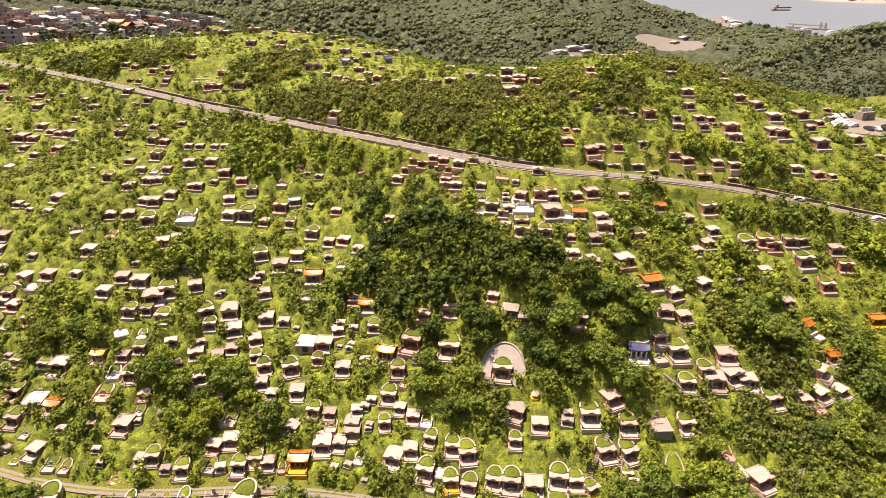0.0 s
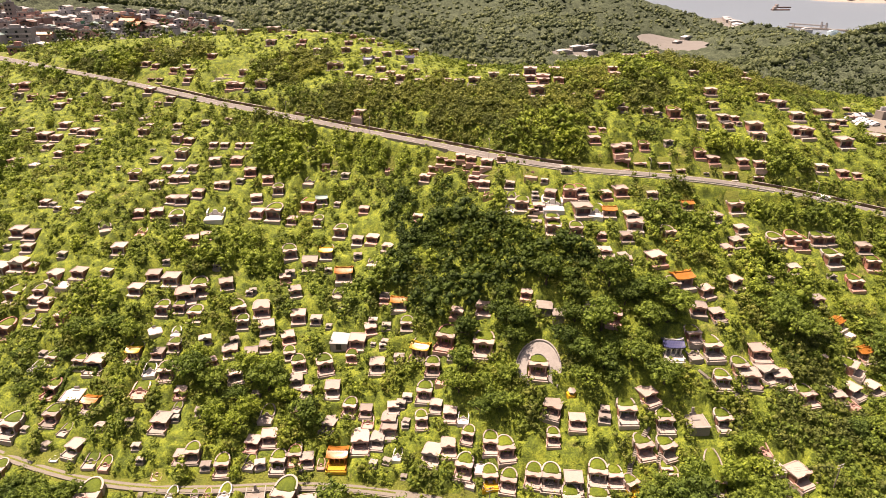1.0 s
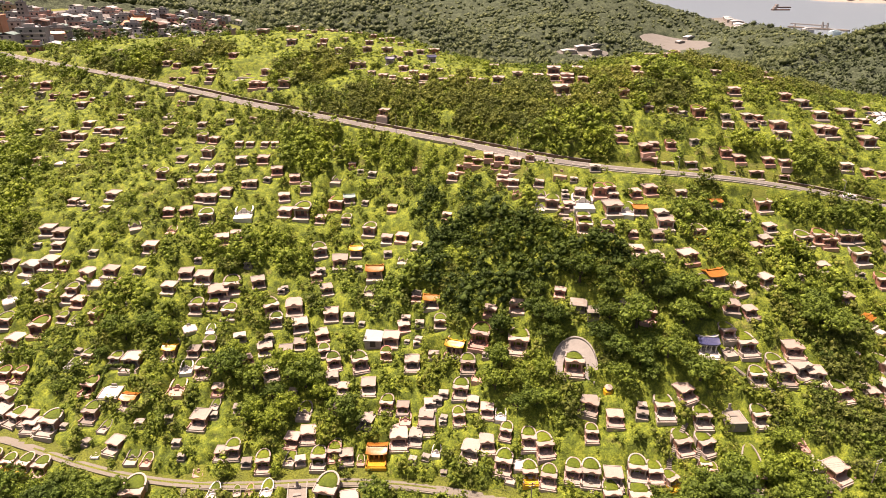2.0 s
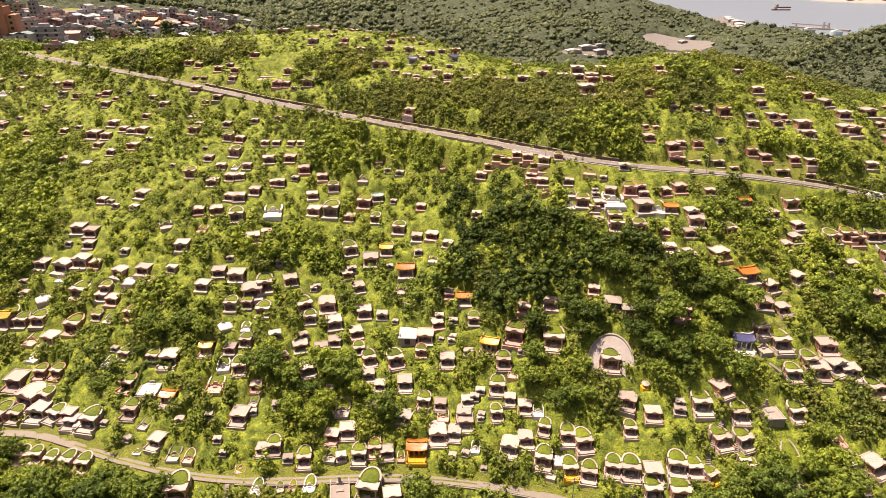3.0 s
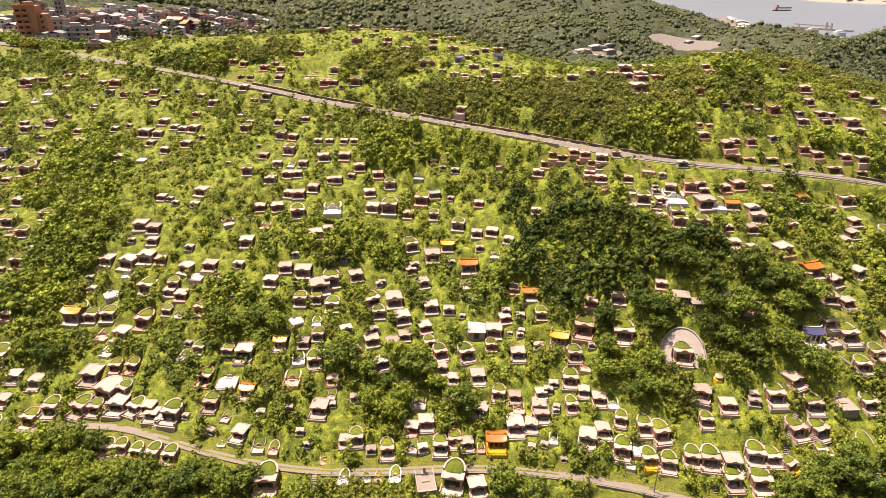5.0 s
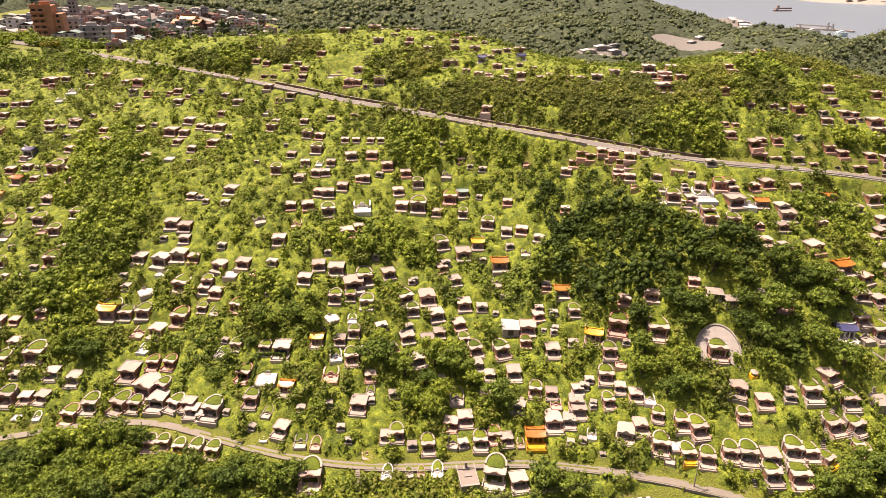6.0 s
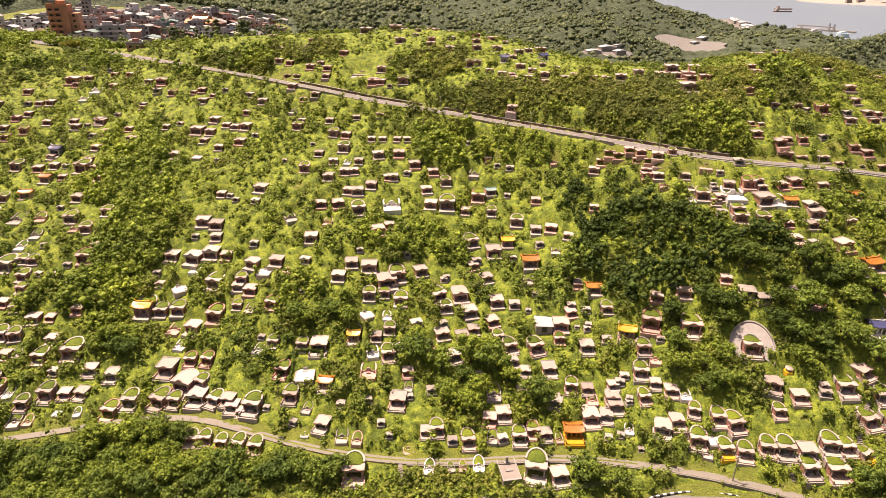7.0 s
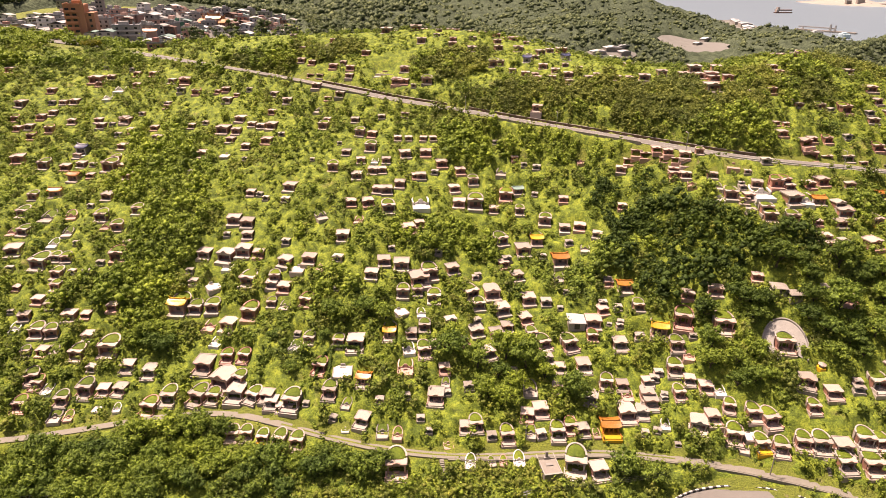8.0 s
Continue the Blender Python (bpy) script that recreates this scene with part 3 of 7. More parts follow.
def horseshoe_tomb(mat, apron, near):
    """An open tomb: headstone, paved apron and a horseshoe wall round a grassed mound."""
    t = thing("horseshoe_tomb", "low open horseshoe tomb with headstone and paved apron", "tomb", "horseshoe tombs")
    part("apron", Shape().box(-1.9, 1.9, 0.0, 2.0, -2.0, 0.1, 0.03).box(-1.2, 1.2, 2.0, 2.6, -2.0, 0.18), apron, t)
    part("headstone", Shape().panel([(-0.5, 0.1), (-0.5, 1.0), (-0.3, 1.25), (0.3, 1.25), (0.5, 1.0), (0.5, 0.1)][::-1], 2.5, 2.75).panel([(-1.5, 0.1), (-1.3, 0.45), (-0.62, 0.8), (-0.56, 0.1)][::-1], 2.4, 2.7).panel([(1.5, 0.1), (1.3, 0.45), (0.62, 0.8), (0.56, 0.1)], 2.4, 2.7), mat, t, "pale shouldered headstone")
    part("mound", Shape().dome(1.6, 2.4, 3.4, 0.5, 1.0, 0.4, 2.5), LAWN, t, "grass-covered burial mound", True)
    part("horseshoe_wall", Shape().bow(1.62, 2.4, 3.3, 0.35, 1.0, 0.34, 2.5, 0.4, 230), mat, t, "curved wall round the mound")
    if near:
        for x in (-1.95, 1.7):
            part("parapet", Shape().box(x, x + 0.25, 0.1, 2.2, 0.1, 0.5, 0.02), mat, t)
        part("altar", Shape().box(-0.45, 0.45, 1.7, 2.1, 0.1, 0.55), mat, t)
    return t


def shrine(mat, roof):
    """A small box-like stone shrine."""
    t = thing("small_shrine", "small weathered stone grave shrine with flat roof", "tomb", "small shrines")
    part("base", Shape().box(-2.0, 2.0, 0.0, 3.4, -2.2, 0.2, 0.05), GREY, t)
    part("body", Shape().box(-1.7, -1.2, 0.9, 3.2, 0.2, 2.1).box(1.2, 1.7, 0.9, 3.2, 0.2, 2.1).box(-1.2, 1.2, 1.7, 3.2, 0.2, 2.1), mat, t)
    part("roof", Shape().box(-2.0, 2.0, 0.5, 3.5, 2.1, 2.4, 0.06).panel(pediment(1.5, 2.4, 0.7), 0.6, 0.9), roof, t)
    part("tablet", Shape().box(-0.7, 0.7, 1.58, 1.697, 0.5, 1.6), DARK, t, "dark stone name tablet")
    return t


def paved_court():
    t = thing("grave_court", "white paved grave court with low headstone and kerb", "tomb", "horseshoe tombs")
    part("paving", Shape().box(-2.0, 2.0, 0, 5.2, -2.5, 0.3, 0.02), WHITE, t)
    part("kerb", Shape().box(-2.1, -1.9, -0.05, 5.2, -2.5, 0.48).box(1.9, 2.1, -0.05, 5.2, -2.5, 0.48).box(-2.1, 2.1, 5.2, 5.4, -1, 1.6).box(-1.9, 1.9, -0.25, -0.03, -2.5, 0.1), PALE, t)
    part("headstone", Shape().box(-0.55, 0.55, 3.6, 3.85, 0.3, 1.15, 0.05).box(-0.7, 0.7, 3.1, 3.6, 0.3, 0.5), STONE, t)
    return t


def hedge(points, wide, high):
    """A clipped hedge along the given places."""
    r = np.random.default_rng(int(abs(points[0][0])))
    cs = []
    for (x0, y0), (x1, y1) in zip(points, points[1:]):
        for k in np.arange(0, 1, 0.45 / math.hypot(x1 - x0, y1 - y0)):
            x, y = x0 + (x1 - x0) * k, y0 + (y1 - y0) * k
            for h in (0.3, high - 0.3):
                cs.append((x + r.normal(0, 0.08), y + r.normal(0, 0.08), float(ground(x, y)) + h))
    v, f, kernels = clumps(cs, np.full(len(cs), wide / 2), 12, 0.2, 5, 1.0, 0.85)
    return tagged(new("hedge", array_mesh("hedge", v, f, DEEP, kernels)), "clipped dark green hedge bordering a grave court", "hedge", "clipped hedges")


def shed():
    t = thing("concrete_shed", "plain pale concrete grave shed with flat roof", "tomb")
    part("body", Shape().box(-1.8, 1.8, 0.6, 5.2, -2.5, 1.7), PALE, t)
    part("roof", Shape().box(-2.0, 2.0, 0.3, 5.4, 1.7, 1.9), TIN, t)
    # no opening is cut: a dark sheet on the front paints its inner shade
    part("doorway", Shape().box(-0.6, 0.6, 0.575, 0.597, 0.0, 1.5), DARK, t, "dark panel painted as the shade inside a doorway")
    return t


def terrace():
    t = thing("grave_terrace", "bare grey stone grave terrace with stepped monument", "tomb")
    part("deck", Shape().box(-2.0, 2.0, 0.0, 5.4, -3.0, 1.6, 0.04), GREY, t)
    part("edge", Shape().box(-2.05, 2.05, -0.1, 0.2, 1.6, 1.85).box(-2.05, -1.85, 0.2, 5.4, 1.6, 1.8).box(1.85, 2.05, 0.2, 5.4, 1.6, 1.8), STONE, t)
    part("monument", Shape().box(-0.7, 0.7, 3.9, 4.6, 1.6, 2.1, 0.05).box(-0.3, 0.3, 4.1, 4.5, 2.1, 3.6, 0.06).box(-0.8, 0.8, 2.2, 2.8, 1.6, 1.85), STONE, t)
    return t


def pavilion():
    t = thing("pavilion", "open pavilion with shallow grey concrete roof on posts", "pavilion")
    part("floor_slab", Shape().box(-2.0, 2.0, 0.0, 3.4, -2.6, 0.1), GREY, t)
    for x in (-1.7, 1.7):
        for y in (0.3, 3.0):
            part("post", Shape().post(x, y, 0.1, 2.4, 0.12), GREY, t)
    part("roof", Shape().box(-2.3, 2.3, -0.3, 3.7, 2.4, 2.55).box(-2.3, 2.3, -0.3, 3.7, 2.55, 3.0, 1.1), GREY, t)
    return t


def pagoda():
    t = thing("pagoda_grave", "small six-sided grave pagoda on a yellow base", "tomb")
    part("base", Shape().post(0, 2, -2.2, 0.3, 2.3, 6, 2.2), YELLOW, t, "yellow painted base")
    part("body", Shape().post(0, 2, 0.3, 2.0, 1.1, 6), STONE, t)
    part("roof", Shape().post(0, 2, 2.0, 2.9, 1.9, 6, 0.25).post(0, 2, 2.9, 3.5, 0.2, 6, 0.08), PALE, t)
    return t


def great_tomb():
    """A tomb set in a wide paved horseshoe terrace."""
    t = flat_tomb("p", True, True)
    tagged(t, "large pinkish tomb in a wide grey paved horseshoe court")
    return t


def ring_court(x, y, rx, ry, wide):
    """A paved horseshoe court that lies on the slope, with a retaining wall round it."""
    t = thing("horseshoe_court", "wide grey cobbled horseshoe court round a large tomb", "court")
    n, v, wall = 28, [], []
    for i in range(n + 1):
        a = radians(-42 + 264 * i / n)
        for k in range(4):
            px, py = x + (rx + wide * k / 3) * math.cos(a), y + (ry + wide * k / 3) * math.sin(a)
            v.append((px, py, float(ground(px, py)) + 0.7))
        for k, h in ((1.0, -1.5), (1.0, 1.15), (1.1, 1.15), (1.1, -1.5)):
            px, py = x + (rx + wide * k) * math.cos(a), y + (ry + wide * k) * math.sin(a)
            wall.append((px, py, float(ground(px, py)) + h))
    f = [(4 * i + j, 4 * i + 4 + j, 4 * i + 5 + j, 4 * i + 1 + j)[::-1] for i in range(n) for j in range(3)]
    low = [(a, b, c - 2.5) for a, b, c in v]
    skirt = [(4 * i + j, 4 * i + 4 + j, 4 * (n + 1) + 4 * i + 4 + j, 4 * (n + 1) + 4 * i + j) for i in range(n) for j in (0, 3)]
    part("paving", Shape().add(v + low, f + skirt), COBBLE, t)
    g = [(4 * i + j, 4 * i + (j + 1) % 4, 4 * i + 4 + (j + 1) % 4, 4 * i + 4 + j) for i in range(n) for j in range(4)]
    part("retaining_wall", Shape().add(wall, g + [(3, 2, 1, 0), tuple(4 * n + j for j in range(4))]), STONE, t)
    return t


def plaza_tomb():
    t = thing("grave_plaza", "terraced grey horseshoe grave plaza with altar", "tomb")
    part("terrace", Shape().box(-2.0, 2.0, 0.0, 1.6, -3, 0.3).box(-1.8, 1.8, 1.6, 3.2, -3, 0.75), GREY, t)
    part("headstone", Shape().box(-0.5, 0.5, 2.5, 2.8, 0.75, 1.5, 0.04).box(-0.8, 0.8, 2.2, 2.5, 0.75, 1.0), ROSE, t)
    part("inner_ring", Shape().bow(1.1, 1.3, 2.8, 0.8, 0.5, 0.15, 2.0, 0.4, 200), STONE, t)
    part("paved_ring", Shape().bow(1.25, 1.5, 2.8, 0.75, 0.7, 0.55, 2.5, 0.0, 210), GREY, t)
    part("outer_wall", Shape().bow(1.8, 2.1, 2.8, 0.9, 0.9, 0.16, 2.5, 0.45, 210), STONE, t)
    return t


def lawn_tomb():
    t = flat_tomb("g", True, True, False, 2.6)
    return tagged(t, "grey tomb with a long sloping lawn inside its curved wall")


PROTOTYPES = {}


def prototype(kind, near):
    """Builds a kind of tomb the first time it is asked for; later tombs are copies."""
    if kind in ("hs",):
        kind = "hg"
    if kind[0] == "f" and len(kind) == 2:
        return flat_tomb(kind[1], near, False)
    if kind[0] == "h" and len(kind) == 2:
        return flat_tomb(kind[1], near, True)
    if kind[0] == "v" and len(kind) == 2:
        return vault_tomb(kind[1], near)
    return {"u0": lambda: horseshoe_tomb(WHITE, WHITE, near), "u1": lambda: horseshoe_tomb(GREY, PALE, near), "u2": lambda: horseshoe_tomb(ROSE, ROSE, near),
            "s0": lambda: shrine(STONE, GREY), "s1": lambda: shrine(ROSE, PALE), "s2": lambda: shrine(GREY, GREY),
            "yel": lambda: roofed_tomb(YELLOW, "yellow", near, True), "orr": lambda: roofed_tomb(ORANGE, "orange", near),
            "orb": lambda: roofed_tomb(ORANGE, "orange", near, False, YELLOW, ORANGE), "orm": lambda: roofed_tomb(YELLOW, "orange", near, True),
            "blu": lambda: roofed_tomb(BLUE, "blue", near, near, WHITE, STONE), "teal": lambda: roofed_tomb(TEAL, "pale green", near),
            "court": paved_court, "shed": shed, "terr": terrace, "pav": pavilion, "pag": pagoda, "big": great_tomb, "plaza": plaza_tomb,
            "lawn": lawn_tomb, "tall": lambda: tall_tomb()}[kind]()


def tall_tomb():
    t = flat_tomb("p", True, False)
    tagged(t, "pinkish flat-roofed tomb on a tall dark plinth by the road")
    part("plinth", Shape().box(-1.9, 1.9, 0.1, 4.0, -5.0, -0.3).box(-2.2, 2.2, -0.1, 4.2, -0.5, -0.2), STONE, t)
    return t


def on_crest(x, y):
    """1 on the open grassy crest above the road, 0 below it."""
    ry, _, _ = along(ROAD_LINE, x)
    return np.where(x < 10, smooth(11, 20, y - ry), smooth(250, 262, y)) * (y < 352)


FOOTPRINTS, FIRST = [], []
rng = np.random.default_rng(7)


def mounded(kind):
    """True for the kinds with a grassed mound behind."""
    return kind[0] in "hu" or kind in ("big", "lawn", "yel", "orm", "blu")


def tombs(kind, rows):
    """Tombs of one kind: x and y of the court's front, width and turn."""
    for n, (x, y, w, turn) in enumerate(rows):
        k = kind + str(n % 3) if kind in ("u", "s") else kind
        near = y < 148
        w = w if kind == "plaza" else min(w, 8.0) * (1 - 0.12 * smooth(185, 215, y))
        size = w / 4.7
        depth, tall = size * rng.uniform(1.0, 1.2), size * rng.uniform(0.78, 0.92) * (1.2 if mounded(kind) else 1.0)
        a = radians(turn)
        back = {"u": 1.6, "court": 1.7, "terr": 1.0}.get(kind, 0.75) * size
        z = float(ground(x - math.sin(a) * back, y + math.cos(a) * back)) - 0.45 * float(on_crest(x, y)) + {"tall": 2.6, "plaza": -1.4}.get(kind, 0.0)
        m = Matrix.LocRotScale((x, y, z), Euler((0, 0, a + rng.normal(0, 0.12) + (0.22 if -78 < x < -44 and 140 < y < 178 else 0.0))), (size, depth, tall * (0.75 if kind == "plaza" else 1)))
        if (k, near) in PROTOTYPES:
            copy_thing(PROTOTYPES[k, near], m)
        else:
            PROTOTYPES[k, near] = prototype(k, near)
            FIRST.append((PROTOTYPES[k, near], m))
        FOOTPRINTS.append((x - math.sin(a) * 2.5 * size, y + math.cos(a) * 2.5 * size, w, kind))


# ---- the graveyard: rows of x, y, width, turn ----
tombs("yel", [
    (-96.7, 147.6, 4.2, 0), (-16.6, 146.7, 5.6, -9), (-165.7, 164.5, 6.3, -2),
])
tombs("hg", [
    (-72.2, 120.6, 4.2, 2), (-190.2, 136.1, 4.3, 2), (-184.9, 138.7, 5.1, 1), (-152, 135, 5.3, -8), (-146.8, 134.9, 4.3, -11),
    (-141, 139.6, 4.4, -7), (-112.8, 130.9, 4.5, -6), (-14.7, 135.5, 4.8, -7), (-12.4, 141.9, 4.6, -9), (57.7, 141.3, 4.5, 4),
    (68.1, 134.1, 4.7, 4), (-206.7, 150.6, 3.2, 3), (-206.3, 166.5, 3.6, 2), (-201.4, 156.8, 4.4, 2), (-159.9, 164.7, 4.9, -3),
    (-154.2, 164.5, 5.2, -5), (-135.1, 171.9, 4.1, -7), (-88.4, 163.1, 3.8, 4), (-86.2, 150.7, 4.1, 3), (-20, 155.9, 4.2, -9),
    (23.3, 173.9, 4.7, -8), (29.8, 169.5, 4.6, -4), (55.1, 153.7, 4.3, 5), (-208.2, 184.2, 4, -1),
])
tombs("hg", [
    (14.8, 182, 5, -11), (108.6, 179.4, 4.7, 4), (113, 180.2, 4.4, 3), (-236.5, 218.7, 5, -5), (64.6, 225.3, 4.6, 4),
    (-85.8, 268.2, 6.2, -5), (-56.5, 274.2, 5.8, -6), (-53.1, 274.6, 4.9, -6),
])
tombs("hr", [
    (-46.7, 120.9, 3.9, 2), (-200.9, 134, 4.3, 3), (-199.4, 140.8, 3.8, 3), (-165.1, 133.5, 5, -5), (-145.5, 147.5, 4.1, -8),
    (-140.5, 146.7, 4.1, -9), (-116.8, 138.9, 4.4, -7), (-35.4, 148.8, 3.8, -5), (-9.4, 147.9, 6.1, -10), (36.2, 144.9, 4.8, -2),
    (-141.7, 160.1, 5.8, -8), (-124, 161.3, 4.4, -8), (115.3, 166.1, 4.9, 5), (123.5, 173, 4.8, 3), (-191, 183.9, 5.7, -1),
    (29.9, 183.2, 4.8, -4), (33.7, 184.3, 3.9, -1), (99.9, 178.2, 5.2, 5), (102.3, 177.1, 5.4, 5), (-56.9, 204.9, 6.2, -3),
    (59.4, 208.2, 4.3, 5), (74.4, 224.6, 6, 4), (78.9, 208.3, 4.7, 4), (48.1, 232.4, 4.8, 3),
])
tombs("hr", [
    (-268.3, 270.2, 4.3, 2), (-256.9, 259.4, 4.6, 1), (-250.9, 263.8, 4.9, 0), (-190.6, 279.7, 4.9, -6),
])
tombs("hs", [
    (-134.9, 163.4, 3.5, -8),
])
tombs("u", [
    (-107.2, 121.6, 2.6, -7), (-97.2, 118.9, 4, -3), (-79.6, 116.3, 3.1, 2), (-74.6, 110.2, 3.3, 2), (-68.6, 111, 2.3, 4),
    (-66, 111.1, 2.3, 5), (-61.9, 111, 3.6, 5), (-58, 119.1, 3.4, 4), (-40, 119.6, 2.4, 1), (-21.3, 121.3, 2.9, -3),
    (-3.3, 113.6, 3.1, -10), (67.4, 115.5, 4.2, 1), (-195.8, 139.3, 3.6, 3), (-189.9, 131, 4.3, 5), (-186.3, 131.7, 3.2, 4),
    (-173.7, 134.4, 2.6, 1), (-107.9, 127.5, 3.3, -4), (-91.6, 136.5, 5.5, 1), (-90.4, 143.1, 4.3, 2), (-56.4, 131.3, 4.8, 2),
    (-10.2, 138.7, 3.9, -9), (-4.5, 128.1, 3.6, -7), (56.7, 136.6, 4.5, 3), (96.9, 129.1, 3.4, 20),
])
tombs("u", [
    (-213.4, 158, 3.8, 3), (-198.9, 151.8, 3.4, 3), (-154.3, 158.5, 4.8, -5), (-150.8, 153.1, 4.3, -6), (-130.7, 161.5, 3.8, -8),
    (-120.8, 173.3, 3.2, -6), (-87.1, 155.6, 3.3, 4), (-42.5, 170.5, 4.1, -6), (-234.1, 197.7, 4, -3), (-216.2, 190.6, 4.3, -2),
    (-213.1, 195.6, 4.4, -3), (-200.5, 197.8, 3.8, -3), (-152.7, 178.6, 4, -5), (-121.2, 193, 5, 25), (-109.4, 190.3, 3.8, -1),
    (-87.3, 198.2, 9.3, 6), (-32.4, 179.8, 3.7, -9), (4.8, 190.8, 3.7, -12), (10.9, 182.6, 4.7, -11), (12.2, 186.8, 3.8, -11),
    (18.6, 192.7, 5.2, -9), (24.3, 178.4, 8.1, -7), (-224.9, 203.8, 6.6, -5), (-215.4, 204.3, 5.1, -5),
])
tombs("u", [
    (-105.8, 221.4, 3.8, -1), (-58, 215.2, 5.4, -4), (-28.4, 212.9, 4, -8), (-229.5, 288.4, 6.3, -4), (-134.2, 308.8, 4.3, -7),
])
tombs("fp", [
    (23.8, 123.1, 4.7, -5), (75.1, 109.8, 5.7, 30), (-179.7, 139.6, 3.9, 0), (-54.1, 125.5, 4.6, 2), (-7.9, 129.6, 4, -7),
    (43.2, 127, 4.9, 12), (74.7, 138.5, 5.7, 8), (-148.4, 157.7, 5.4, -6), (-87, 166.2, 6.9, 15), (-52.8, 162.5, 5, -1),
    (-34.5, 152.6, 5.5, -6), (1.7, 154, 5.1, -11), (37.1, 162.4, 4.3, -1), (65.4, 154.1, 4.7, 15), (76.5, 170.6, 4.3, 10),
    (-124.9, 176.2, 5.2, -7), (4, 194.9, 4.3, -11), (20.1, 180.3, 4.1, -9), (-150.6, 208.9, 4, -6), (-110.7, 221.6, 4.4, -2),
    (-106.1, 215, 4.9, 0), (-103.9, 204.8, 4.6, 2), (-102.2, 215.7, 4.5, 2), (-95.7, 208.3, 5, 4),
])
tombs("fp", [
    (-74.9, 208.8, 5.1, 3), (-74.2, 201.7, 5.5, 4), (-61.6, 200.1, 4.3, 0), (-16, 205.1, 4.7, -10), (4.8, 201, 4.8, -13),
    (56.9, 202.3, 5.2, 4), (71, 202.7, 3.9, 6), (99.4, 206.2, 5.1, 0), (121.5, 220.5, 7.6, 4), (155, 216.5, 4.4, 7),
    (-214.3, 249.4, 4.6, -7), (-176, 235.2, 5.5, -7), (-171.6, 249.8, 6.9, -7), (-166.8, 243.4, 4.5, -7), (-165.3, 248.5, 5, -6),
    (-158.8, 237.2, 4.6, -6), (-151.1, 249.2, 5.7, -5), (-97.3, 235.2, 3.9, -2), (-92.9, 234.9, 3.9, -2), (-87.3, 234.5, 3.7, -2),
    (-82.9, 234.2, 3.7, -3), (-8, 249.7, 4.5, -8), (90.9, 231.5, 4.9, 3), (91.8, 238.9, 5.9, 5),
])
tombs("fp", [
    (135, 227.6, 4.9, 8), (140.7, 232.7, 4.2, 11), (-243.2, 269, 5, -2), (-218.9, 266.2, 6.2, -5), (-165.8, 256.5, 5.6, -6),
    (-135, 271.4, 5.1, -9), (-43.8, 263.6, 4.7, -8), (-35.5, 268.4, 5, -7), (-31, 263.1, 4.7, -8), (-26.6, 257.6, 5.1, -9),
    (111.6, 253.9, 5.5, 14), (116.1, 268.6, 5.3, 14), (-252.4, 282.1, 4.4, 0), (-247.7, 282, 5.2, -1), (-124.7, 290.9, 4.1, -5),
    (-121.2, 280.2, 4.5, -11), (-51.9, 299.7, 4.7, 12), (-73.6, 322.5, 4.5, 11), (-70.5, 320.4, 3.9, 12), (-42.8, 308.7, 5.4, 14),
    (-101.1, 331.7, 4, 4), (-89.6, 328.7, 4.5, 7),
])
tombs("s", [
    (-111.1, 124.6, 2.6, -10), (-87.1, 123.4, 2.6, 0), (-84.8, 120, 2.3, 1), (-68.2, 118.5, 3.1, 3), (-54.8, 119.3, 3.2, 4),
    (-27.2, 120, 2.4, -2), (-24, 120.6, 2.5, -3), (-185.9, 146.6, 3.5, 2), (-119, 129.7, 2.2, -7), (-90.9, 129.7, 2.7, 0),
    (-83, 146, 3.5, 3), (-73.5, 132.7, 3.5, 3), (-60.4, 138.7, 2.8, 3), (-21.9, 147.3, 3.6, -8), (-20.9, 134.6, 3.1, -6),
    (-19.4, 130.2, 2.3, -6), (-19.2, 136.2, 3.1, -7), (-7.4, 144.6, 2.7, -10), (30.2, 148.5, 3.8, -4), (30.9, 125.6, 2.8, -4),
    (109, 129.2, 3.2, 7), (-217.4, 164.7, 2.3, 2), (-162.9, 174.9, 3.6, -2), (-124.8, 151.9, 2.5, -8),
])
tombs("s", [
    (-114.1, 165.3, 2.2, -5), (-77.7, 153.6, 4.3, 5), (-69.5, 155, 3.2, 5), (-68.4, 172.8, 2.7, 5), (-47.6, 161.9, 4.1, -3),
    (-43.6, 160.6, 2.2, -4), (-40.7, 166.2, 2.1, -6), (-30.2, 160.1, 3.2, -8), (-29.8, 153.4, 1.8, -7), (-27.6, 167.7, 3.2, -9),
    (-26.5, 153.2, 2.5, -8), (-26.1, 157.7, 3.2, -8), (42.5, 162.2, 3.3, 2), (86.9, 163.7, 3.1, 9), (108.5, 168.6, 2.9, 5),
    (-225.6, 181, 3.2, 0), (-204.5, 179.7, 2.8, 0), (-199.8, 179.6, 3.2, 0), (-196.3, 182.9, 3.2, -1), (-190, 190.6, 3.3, -2),
    (-155.4, 191.9, 2.9, -4), (-133.7, 185.3, 3.4, -7), (-115.1, 175.6, 4.1, -5), (-97.1, 179.8, 2.7, 4),
])
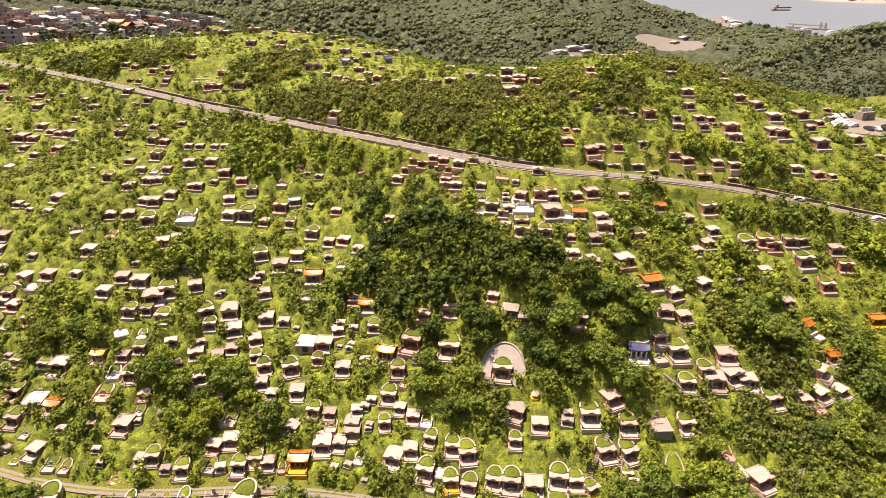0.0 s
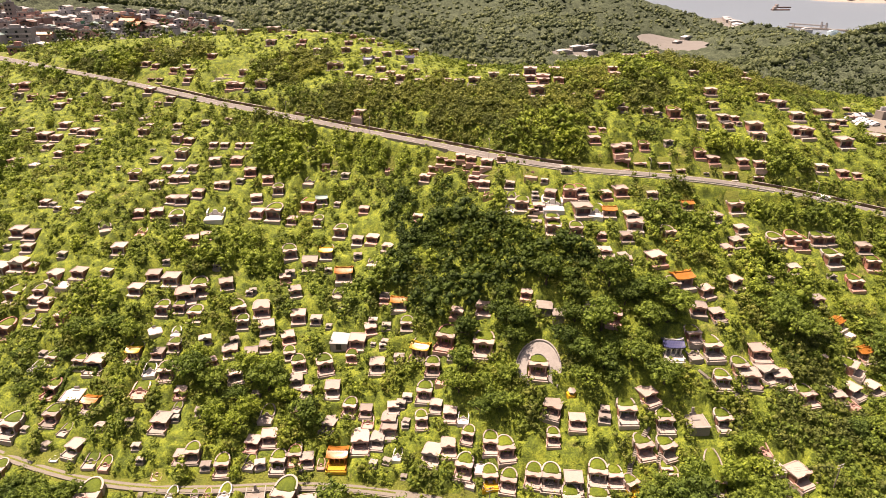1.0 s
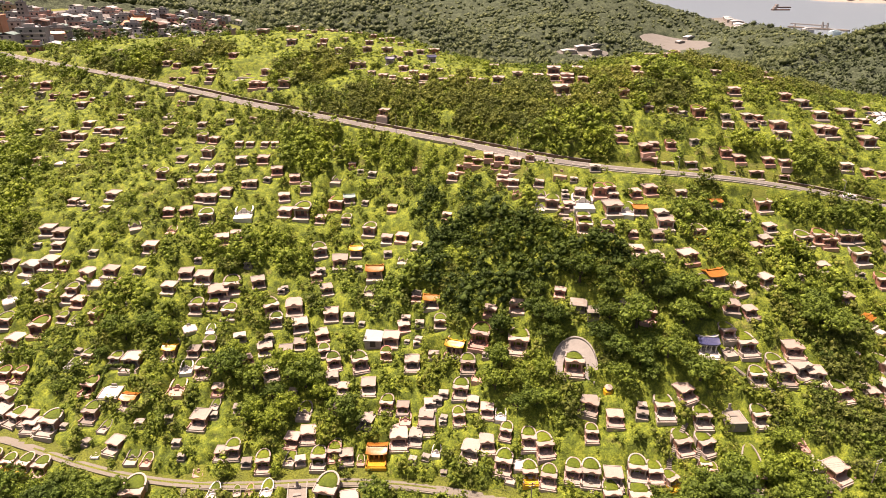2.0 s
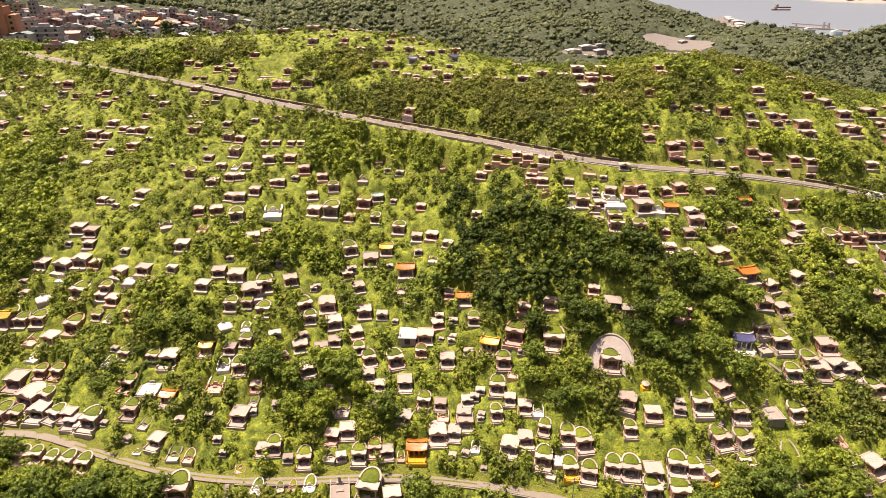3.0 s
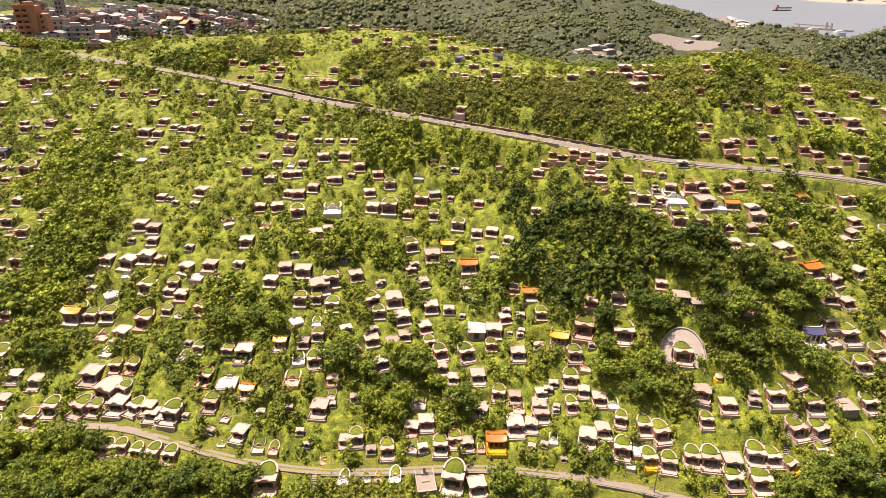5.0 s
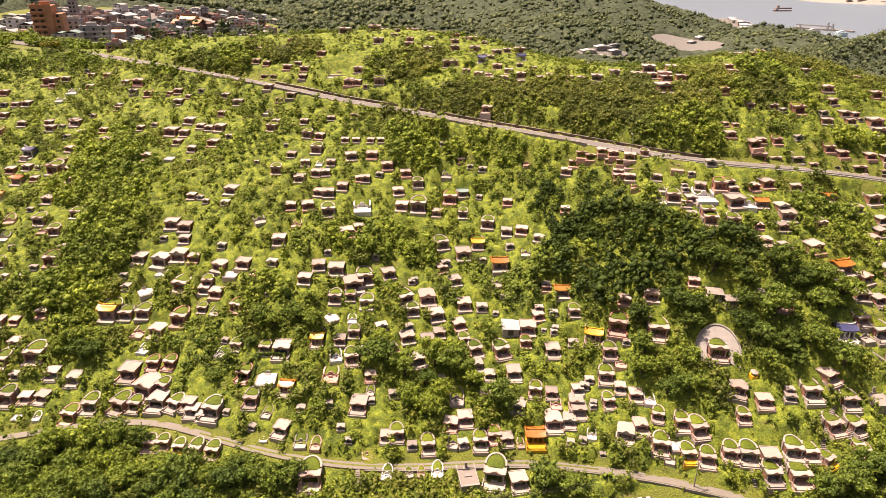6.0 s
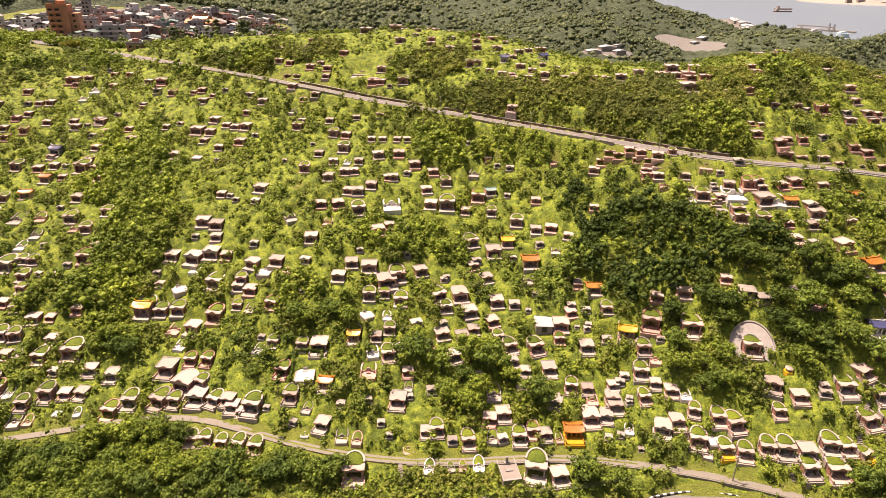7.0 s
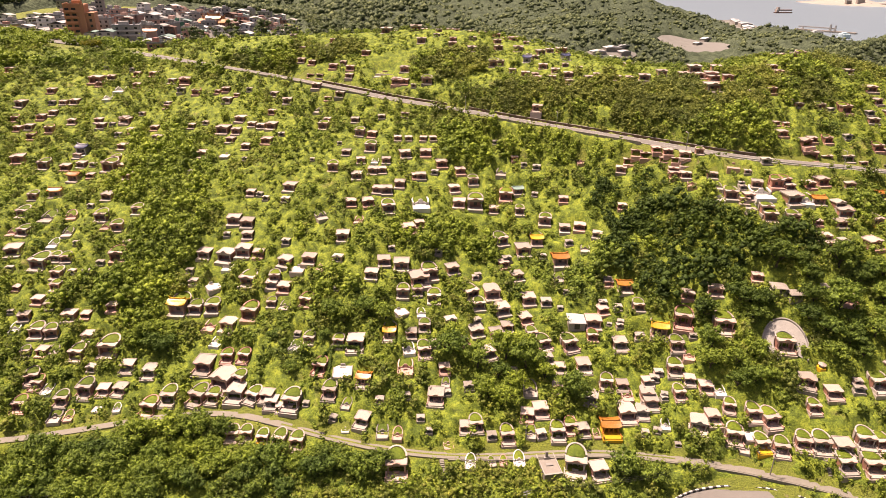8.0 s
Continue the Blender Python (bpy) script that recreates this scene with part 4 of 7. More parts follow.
tombs("s", [
    (-58.1, 179.7, 3.7, 0), (-46.2, 180.4, 2.8, -5), (18.5, 175.2, 3.7, -10), (19.5, 186.7, 2.4, -9), (22.8, 190.9, 2.8, -7),
    (-210.6, 210.5, 3.1, -6), (-147.3, 208.4, 3.2, -6), (-136.9, 203.5, 4, -6), (-82.9, 216.7, 3.7, 2), (-48.8, 218.1, 3.1, -6),
    (-46.5, 205.5, 3, -6), (-44.6, 215.6, 4.1, -7), (68.9, 211.9, 4.2, 5), (-222.1, 239.3, 3.7, -7), (-177.1, 225, 3.6, -7),
    (-157.2, 229.9, 3.2, -6), (-145.2, 243.9, 3.6, -5), (-120.3, 234.9, 2.8, -4), (-58.7, 229.4, 3.6, -4), (55.2, 227.7, 3.7, 4),
    (68.8, 225.1, 3.5, 4), (84.2, 225.2, 4.4, 3), (-198.9, 252.3, 4, -7), (105.7, 269.1, 4.8, 14),
])
tombs("s", [
    (-257.4, 282.1, 3.9, 0), (-202.8, 275.1, 4.2, -6), (-198.3, 282.8, 5.1, -6), (-229.7, 307.3, 3.6, -5),
])
tombs("hw", [
    (-50.6, 119, 4.3, 5), (-48.1, 109, 6.3, 3), (15.8, 111.5, 5.1, -4), (20.3, 106.7, 4.7, -9), (26.8, 111.4, 5.1, -4),
    (36.3, 123.4, 5.3, -3), (45.1, 121.2, 4.8, -1), (45.2, 115.7, 4.7, 20), (59.9, 121.4, 4.7, 1),
    (-159.8, 135.7, 5, -5), (-135.5, 133.3, 4.3, -13), (-123.5, 128.9, 5.7, -12), (-120.9, 148.6, 3.9, -8), (-111.9, 146.5, 3.9, -6),
    (61.8, 137.7, 5.6, 4), (61.9, 130.6, 4.6, 3), (102.7, 139.3, 5.3, 28), (-144.8, 171.9, 5.9, -6), (-93, 161.7, 4.6, 3),
    (-83.3, 160.7, 4.9, 5), (-68.8, 159.9, 4.3, 5), (-53.1, 150.5, 3.8, 1), (111.4, 172.9, 5.8, 4),
])
tombs("hw", [
    (-229.9, 197.4, 5, -3), (-217.2, 180.9, 6.6, 0), (-212.2, 184.5, 4, -1), (-98.6, 195.3, 5.6, 4), (-59.1, 186.4, 5.3, 0),
    (-52.3, 198.8, 4.1, -4), (-44.2, 193.1, 5.2, -7), (94.4, 176.5, 5.5, 6), (-235.3, 208.1, 5.6, -5), (-203.6, 202.1, 5.5, -4),
    (-191.1, 204.4, 5, -4), (-68.2, 201.3, 6.9, 2), (-68.1, 212.3, 5.1, 0), (-243.3, 240.1, 6, -2), (-113.2, 239.6, 5.1, -4),
    (-108, 229, 5.8, -2),
])
tombs("fw", [
    (-103.4, 122.3, 4.3, -9), (-41.3, 108.4, 4.9, 2), (21.1, 110.4, 5, -4), (-175.3, 146.7, 4.5, 0), (-129.1, 130.6, 4.2, -12),
    (-106.6, 144.6, 5.7, -4), (-66.6, 143.1, 4.8, 4), (-46.8, 139.3, 3.6, 0), (-39.7, 139.1, 4.6, -2), (-27.9, 145, 4.8, -6),
    (-11.6, 132.4, 3.5, -7), (99.4, 132.8, 4.5, 20), (105.7, 134.7, 4.3, 20), (-198.9, 162.5, 4.8, 2), (-190.7, 156.3, 4, 2),
    (-103.5, 168.2, 4.9, -1), (-93.8, 171.8, 5.8, 4), (-61.1, 158.5, 5.3, 3), (-55, 172.1, 4.5, -1), (75.8, 158.9, 5, 18),
    (92.8, 152.1, 4.3, 25), (-227.8, 187.2, 6, -2), (-161.9, 183.8, 5.2, -3), (-154, 196.1, 5.6, -4),
])
tombs("fw", [
    (-147.8, 189.8, 4.4, -5), (-133.5, 176.9, 5.3, -7), (-113.9, 183.2, 5, -4), (-37.8, 189, 4.2, -8), (-28, 184.1, 3.9, -10),
    (11.8, 191.9, 3.9, -9), (33.2, 175.9, 6.4, -2), (77.1, 182.3, 5.1, 15), (84.6, 179.8, 4.5, 15), (-136.5, 208.7, 6, -6),
    (-111.5, 212, 5.3, -1), (-100, 204.5, 5.3, 3), (-93.4, 224.8, 5.7, 10), (65.3, 203.2, 5.2, 6), (118.8, 221.4, 6.6, 4),
    (120.4, 206.1, 5, 2), (134.8, 217.9, 7.2, 5), (-227.3, 239.5, 4.8, -6), (-3.7, 248.1, 4.9, -8), (2.3, 247.2, 5.8, -7),
    (10.5, 249.7, 5.4, -7), (26, 233, 8.4, 10), (118.8, 236.6, 6.1, 8), (121.9, 229.7, 6.4, 6),
])
tombs("fw", [
    (-219.8, 267.8, 4.9, -5), (-200.8, 252.4, 4.3, -7), (-174.6, 270.8, 5.1, -6), (-153.7, 271.4, 4.4, -5), (-146.4, 265.1, 5.3, -4),
    (-20.3, 265.4, 3.3, -7), (-15.3, 255.4, 3.6, -9), (24.8, 252.2, 6.7, -5), (34.5, 254.7, 5.4, -5), (67.7, 274.1, 4.9, -3),
    (71.3, 272.7, 4.3, 0), (76.3, 272.1, 4.3, 4), (89.2, 271.1, 4.3, 12), (-271.3, 279.4, 6.1, 2), (-65.1, 290.5, 5.6, -4),
    (-106.4, 319.1, 7.2, -5), (-91.2, 319.2, 7.7, 0), (-63.2, 316.2, 3.8, 14), (-57.7, 314, 4.3, 14), (-46.7, 307.5, 3.7, 14),
    (-97.9, 330.2, 3.4, 4), (-86.8, 327.8, 5.1, 8),
])
tombs("fg", [
    (-75.3, 120.3, 3.3, 2), (-43.5, 120.2, 3.9, 1), (-175.3, 139.6, 4.3, -1), (-152.4, 144.7, 6.1, -6), (-130.9, 132.7, 4.3, -13),
    (-90.1, 148.2, 3.9, 2), (-83.2, 128.3, 5.1, 2), (-64, 149.9, 4.4, 4), (-30.1, 133.1, 3.8, -4), (17.3, 126.4, 5.3, -18),
    (60.4, 148.2, 4.9, 5), (66.2, 147.9, 4.3, 6), (92.2, 132.7, 2.8, 7), (93.4, 130.6, 3.7, 7), (-212.2, 162, 4.1, 2),
    (-99.3, 173.3, 4.8, 2), (-76.4, 172.9, 4.8, 6), (-69.8, 150.3, 4.9, 4), (-60.7, 152.8, 4.1, 3), (44.7, 167.9, 4.2, 4),
    (81, 174.2, 4.4, 15), (96.6, 168.4, 4.2, 7), (100.2, 158.9, 4.4, 15), (-149, 194.3, 5.4, -5),
])
tombs("fg", [
    (23.5, 184.5, 4.1, -7), (56.6, 186.4, 4.2, 7), (123, 178.1, 5.1, 3), (-206.4, 214.1, 5.7, -7), (-101.2, 221.5, 4.4, 1),
    (-87.6, 213.5, 4.9, 4), (102.7, 221.3, 7, 3), (151.2, 224.6, 6.6, 6), (-117.3, 227.3, 4.5, -4), (-115.7, 249.1, 4.3, -4),
    (-95.1, 249.5, 4.6, -7), (92.8, 225.6, 5, 3), (134.9, 234.4, 7.6, 10), (-260.5, 265.3, 4.9, 2), (-229.2, 264.9, 5.2, -4),
    (-123.9, 265, 5.3, -10), (-104.4, 250, 3.9, -4), (94.6, 263.3, 5.6, 14), (-96, 279.8, 5.9, -7),
])
tombs("vp", [
    (-30.6, 123.9, 5.3, -2), (-8.1, 121.4, 4.3, -6), (-146.2, 138.4, 7.2, -8), (-48.5, 133.1, 3.4, 1), (-64.1, 164.2, 5.9, 4),
])
tombs("court", [
    (-0.4, 116.3, 3.7, -5), (69.1, 112, 5.3, 15), (-179.6, 134.5, 2.6, 0), (-109.4, 136.4, 6.2, -5), (-154.6, 172.3, 5, 20),
    (-128.1, 173.3, 5, -7), (-92.4, 155.8, 4.3, 25), (106, 150.8, 3.2, 25), (-166.3, 233.2, 4.8, -7),
])
tombs("orr", [
    (-103.6, 133.6, 4.6, -3), (107.9, 144.2, 4.8, 15), (-22.7, 162.7, 5.3, -10), (59.1, 155.3, 6, 18), (104.3, 152.6, 4.5, 25),
    (-40.7, 176, 6, -7), (40.8, 176.1, 4.7, 3), (68, 184.9, 4.2, 8), (-228.2, 219.4, 6.3, -7), (-226.3, 229.7, 6, -7),
])
tombs("vw", [
    (-26.6, 124.8, 4, -3), (-13.1, 119.8, 5.2, -4), (-168.3, 144.7, 4.5, -2), (-140.4, 134.2, 5.6, -13), (-49.9, 142.1, 4.1, 0),
    (-40.1, 129.4, 4.2, -1), (76.2, 133.6, 6, 10), (-154.5, 181.7, 6.3, -4), (-148.2, 182.8, 6.1, -5), (48.1, 175.5, 4.7, 6),
])
tombs("hp", [
    (-137.8, 122.2, 3.9, -9), (-133.9, 121.7, 3.8, -9), (-119.8, 117.5, 4.2, -8), (-93, 108.1, 6.2, -1), (-64, 117.7, 4.1, 5),
    (-4.9, 116.1, 4.9, -5), (-3.7, 123.9, 3.6, -7), (2.2, 120.9, 4.3, -6), (5.7, 112.1, 4.4, -8), (6.3, 118.7, 5, 10),
    (11.6, 112.7, 4.4, -5), (17.6, 120.6, 3.7, -6), (26.5, 105.5, 5.6, -5), (31.1, 110.9, 4.1, -4), (39.5, 116, 5, 15),
    (43.2, 112, 3.1, 15), (-200.9, 142.5, 4.5, 3), (-191.9, 149.9, 4.9, 2), (-85.8, 142.4, 4.6, 3), (-49.7, 146.9, 4.5, 0),
    (-42.1, 146.1, 5.2, -2), (-34.7, 133.7, 4.1, -3), (-15, 128.9, 3.7, -6), (1.2, 143.5, 6.5, -8),
])
tombs("hp", [
    (84.5, 128.9, 4.7, 12), (-207.4, 173.2, 3.9, 1), (-206.3, 156.5, 5, 3), (-182.8, 151.1, 6.8, 1), (-83.8, 169.3, 5.8, 15),
    (-70.1, 163.8, 5.4, 5), (-209.2, 177.5, 4.3, 0), (-195.6, 196.9, 5, -3), (85.2, 187.5, 5.7, 15), (-121.1, 217.5, 5.2, -4),
    (9.8, 200.9, 3.6, -11), (-213.8, 233.7, 7.5, -8), (-213.6, 241.4, 4.4, -8), (-204, 226.8, 4.7, -9), (79.4, 273, 5.3, 6),
])
tombs("hy", [
    (-129.3, 120.1, 3.6, -9), (-124.9, 118.7, 4, -9), (1.9, 113.5, 4.3, -8), (35.5, 109.5, 3.7, 10), (58.5, 170.8, 4.5, 9),
])
tombs("fr", [
    (-58.4, 124.1, 4.1, 2), (-80.3, 137.7, 3.6, 3), (-73.9, 147.2, 3.6, 4), (-219.9, 173, 2.8, 1), (-211, 168, 4.2, 2),
    (-202.2, 150.9, 3.9, 3), (-194.1, 163.7, 3.4, 2), (-186.7, 166.2, 4, 1), (-131.8, 167.5, 4.7, -8), (-54.2, 155.8, 4.4, 1),
    (-6, 155.6, 4.3, -11), (13.7, 154.8, 3.7, -9), (37.1, 168.4, 3, 0), (52.7, 161.2, 5.8, 18), (-142.6, 181.9, 4.2, -6),
    (-112.2, 198.2, 4.5, -2), (-105.8, 198.1, 5.2, 1), (-91.2, 187.3, 5.4, 6), (-87.5, 190.8, 4, 7), (-33.1, 188.3, 4.7, -9),
    (-18, 191.6, 3.6, -11), (0.4, 198.6, 4.2, -9), (41.6, 183.3, 3.9, 4), (46.7, 185, 4.9, 6),
])
tombs("fr", [
    (-89.6, 213.8, 3.7, 4), (-79.6, 220.1, 5.6, 1), (-72.6, 217.1, 5, 0), (-52, 221, 3.6, -6), (-36.6, 200.5, 4.1, -8),
    (-12.9, 207.2, 4.7, -9), (-9.9, 208.1, 5.1, -13), (-7.2, 206.4, 5.1, -13), (-3.5, 206, 3.9, -13), (0, 203.8, 4.3, -13),
    (42.2, 207.9, 4.9, 2), (42.5, 214, 3, 4), (45.9, 213.9, 3, 4), (50.4, 204.7, 6, 5), (53, 207.2, 4.1, 5),
    (83.4, 206.7, 5.1, 3), (93.6, 206.9, 4.7, 2), (127.8, 204.6, 4.8, 2), (132.9, 205.1, 3.4, 2), (-254.8, 244, 6.8, 1),
    (-233.3, 238.4, 5, -5), (-209.1, 235.3, 4, -9), (-151, 239.4, 5.6, -6), (-108.2, 238.3, 4.9, -4),
])
tombs("fr", [
    (-86.1, 225.5, 5.7, 0), (28.5, 244.2, 6.6, -3), (34.5, 242.1, 5.2, -2), (38.3, 231.9, 3.2, 1), (96.9, 226, 3.8, 3),
    (112.2, 239.3, 5.7, 8), (-264.9, 264.3, 4.4, 2), (-258.1, 271.9, 5, 1), (-203.4, 259.3, 4.3, -7), (-202.1, 273, 3.8, -6),
    (-170.9, 274.6, 3.2, -6), (-152.4, 259.4, 4, -5), (-128.9, 265.3, 4.1, -6), (-127.6, 250.7, 3.9, -4), (-99.4, 272.7, 4.9, -6),
    (-95.9, 270.7, 4.8, -7), (-39.2, 262.3, 3.7, -8), (57.7, 253, 4.5, -1), (156.8, 252.8, 3.6, 0), (161.1, 265.1, 4.3, 12),
    (-244.1, 297.3, 11.8, -2), (-240.8, 295.1, 4.7, -3), (-221.7, 291.2, 4.7, -5), (-217.1, 299.7, 4.9, -6),
])
tombs("fr", [
    (-199, 290.7, 5.4, -6), (-198.4, 288.8, 6.8, -6), (-180.8, 279, 3.2, -6), (-129.2, 287.9, 5.1, -3), (-121, 285.7, 5, -4),
    (-115, 296.7, 5.2, -6), (-22.2, 293.5, 6.2, 14), (-288.4, 306.7, 5.7, 3), (-225.3, 301.2, 4.6, -5), (-132.1, 314.7, 4.4, -8),
    (-73.5, 301.6, 4.2, -2), (-50.9, 311.3, 4.8, 14),
])
tombs("shed", [
    (-39.6, 152.8, 6.3, -4),
])
tombs("orb", [
    (-36.1, 119.9, 5.5, 0), (126.2, 157.3, 4.9, 4),
])
tombs("terr", [
    (-53.8, 108.1, 5.4, 3), (53, 120.6, 5.7, 0),
])
tombs("big", [
    (15.2, 135.3, 5.7, -7),
])
tombs("vg", [
    (-23.9, 129.5, 4.5, -5),
])
tombs("pav", [
    (18.1, 149.9, 4.8, -8), (22.2, 147.5, 4.1, -6),
])
tombs("blu", [
    (50.6, 136.7, 5.6, 1), (-231.1, 248.3, 6.4, -5), (124.4, 267.9, 3.8, 14), (-41.5, 276, 4.9, -3), (-23, 278.8, 4.9, 6),
])
tombs("pag", [
    (23.2, 130.2, 2.8, -5), (94.1, 142.1, 2.6, 8),
])
tombs("teal", [
    (-51.6, 207.1, 4.8, -5),
])
tombs("orm", [
    (-47.6, 185.5, 4.7, -5),
])
tombs("tall", [
    (-42, 240, 5.3, -11),
])
tombs("lawn", [
    (53.2, 108, 5.4, -6),
])
tombs("plaza", [
    (-105.3, 278.7, 11.4, -5),
])

# rows along the crest and on the far slope
tombs("fw", [
    (-28.6, 290.6, 4.6, 6), (-18.6, 252.2, 4.6, -8), (3, 270.6, 5, -4), (18.4, 246.3, 5, -4), (-155, 332, 4.6, -5), (-156, 315.5, 4.2, -6),
    (89.5, 252.2, 4.6, 8), (-205.5, 291.5, 4.4, -6), (-155.3, 250.4, 4.4, -6), (-177.2, 318.2, 4.4, -6), (-26.5, 252, 4.2, -8),
])
tombs("fp", [
    (-33.3, 257.3, 4.4, -8), (24.3, 245, 5.2, -4), (-169.4, 315.5, 4.2, -6), (-146.6, 309.2, 4.2, -6), (-145.1, 295.9, 4.6, -5), (-135.1, 285, 4.4, -5),
    (-237.1, 300.1, 5, -4), (-232, 246.6, 4.6, -5), (-231.8, 269, 4.6, -5), (-254.2, 274.8, 4.6, -2), (-159.5, 252.4, 4.4, -6), (-186.5, 256.8, 4, -6),
])
tombs("fr", [
    (-139.8, 293, 4.4, -5), (-139.5, 286.7, 4.2, -5), (29.1, 241.6, 5.6, -4), (-176.7, 279, 4.4, -6), (-261.4, 290.3, 5, 0), (-213.4, 259.5, 4.6, -7),
])
tombs("s", [
    (-165.6, 277.2, 3.6, -6), (-212.3, 270.5, 3.6, -6), (-224.5, 266, 3.6, -5), (-218.9, 258.5, 3.8, -6), (-180.6, 258, 3.6, -6), (-161.8, 317.6, 3.8, -6),
])
tombs("u", [
    (-233.1, 283.8, 5, -4), (1.6, 244, 4.4, -6),
])

# further graves between them
tombs("fg", [
    (-52.3, 181.7, 5.7, 2), (43, 160.8, 3.2, -8), (55.6, 225.2, 4, -8), (83.1, 221, 5.1, -6), (93.2, 222, 4.8, -5), (33.9, 182.2, 3.8, -7),
    (-23.4, 127.1, 4.6, 0), (69.3, 131.4, 5.8, -7), (68.5, 105.9, 3.6, -7),
])
tombs("fp", [
    (4.8, 199.5, 4.4, -4), (37, 159.8, 4.7, -7), (88.1, 202.9, 6, -5), (98, 203.4, 4.5, -4),
])
tombs("fr", [
    (-59.2, 177.3, 3.9, 2), (-30.2, 157, 3.9, 1), (-27.3, 166.2, 3.4, 1), (-1.3, 203.1, 4.1, -3), (2.1, 201.4, 4.1, -3), (0.7, 196.2, 4.4, -3),
    (56.5, 246.3, 5.1, -8), (-219.6, 231.1, 3.9, -1),
])
tombs("fw", [
    (47.7, 171.7, 5.6, -8), (102.5, 217.4, 6.5, -3), (-22.6, 133.6, 3.5, 0), (78.3, 132.5, 5.2, -7), (-136, 169.8, 4.2, -7), (-126, 129.4, 3, -6),
])
tombs("hp", [
    (18, 179.4, 3.7, -6), (23.2, 171.1, 5, -6), (-128.8, 246.1, 5.3, -6), (43.8, 110.9, 3.1, -8),
])
tombs("hr", [
    (50.1, 201.7, 6.5, -8),
])
tombs("hw", [
    (-46.2, 123.8, 2.3, 2),
])
tombs("s", [
    (30.4, 123.7, 3.6, -7), (-69.5, 171.8, 2.7, 1), (-36.9, 183.8, 3.2, 1), (-81.7, 180.1, 3.2, 0), (-26.7, 152.1, 2.5, 1), (19.5, 185, 2.8, -6),
    (30.1, 193.2, 4.3, -7), (97.4, 224.2, 2.8, -4), (79.7, 203.9, 2.6, -6), (-243.4, 310.9, 3.7, 1), (-130, 225.6, 2.5, -6), (-19.3, 129.3, 2.3, 0),
    (-19.3, 116.9, 2, 0), (-98.4, 128.5, 2.9, -2), (-79.6, 131.2, 2.3, 0), (-207.8, 191.8, 2.6, -3), (-144.4, 205.9, 3.1, -8), (-165.1, 179.2, 2.9, -8),
])
tombs("u", [
    (36.3, 175.5, 5.4, -7), (-132.6, 257.3, 5, -7), (-29.3, 129.8, 3.8, 1), (-125.3, 147.2, 3.7, -6), (-80.3, 133.4, 2.9, 0), (-93.3, 118.4, 3.3, -1),
])
# more of the pale tombs on the crest
tombs("fg", [
    (-52.1, 291, 5.2, 6),
])
tombs("fp", [
    (-73.7, 296.3, 5.3, -10),
])
tombs("fr", [
    (-39.5, 259, 4.7, -7), (-99.4, 270.9, 5.8, -6),
])
tombs("fw", [
    (-88.3, 301.4, 6, 5), (-64.5, 302.1, 4.5, -9), (-43.9, 289.3, 6, 3), (-38.5, 303.2, 3.6, -10), (-33, 285.8, 5.1, 5), (-37.1, 279.6, 4.2, -8), (-48.5, 267.6, 4.1, -7), (-81.2, 307.3, 3.6, -4), (-79.2, 314.3, 3.7, 5), (-25.5, 269.5, 3.6, 5),
])
tombs("s", [
    (-20.5, 254.7, 3.1, -10), (-91.7, 267.8, 3.3, -10), (-39.7, 283.2, 3.4, -6),
])

for made_first, m in FIRST:
    made_first.matrix_basis = m
ring_court(15.4, 137.0, 2.9, 3.8, 2.8)
FOOTPRINTS += [(54.4, 115, 5.4, "ring"), (54.9, 119, 4, "ring"), (11.6, 140, 5, "ring"), (19.2, 140, 5, "ring"), (15.4, 143, 4, "ring")]

# ---- roads ----
def ribbon(line, x0, x1, side, wide, lift, thick, step=2.0):
    """A strip along a road: side: metres from its middle line uphill; wide: its width; lift and thick: its top over the road and its depth."""
    xs = np.arange(x0, x1 + 0.01, step)
    y, z, cosine = along(line, xs)
    dx, dy = np.gradient(xs), np.gradient(y)
    nx, ny = -dy / np.hypot(dx, dy), dx / np.hypot(dx, dy)
    rows = []
    for off, h in ((side - wide / 2, lift - thick), (side - wide / 2, lift), (side + wide / 2, lift), (side + wide / 2, lift - thick)):
        rows.append(np.stack([xs + nx * off, y + ny * off, z + h], -1))
    v = np.stack(rows, 1).reshape(-1, 3)
    n = len(xs)
    f = [(4 * i + j, 4 * i + (j + 1) % 4, 4 * i + 4 + (j + 1) % 4, 4 * i + 4 + j) for i in range(n - 1) for j in range(4)]
    return Shape().add(v, f + [(3, 2, 1, 0), tuple(4 * (n - 1) + j for j in range(4))])


road = tagged(new("road", mesh_of("road", *(lambda s: (s.v, s.f))(ribbon(ROAD_LINE, -255, 250, 0, 6.4, 0.10, 0.6)), ASPHALT)), "worn grey-brown asphalt hill road with white edge lines", "road", kind="structure")
for side in (-2.85, 2.85):
    part("edge_line", ribbon(ROAD_LINE, -250, 245, side, 0.16, 0.106, 0.02), LINE, road, "white painted edge line")
for a in range(-240, 240, 12):
    part("centre_line", ribbon(ROAD_LINE, a, a + 5, 0, 0.14, 0.106, 0.02, 2.5), LINE, road, "faded white centre dash")
lane = tagged(new("lane", mesh_of("lane", *(lambda s: (s.v, s.f))(ribbon(LANE_LINE, -255, 28, 0, 2.3, 0.14, 0.6)), LANE)), "narrow pale concrete lane below the graves", "road", kind="structure")
part("grass_strip", ribbon(LANE_LINE, -125, -20, 0.1, 0.5, 0.152, 0.03), GRASS, lane, "grass growing along the middle")
part("kerb", ribbon(LANE_LINE, -80, 20, -1.6, 0.3, 0.3, 0.8), LANE, lane)
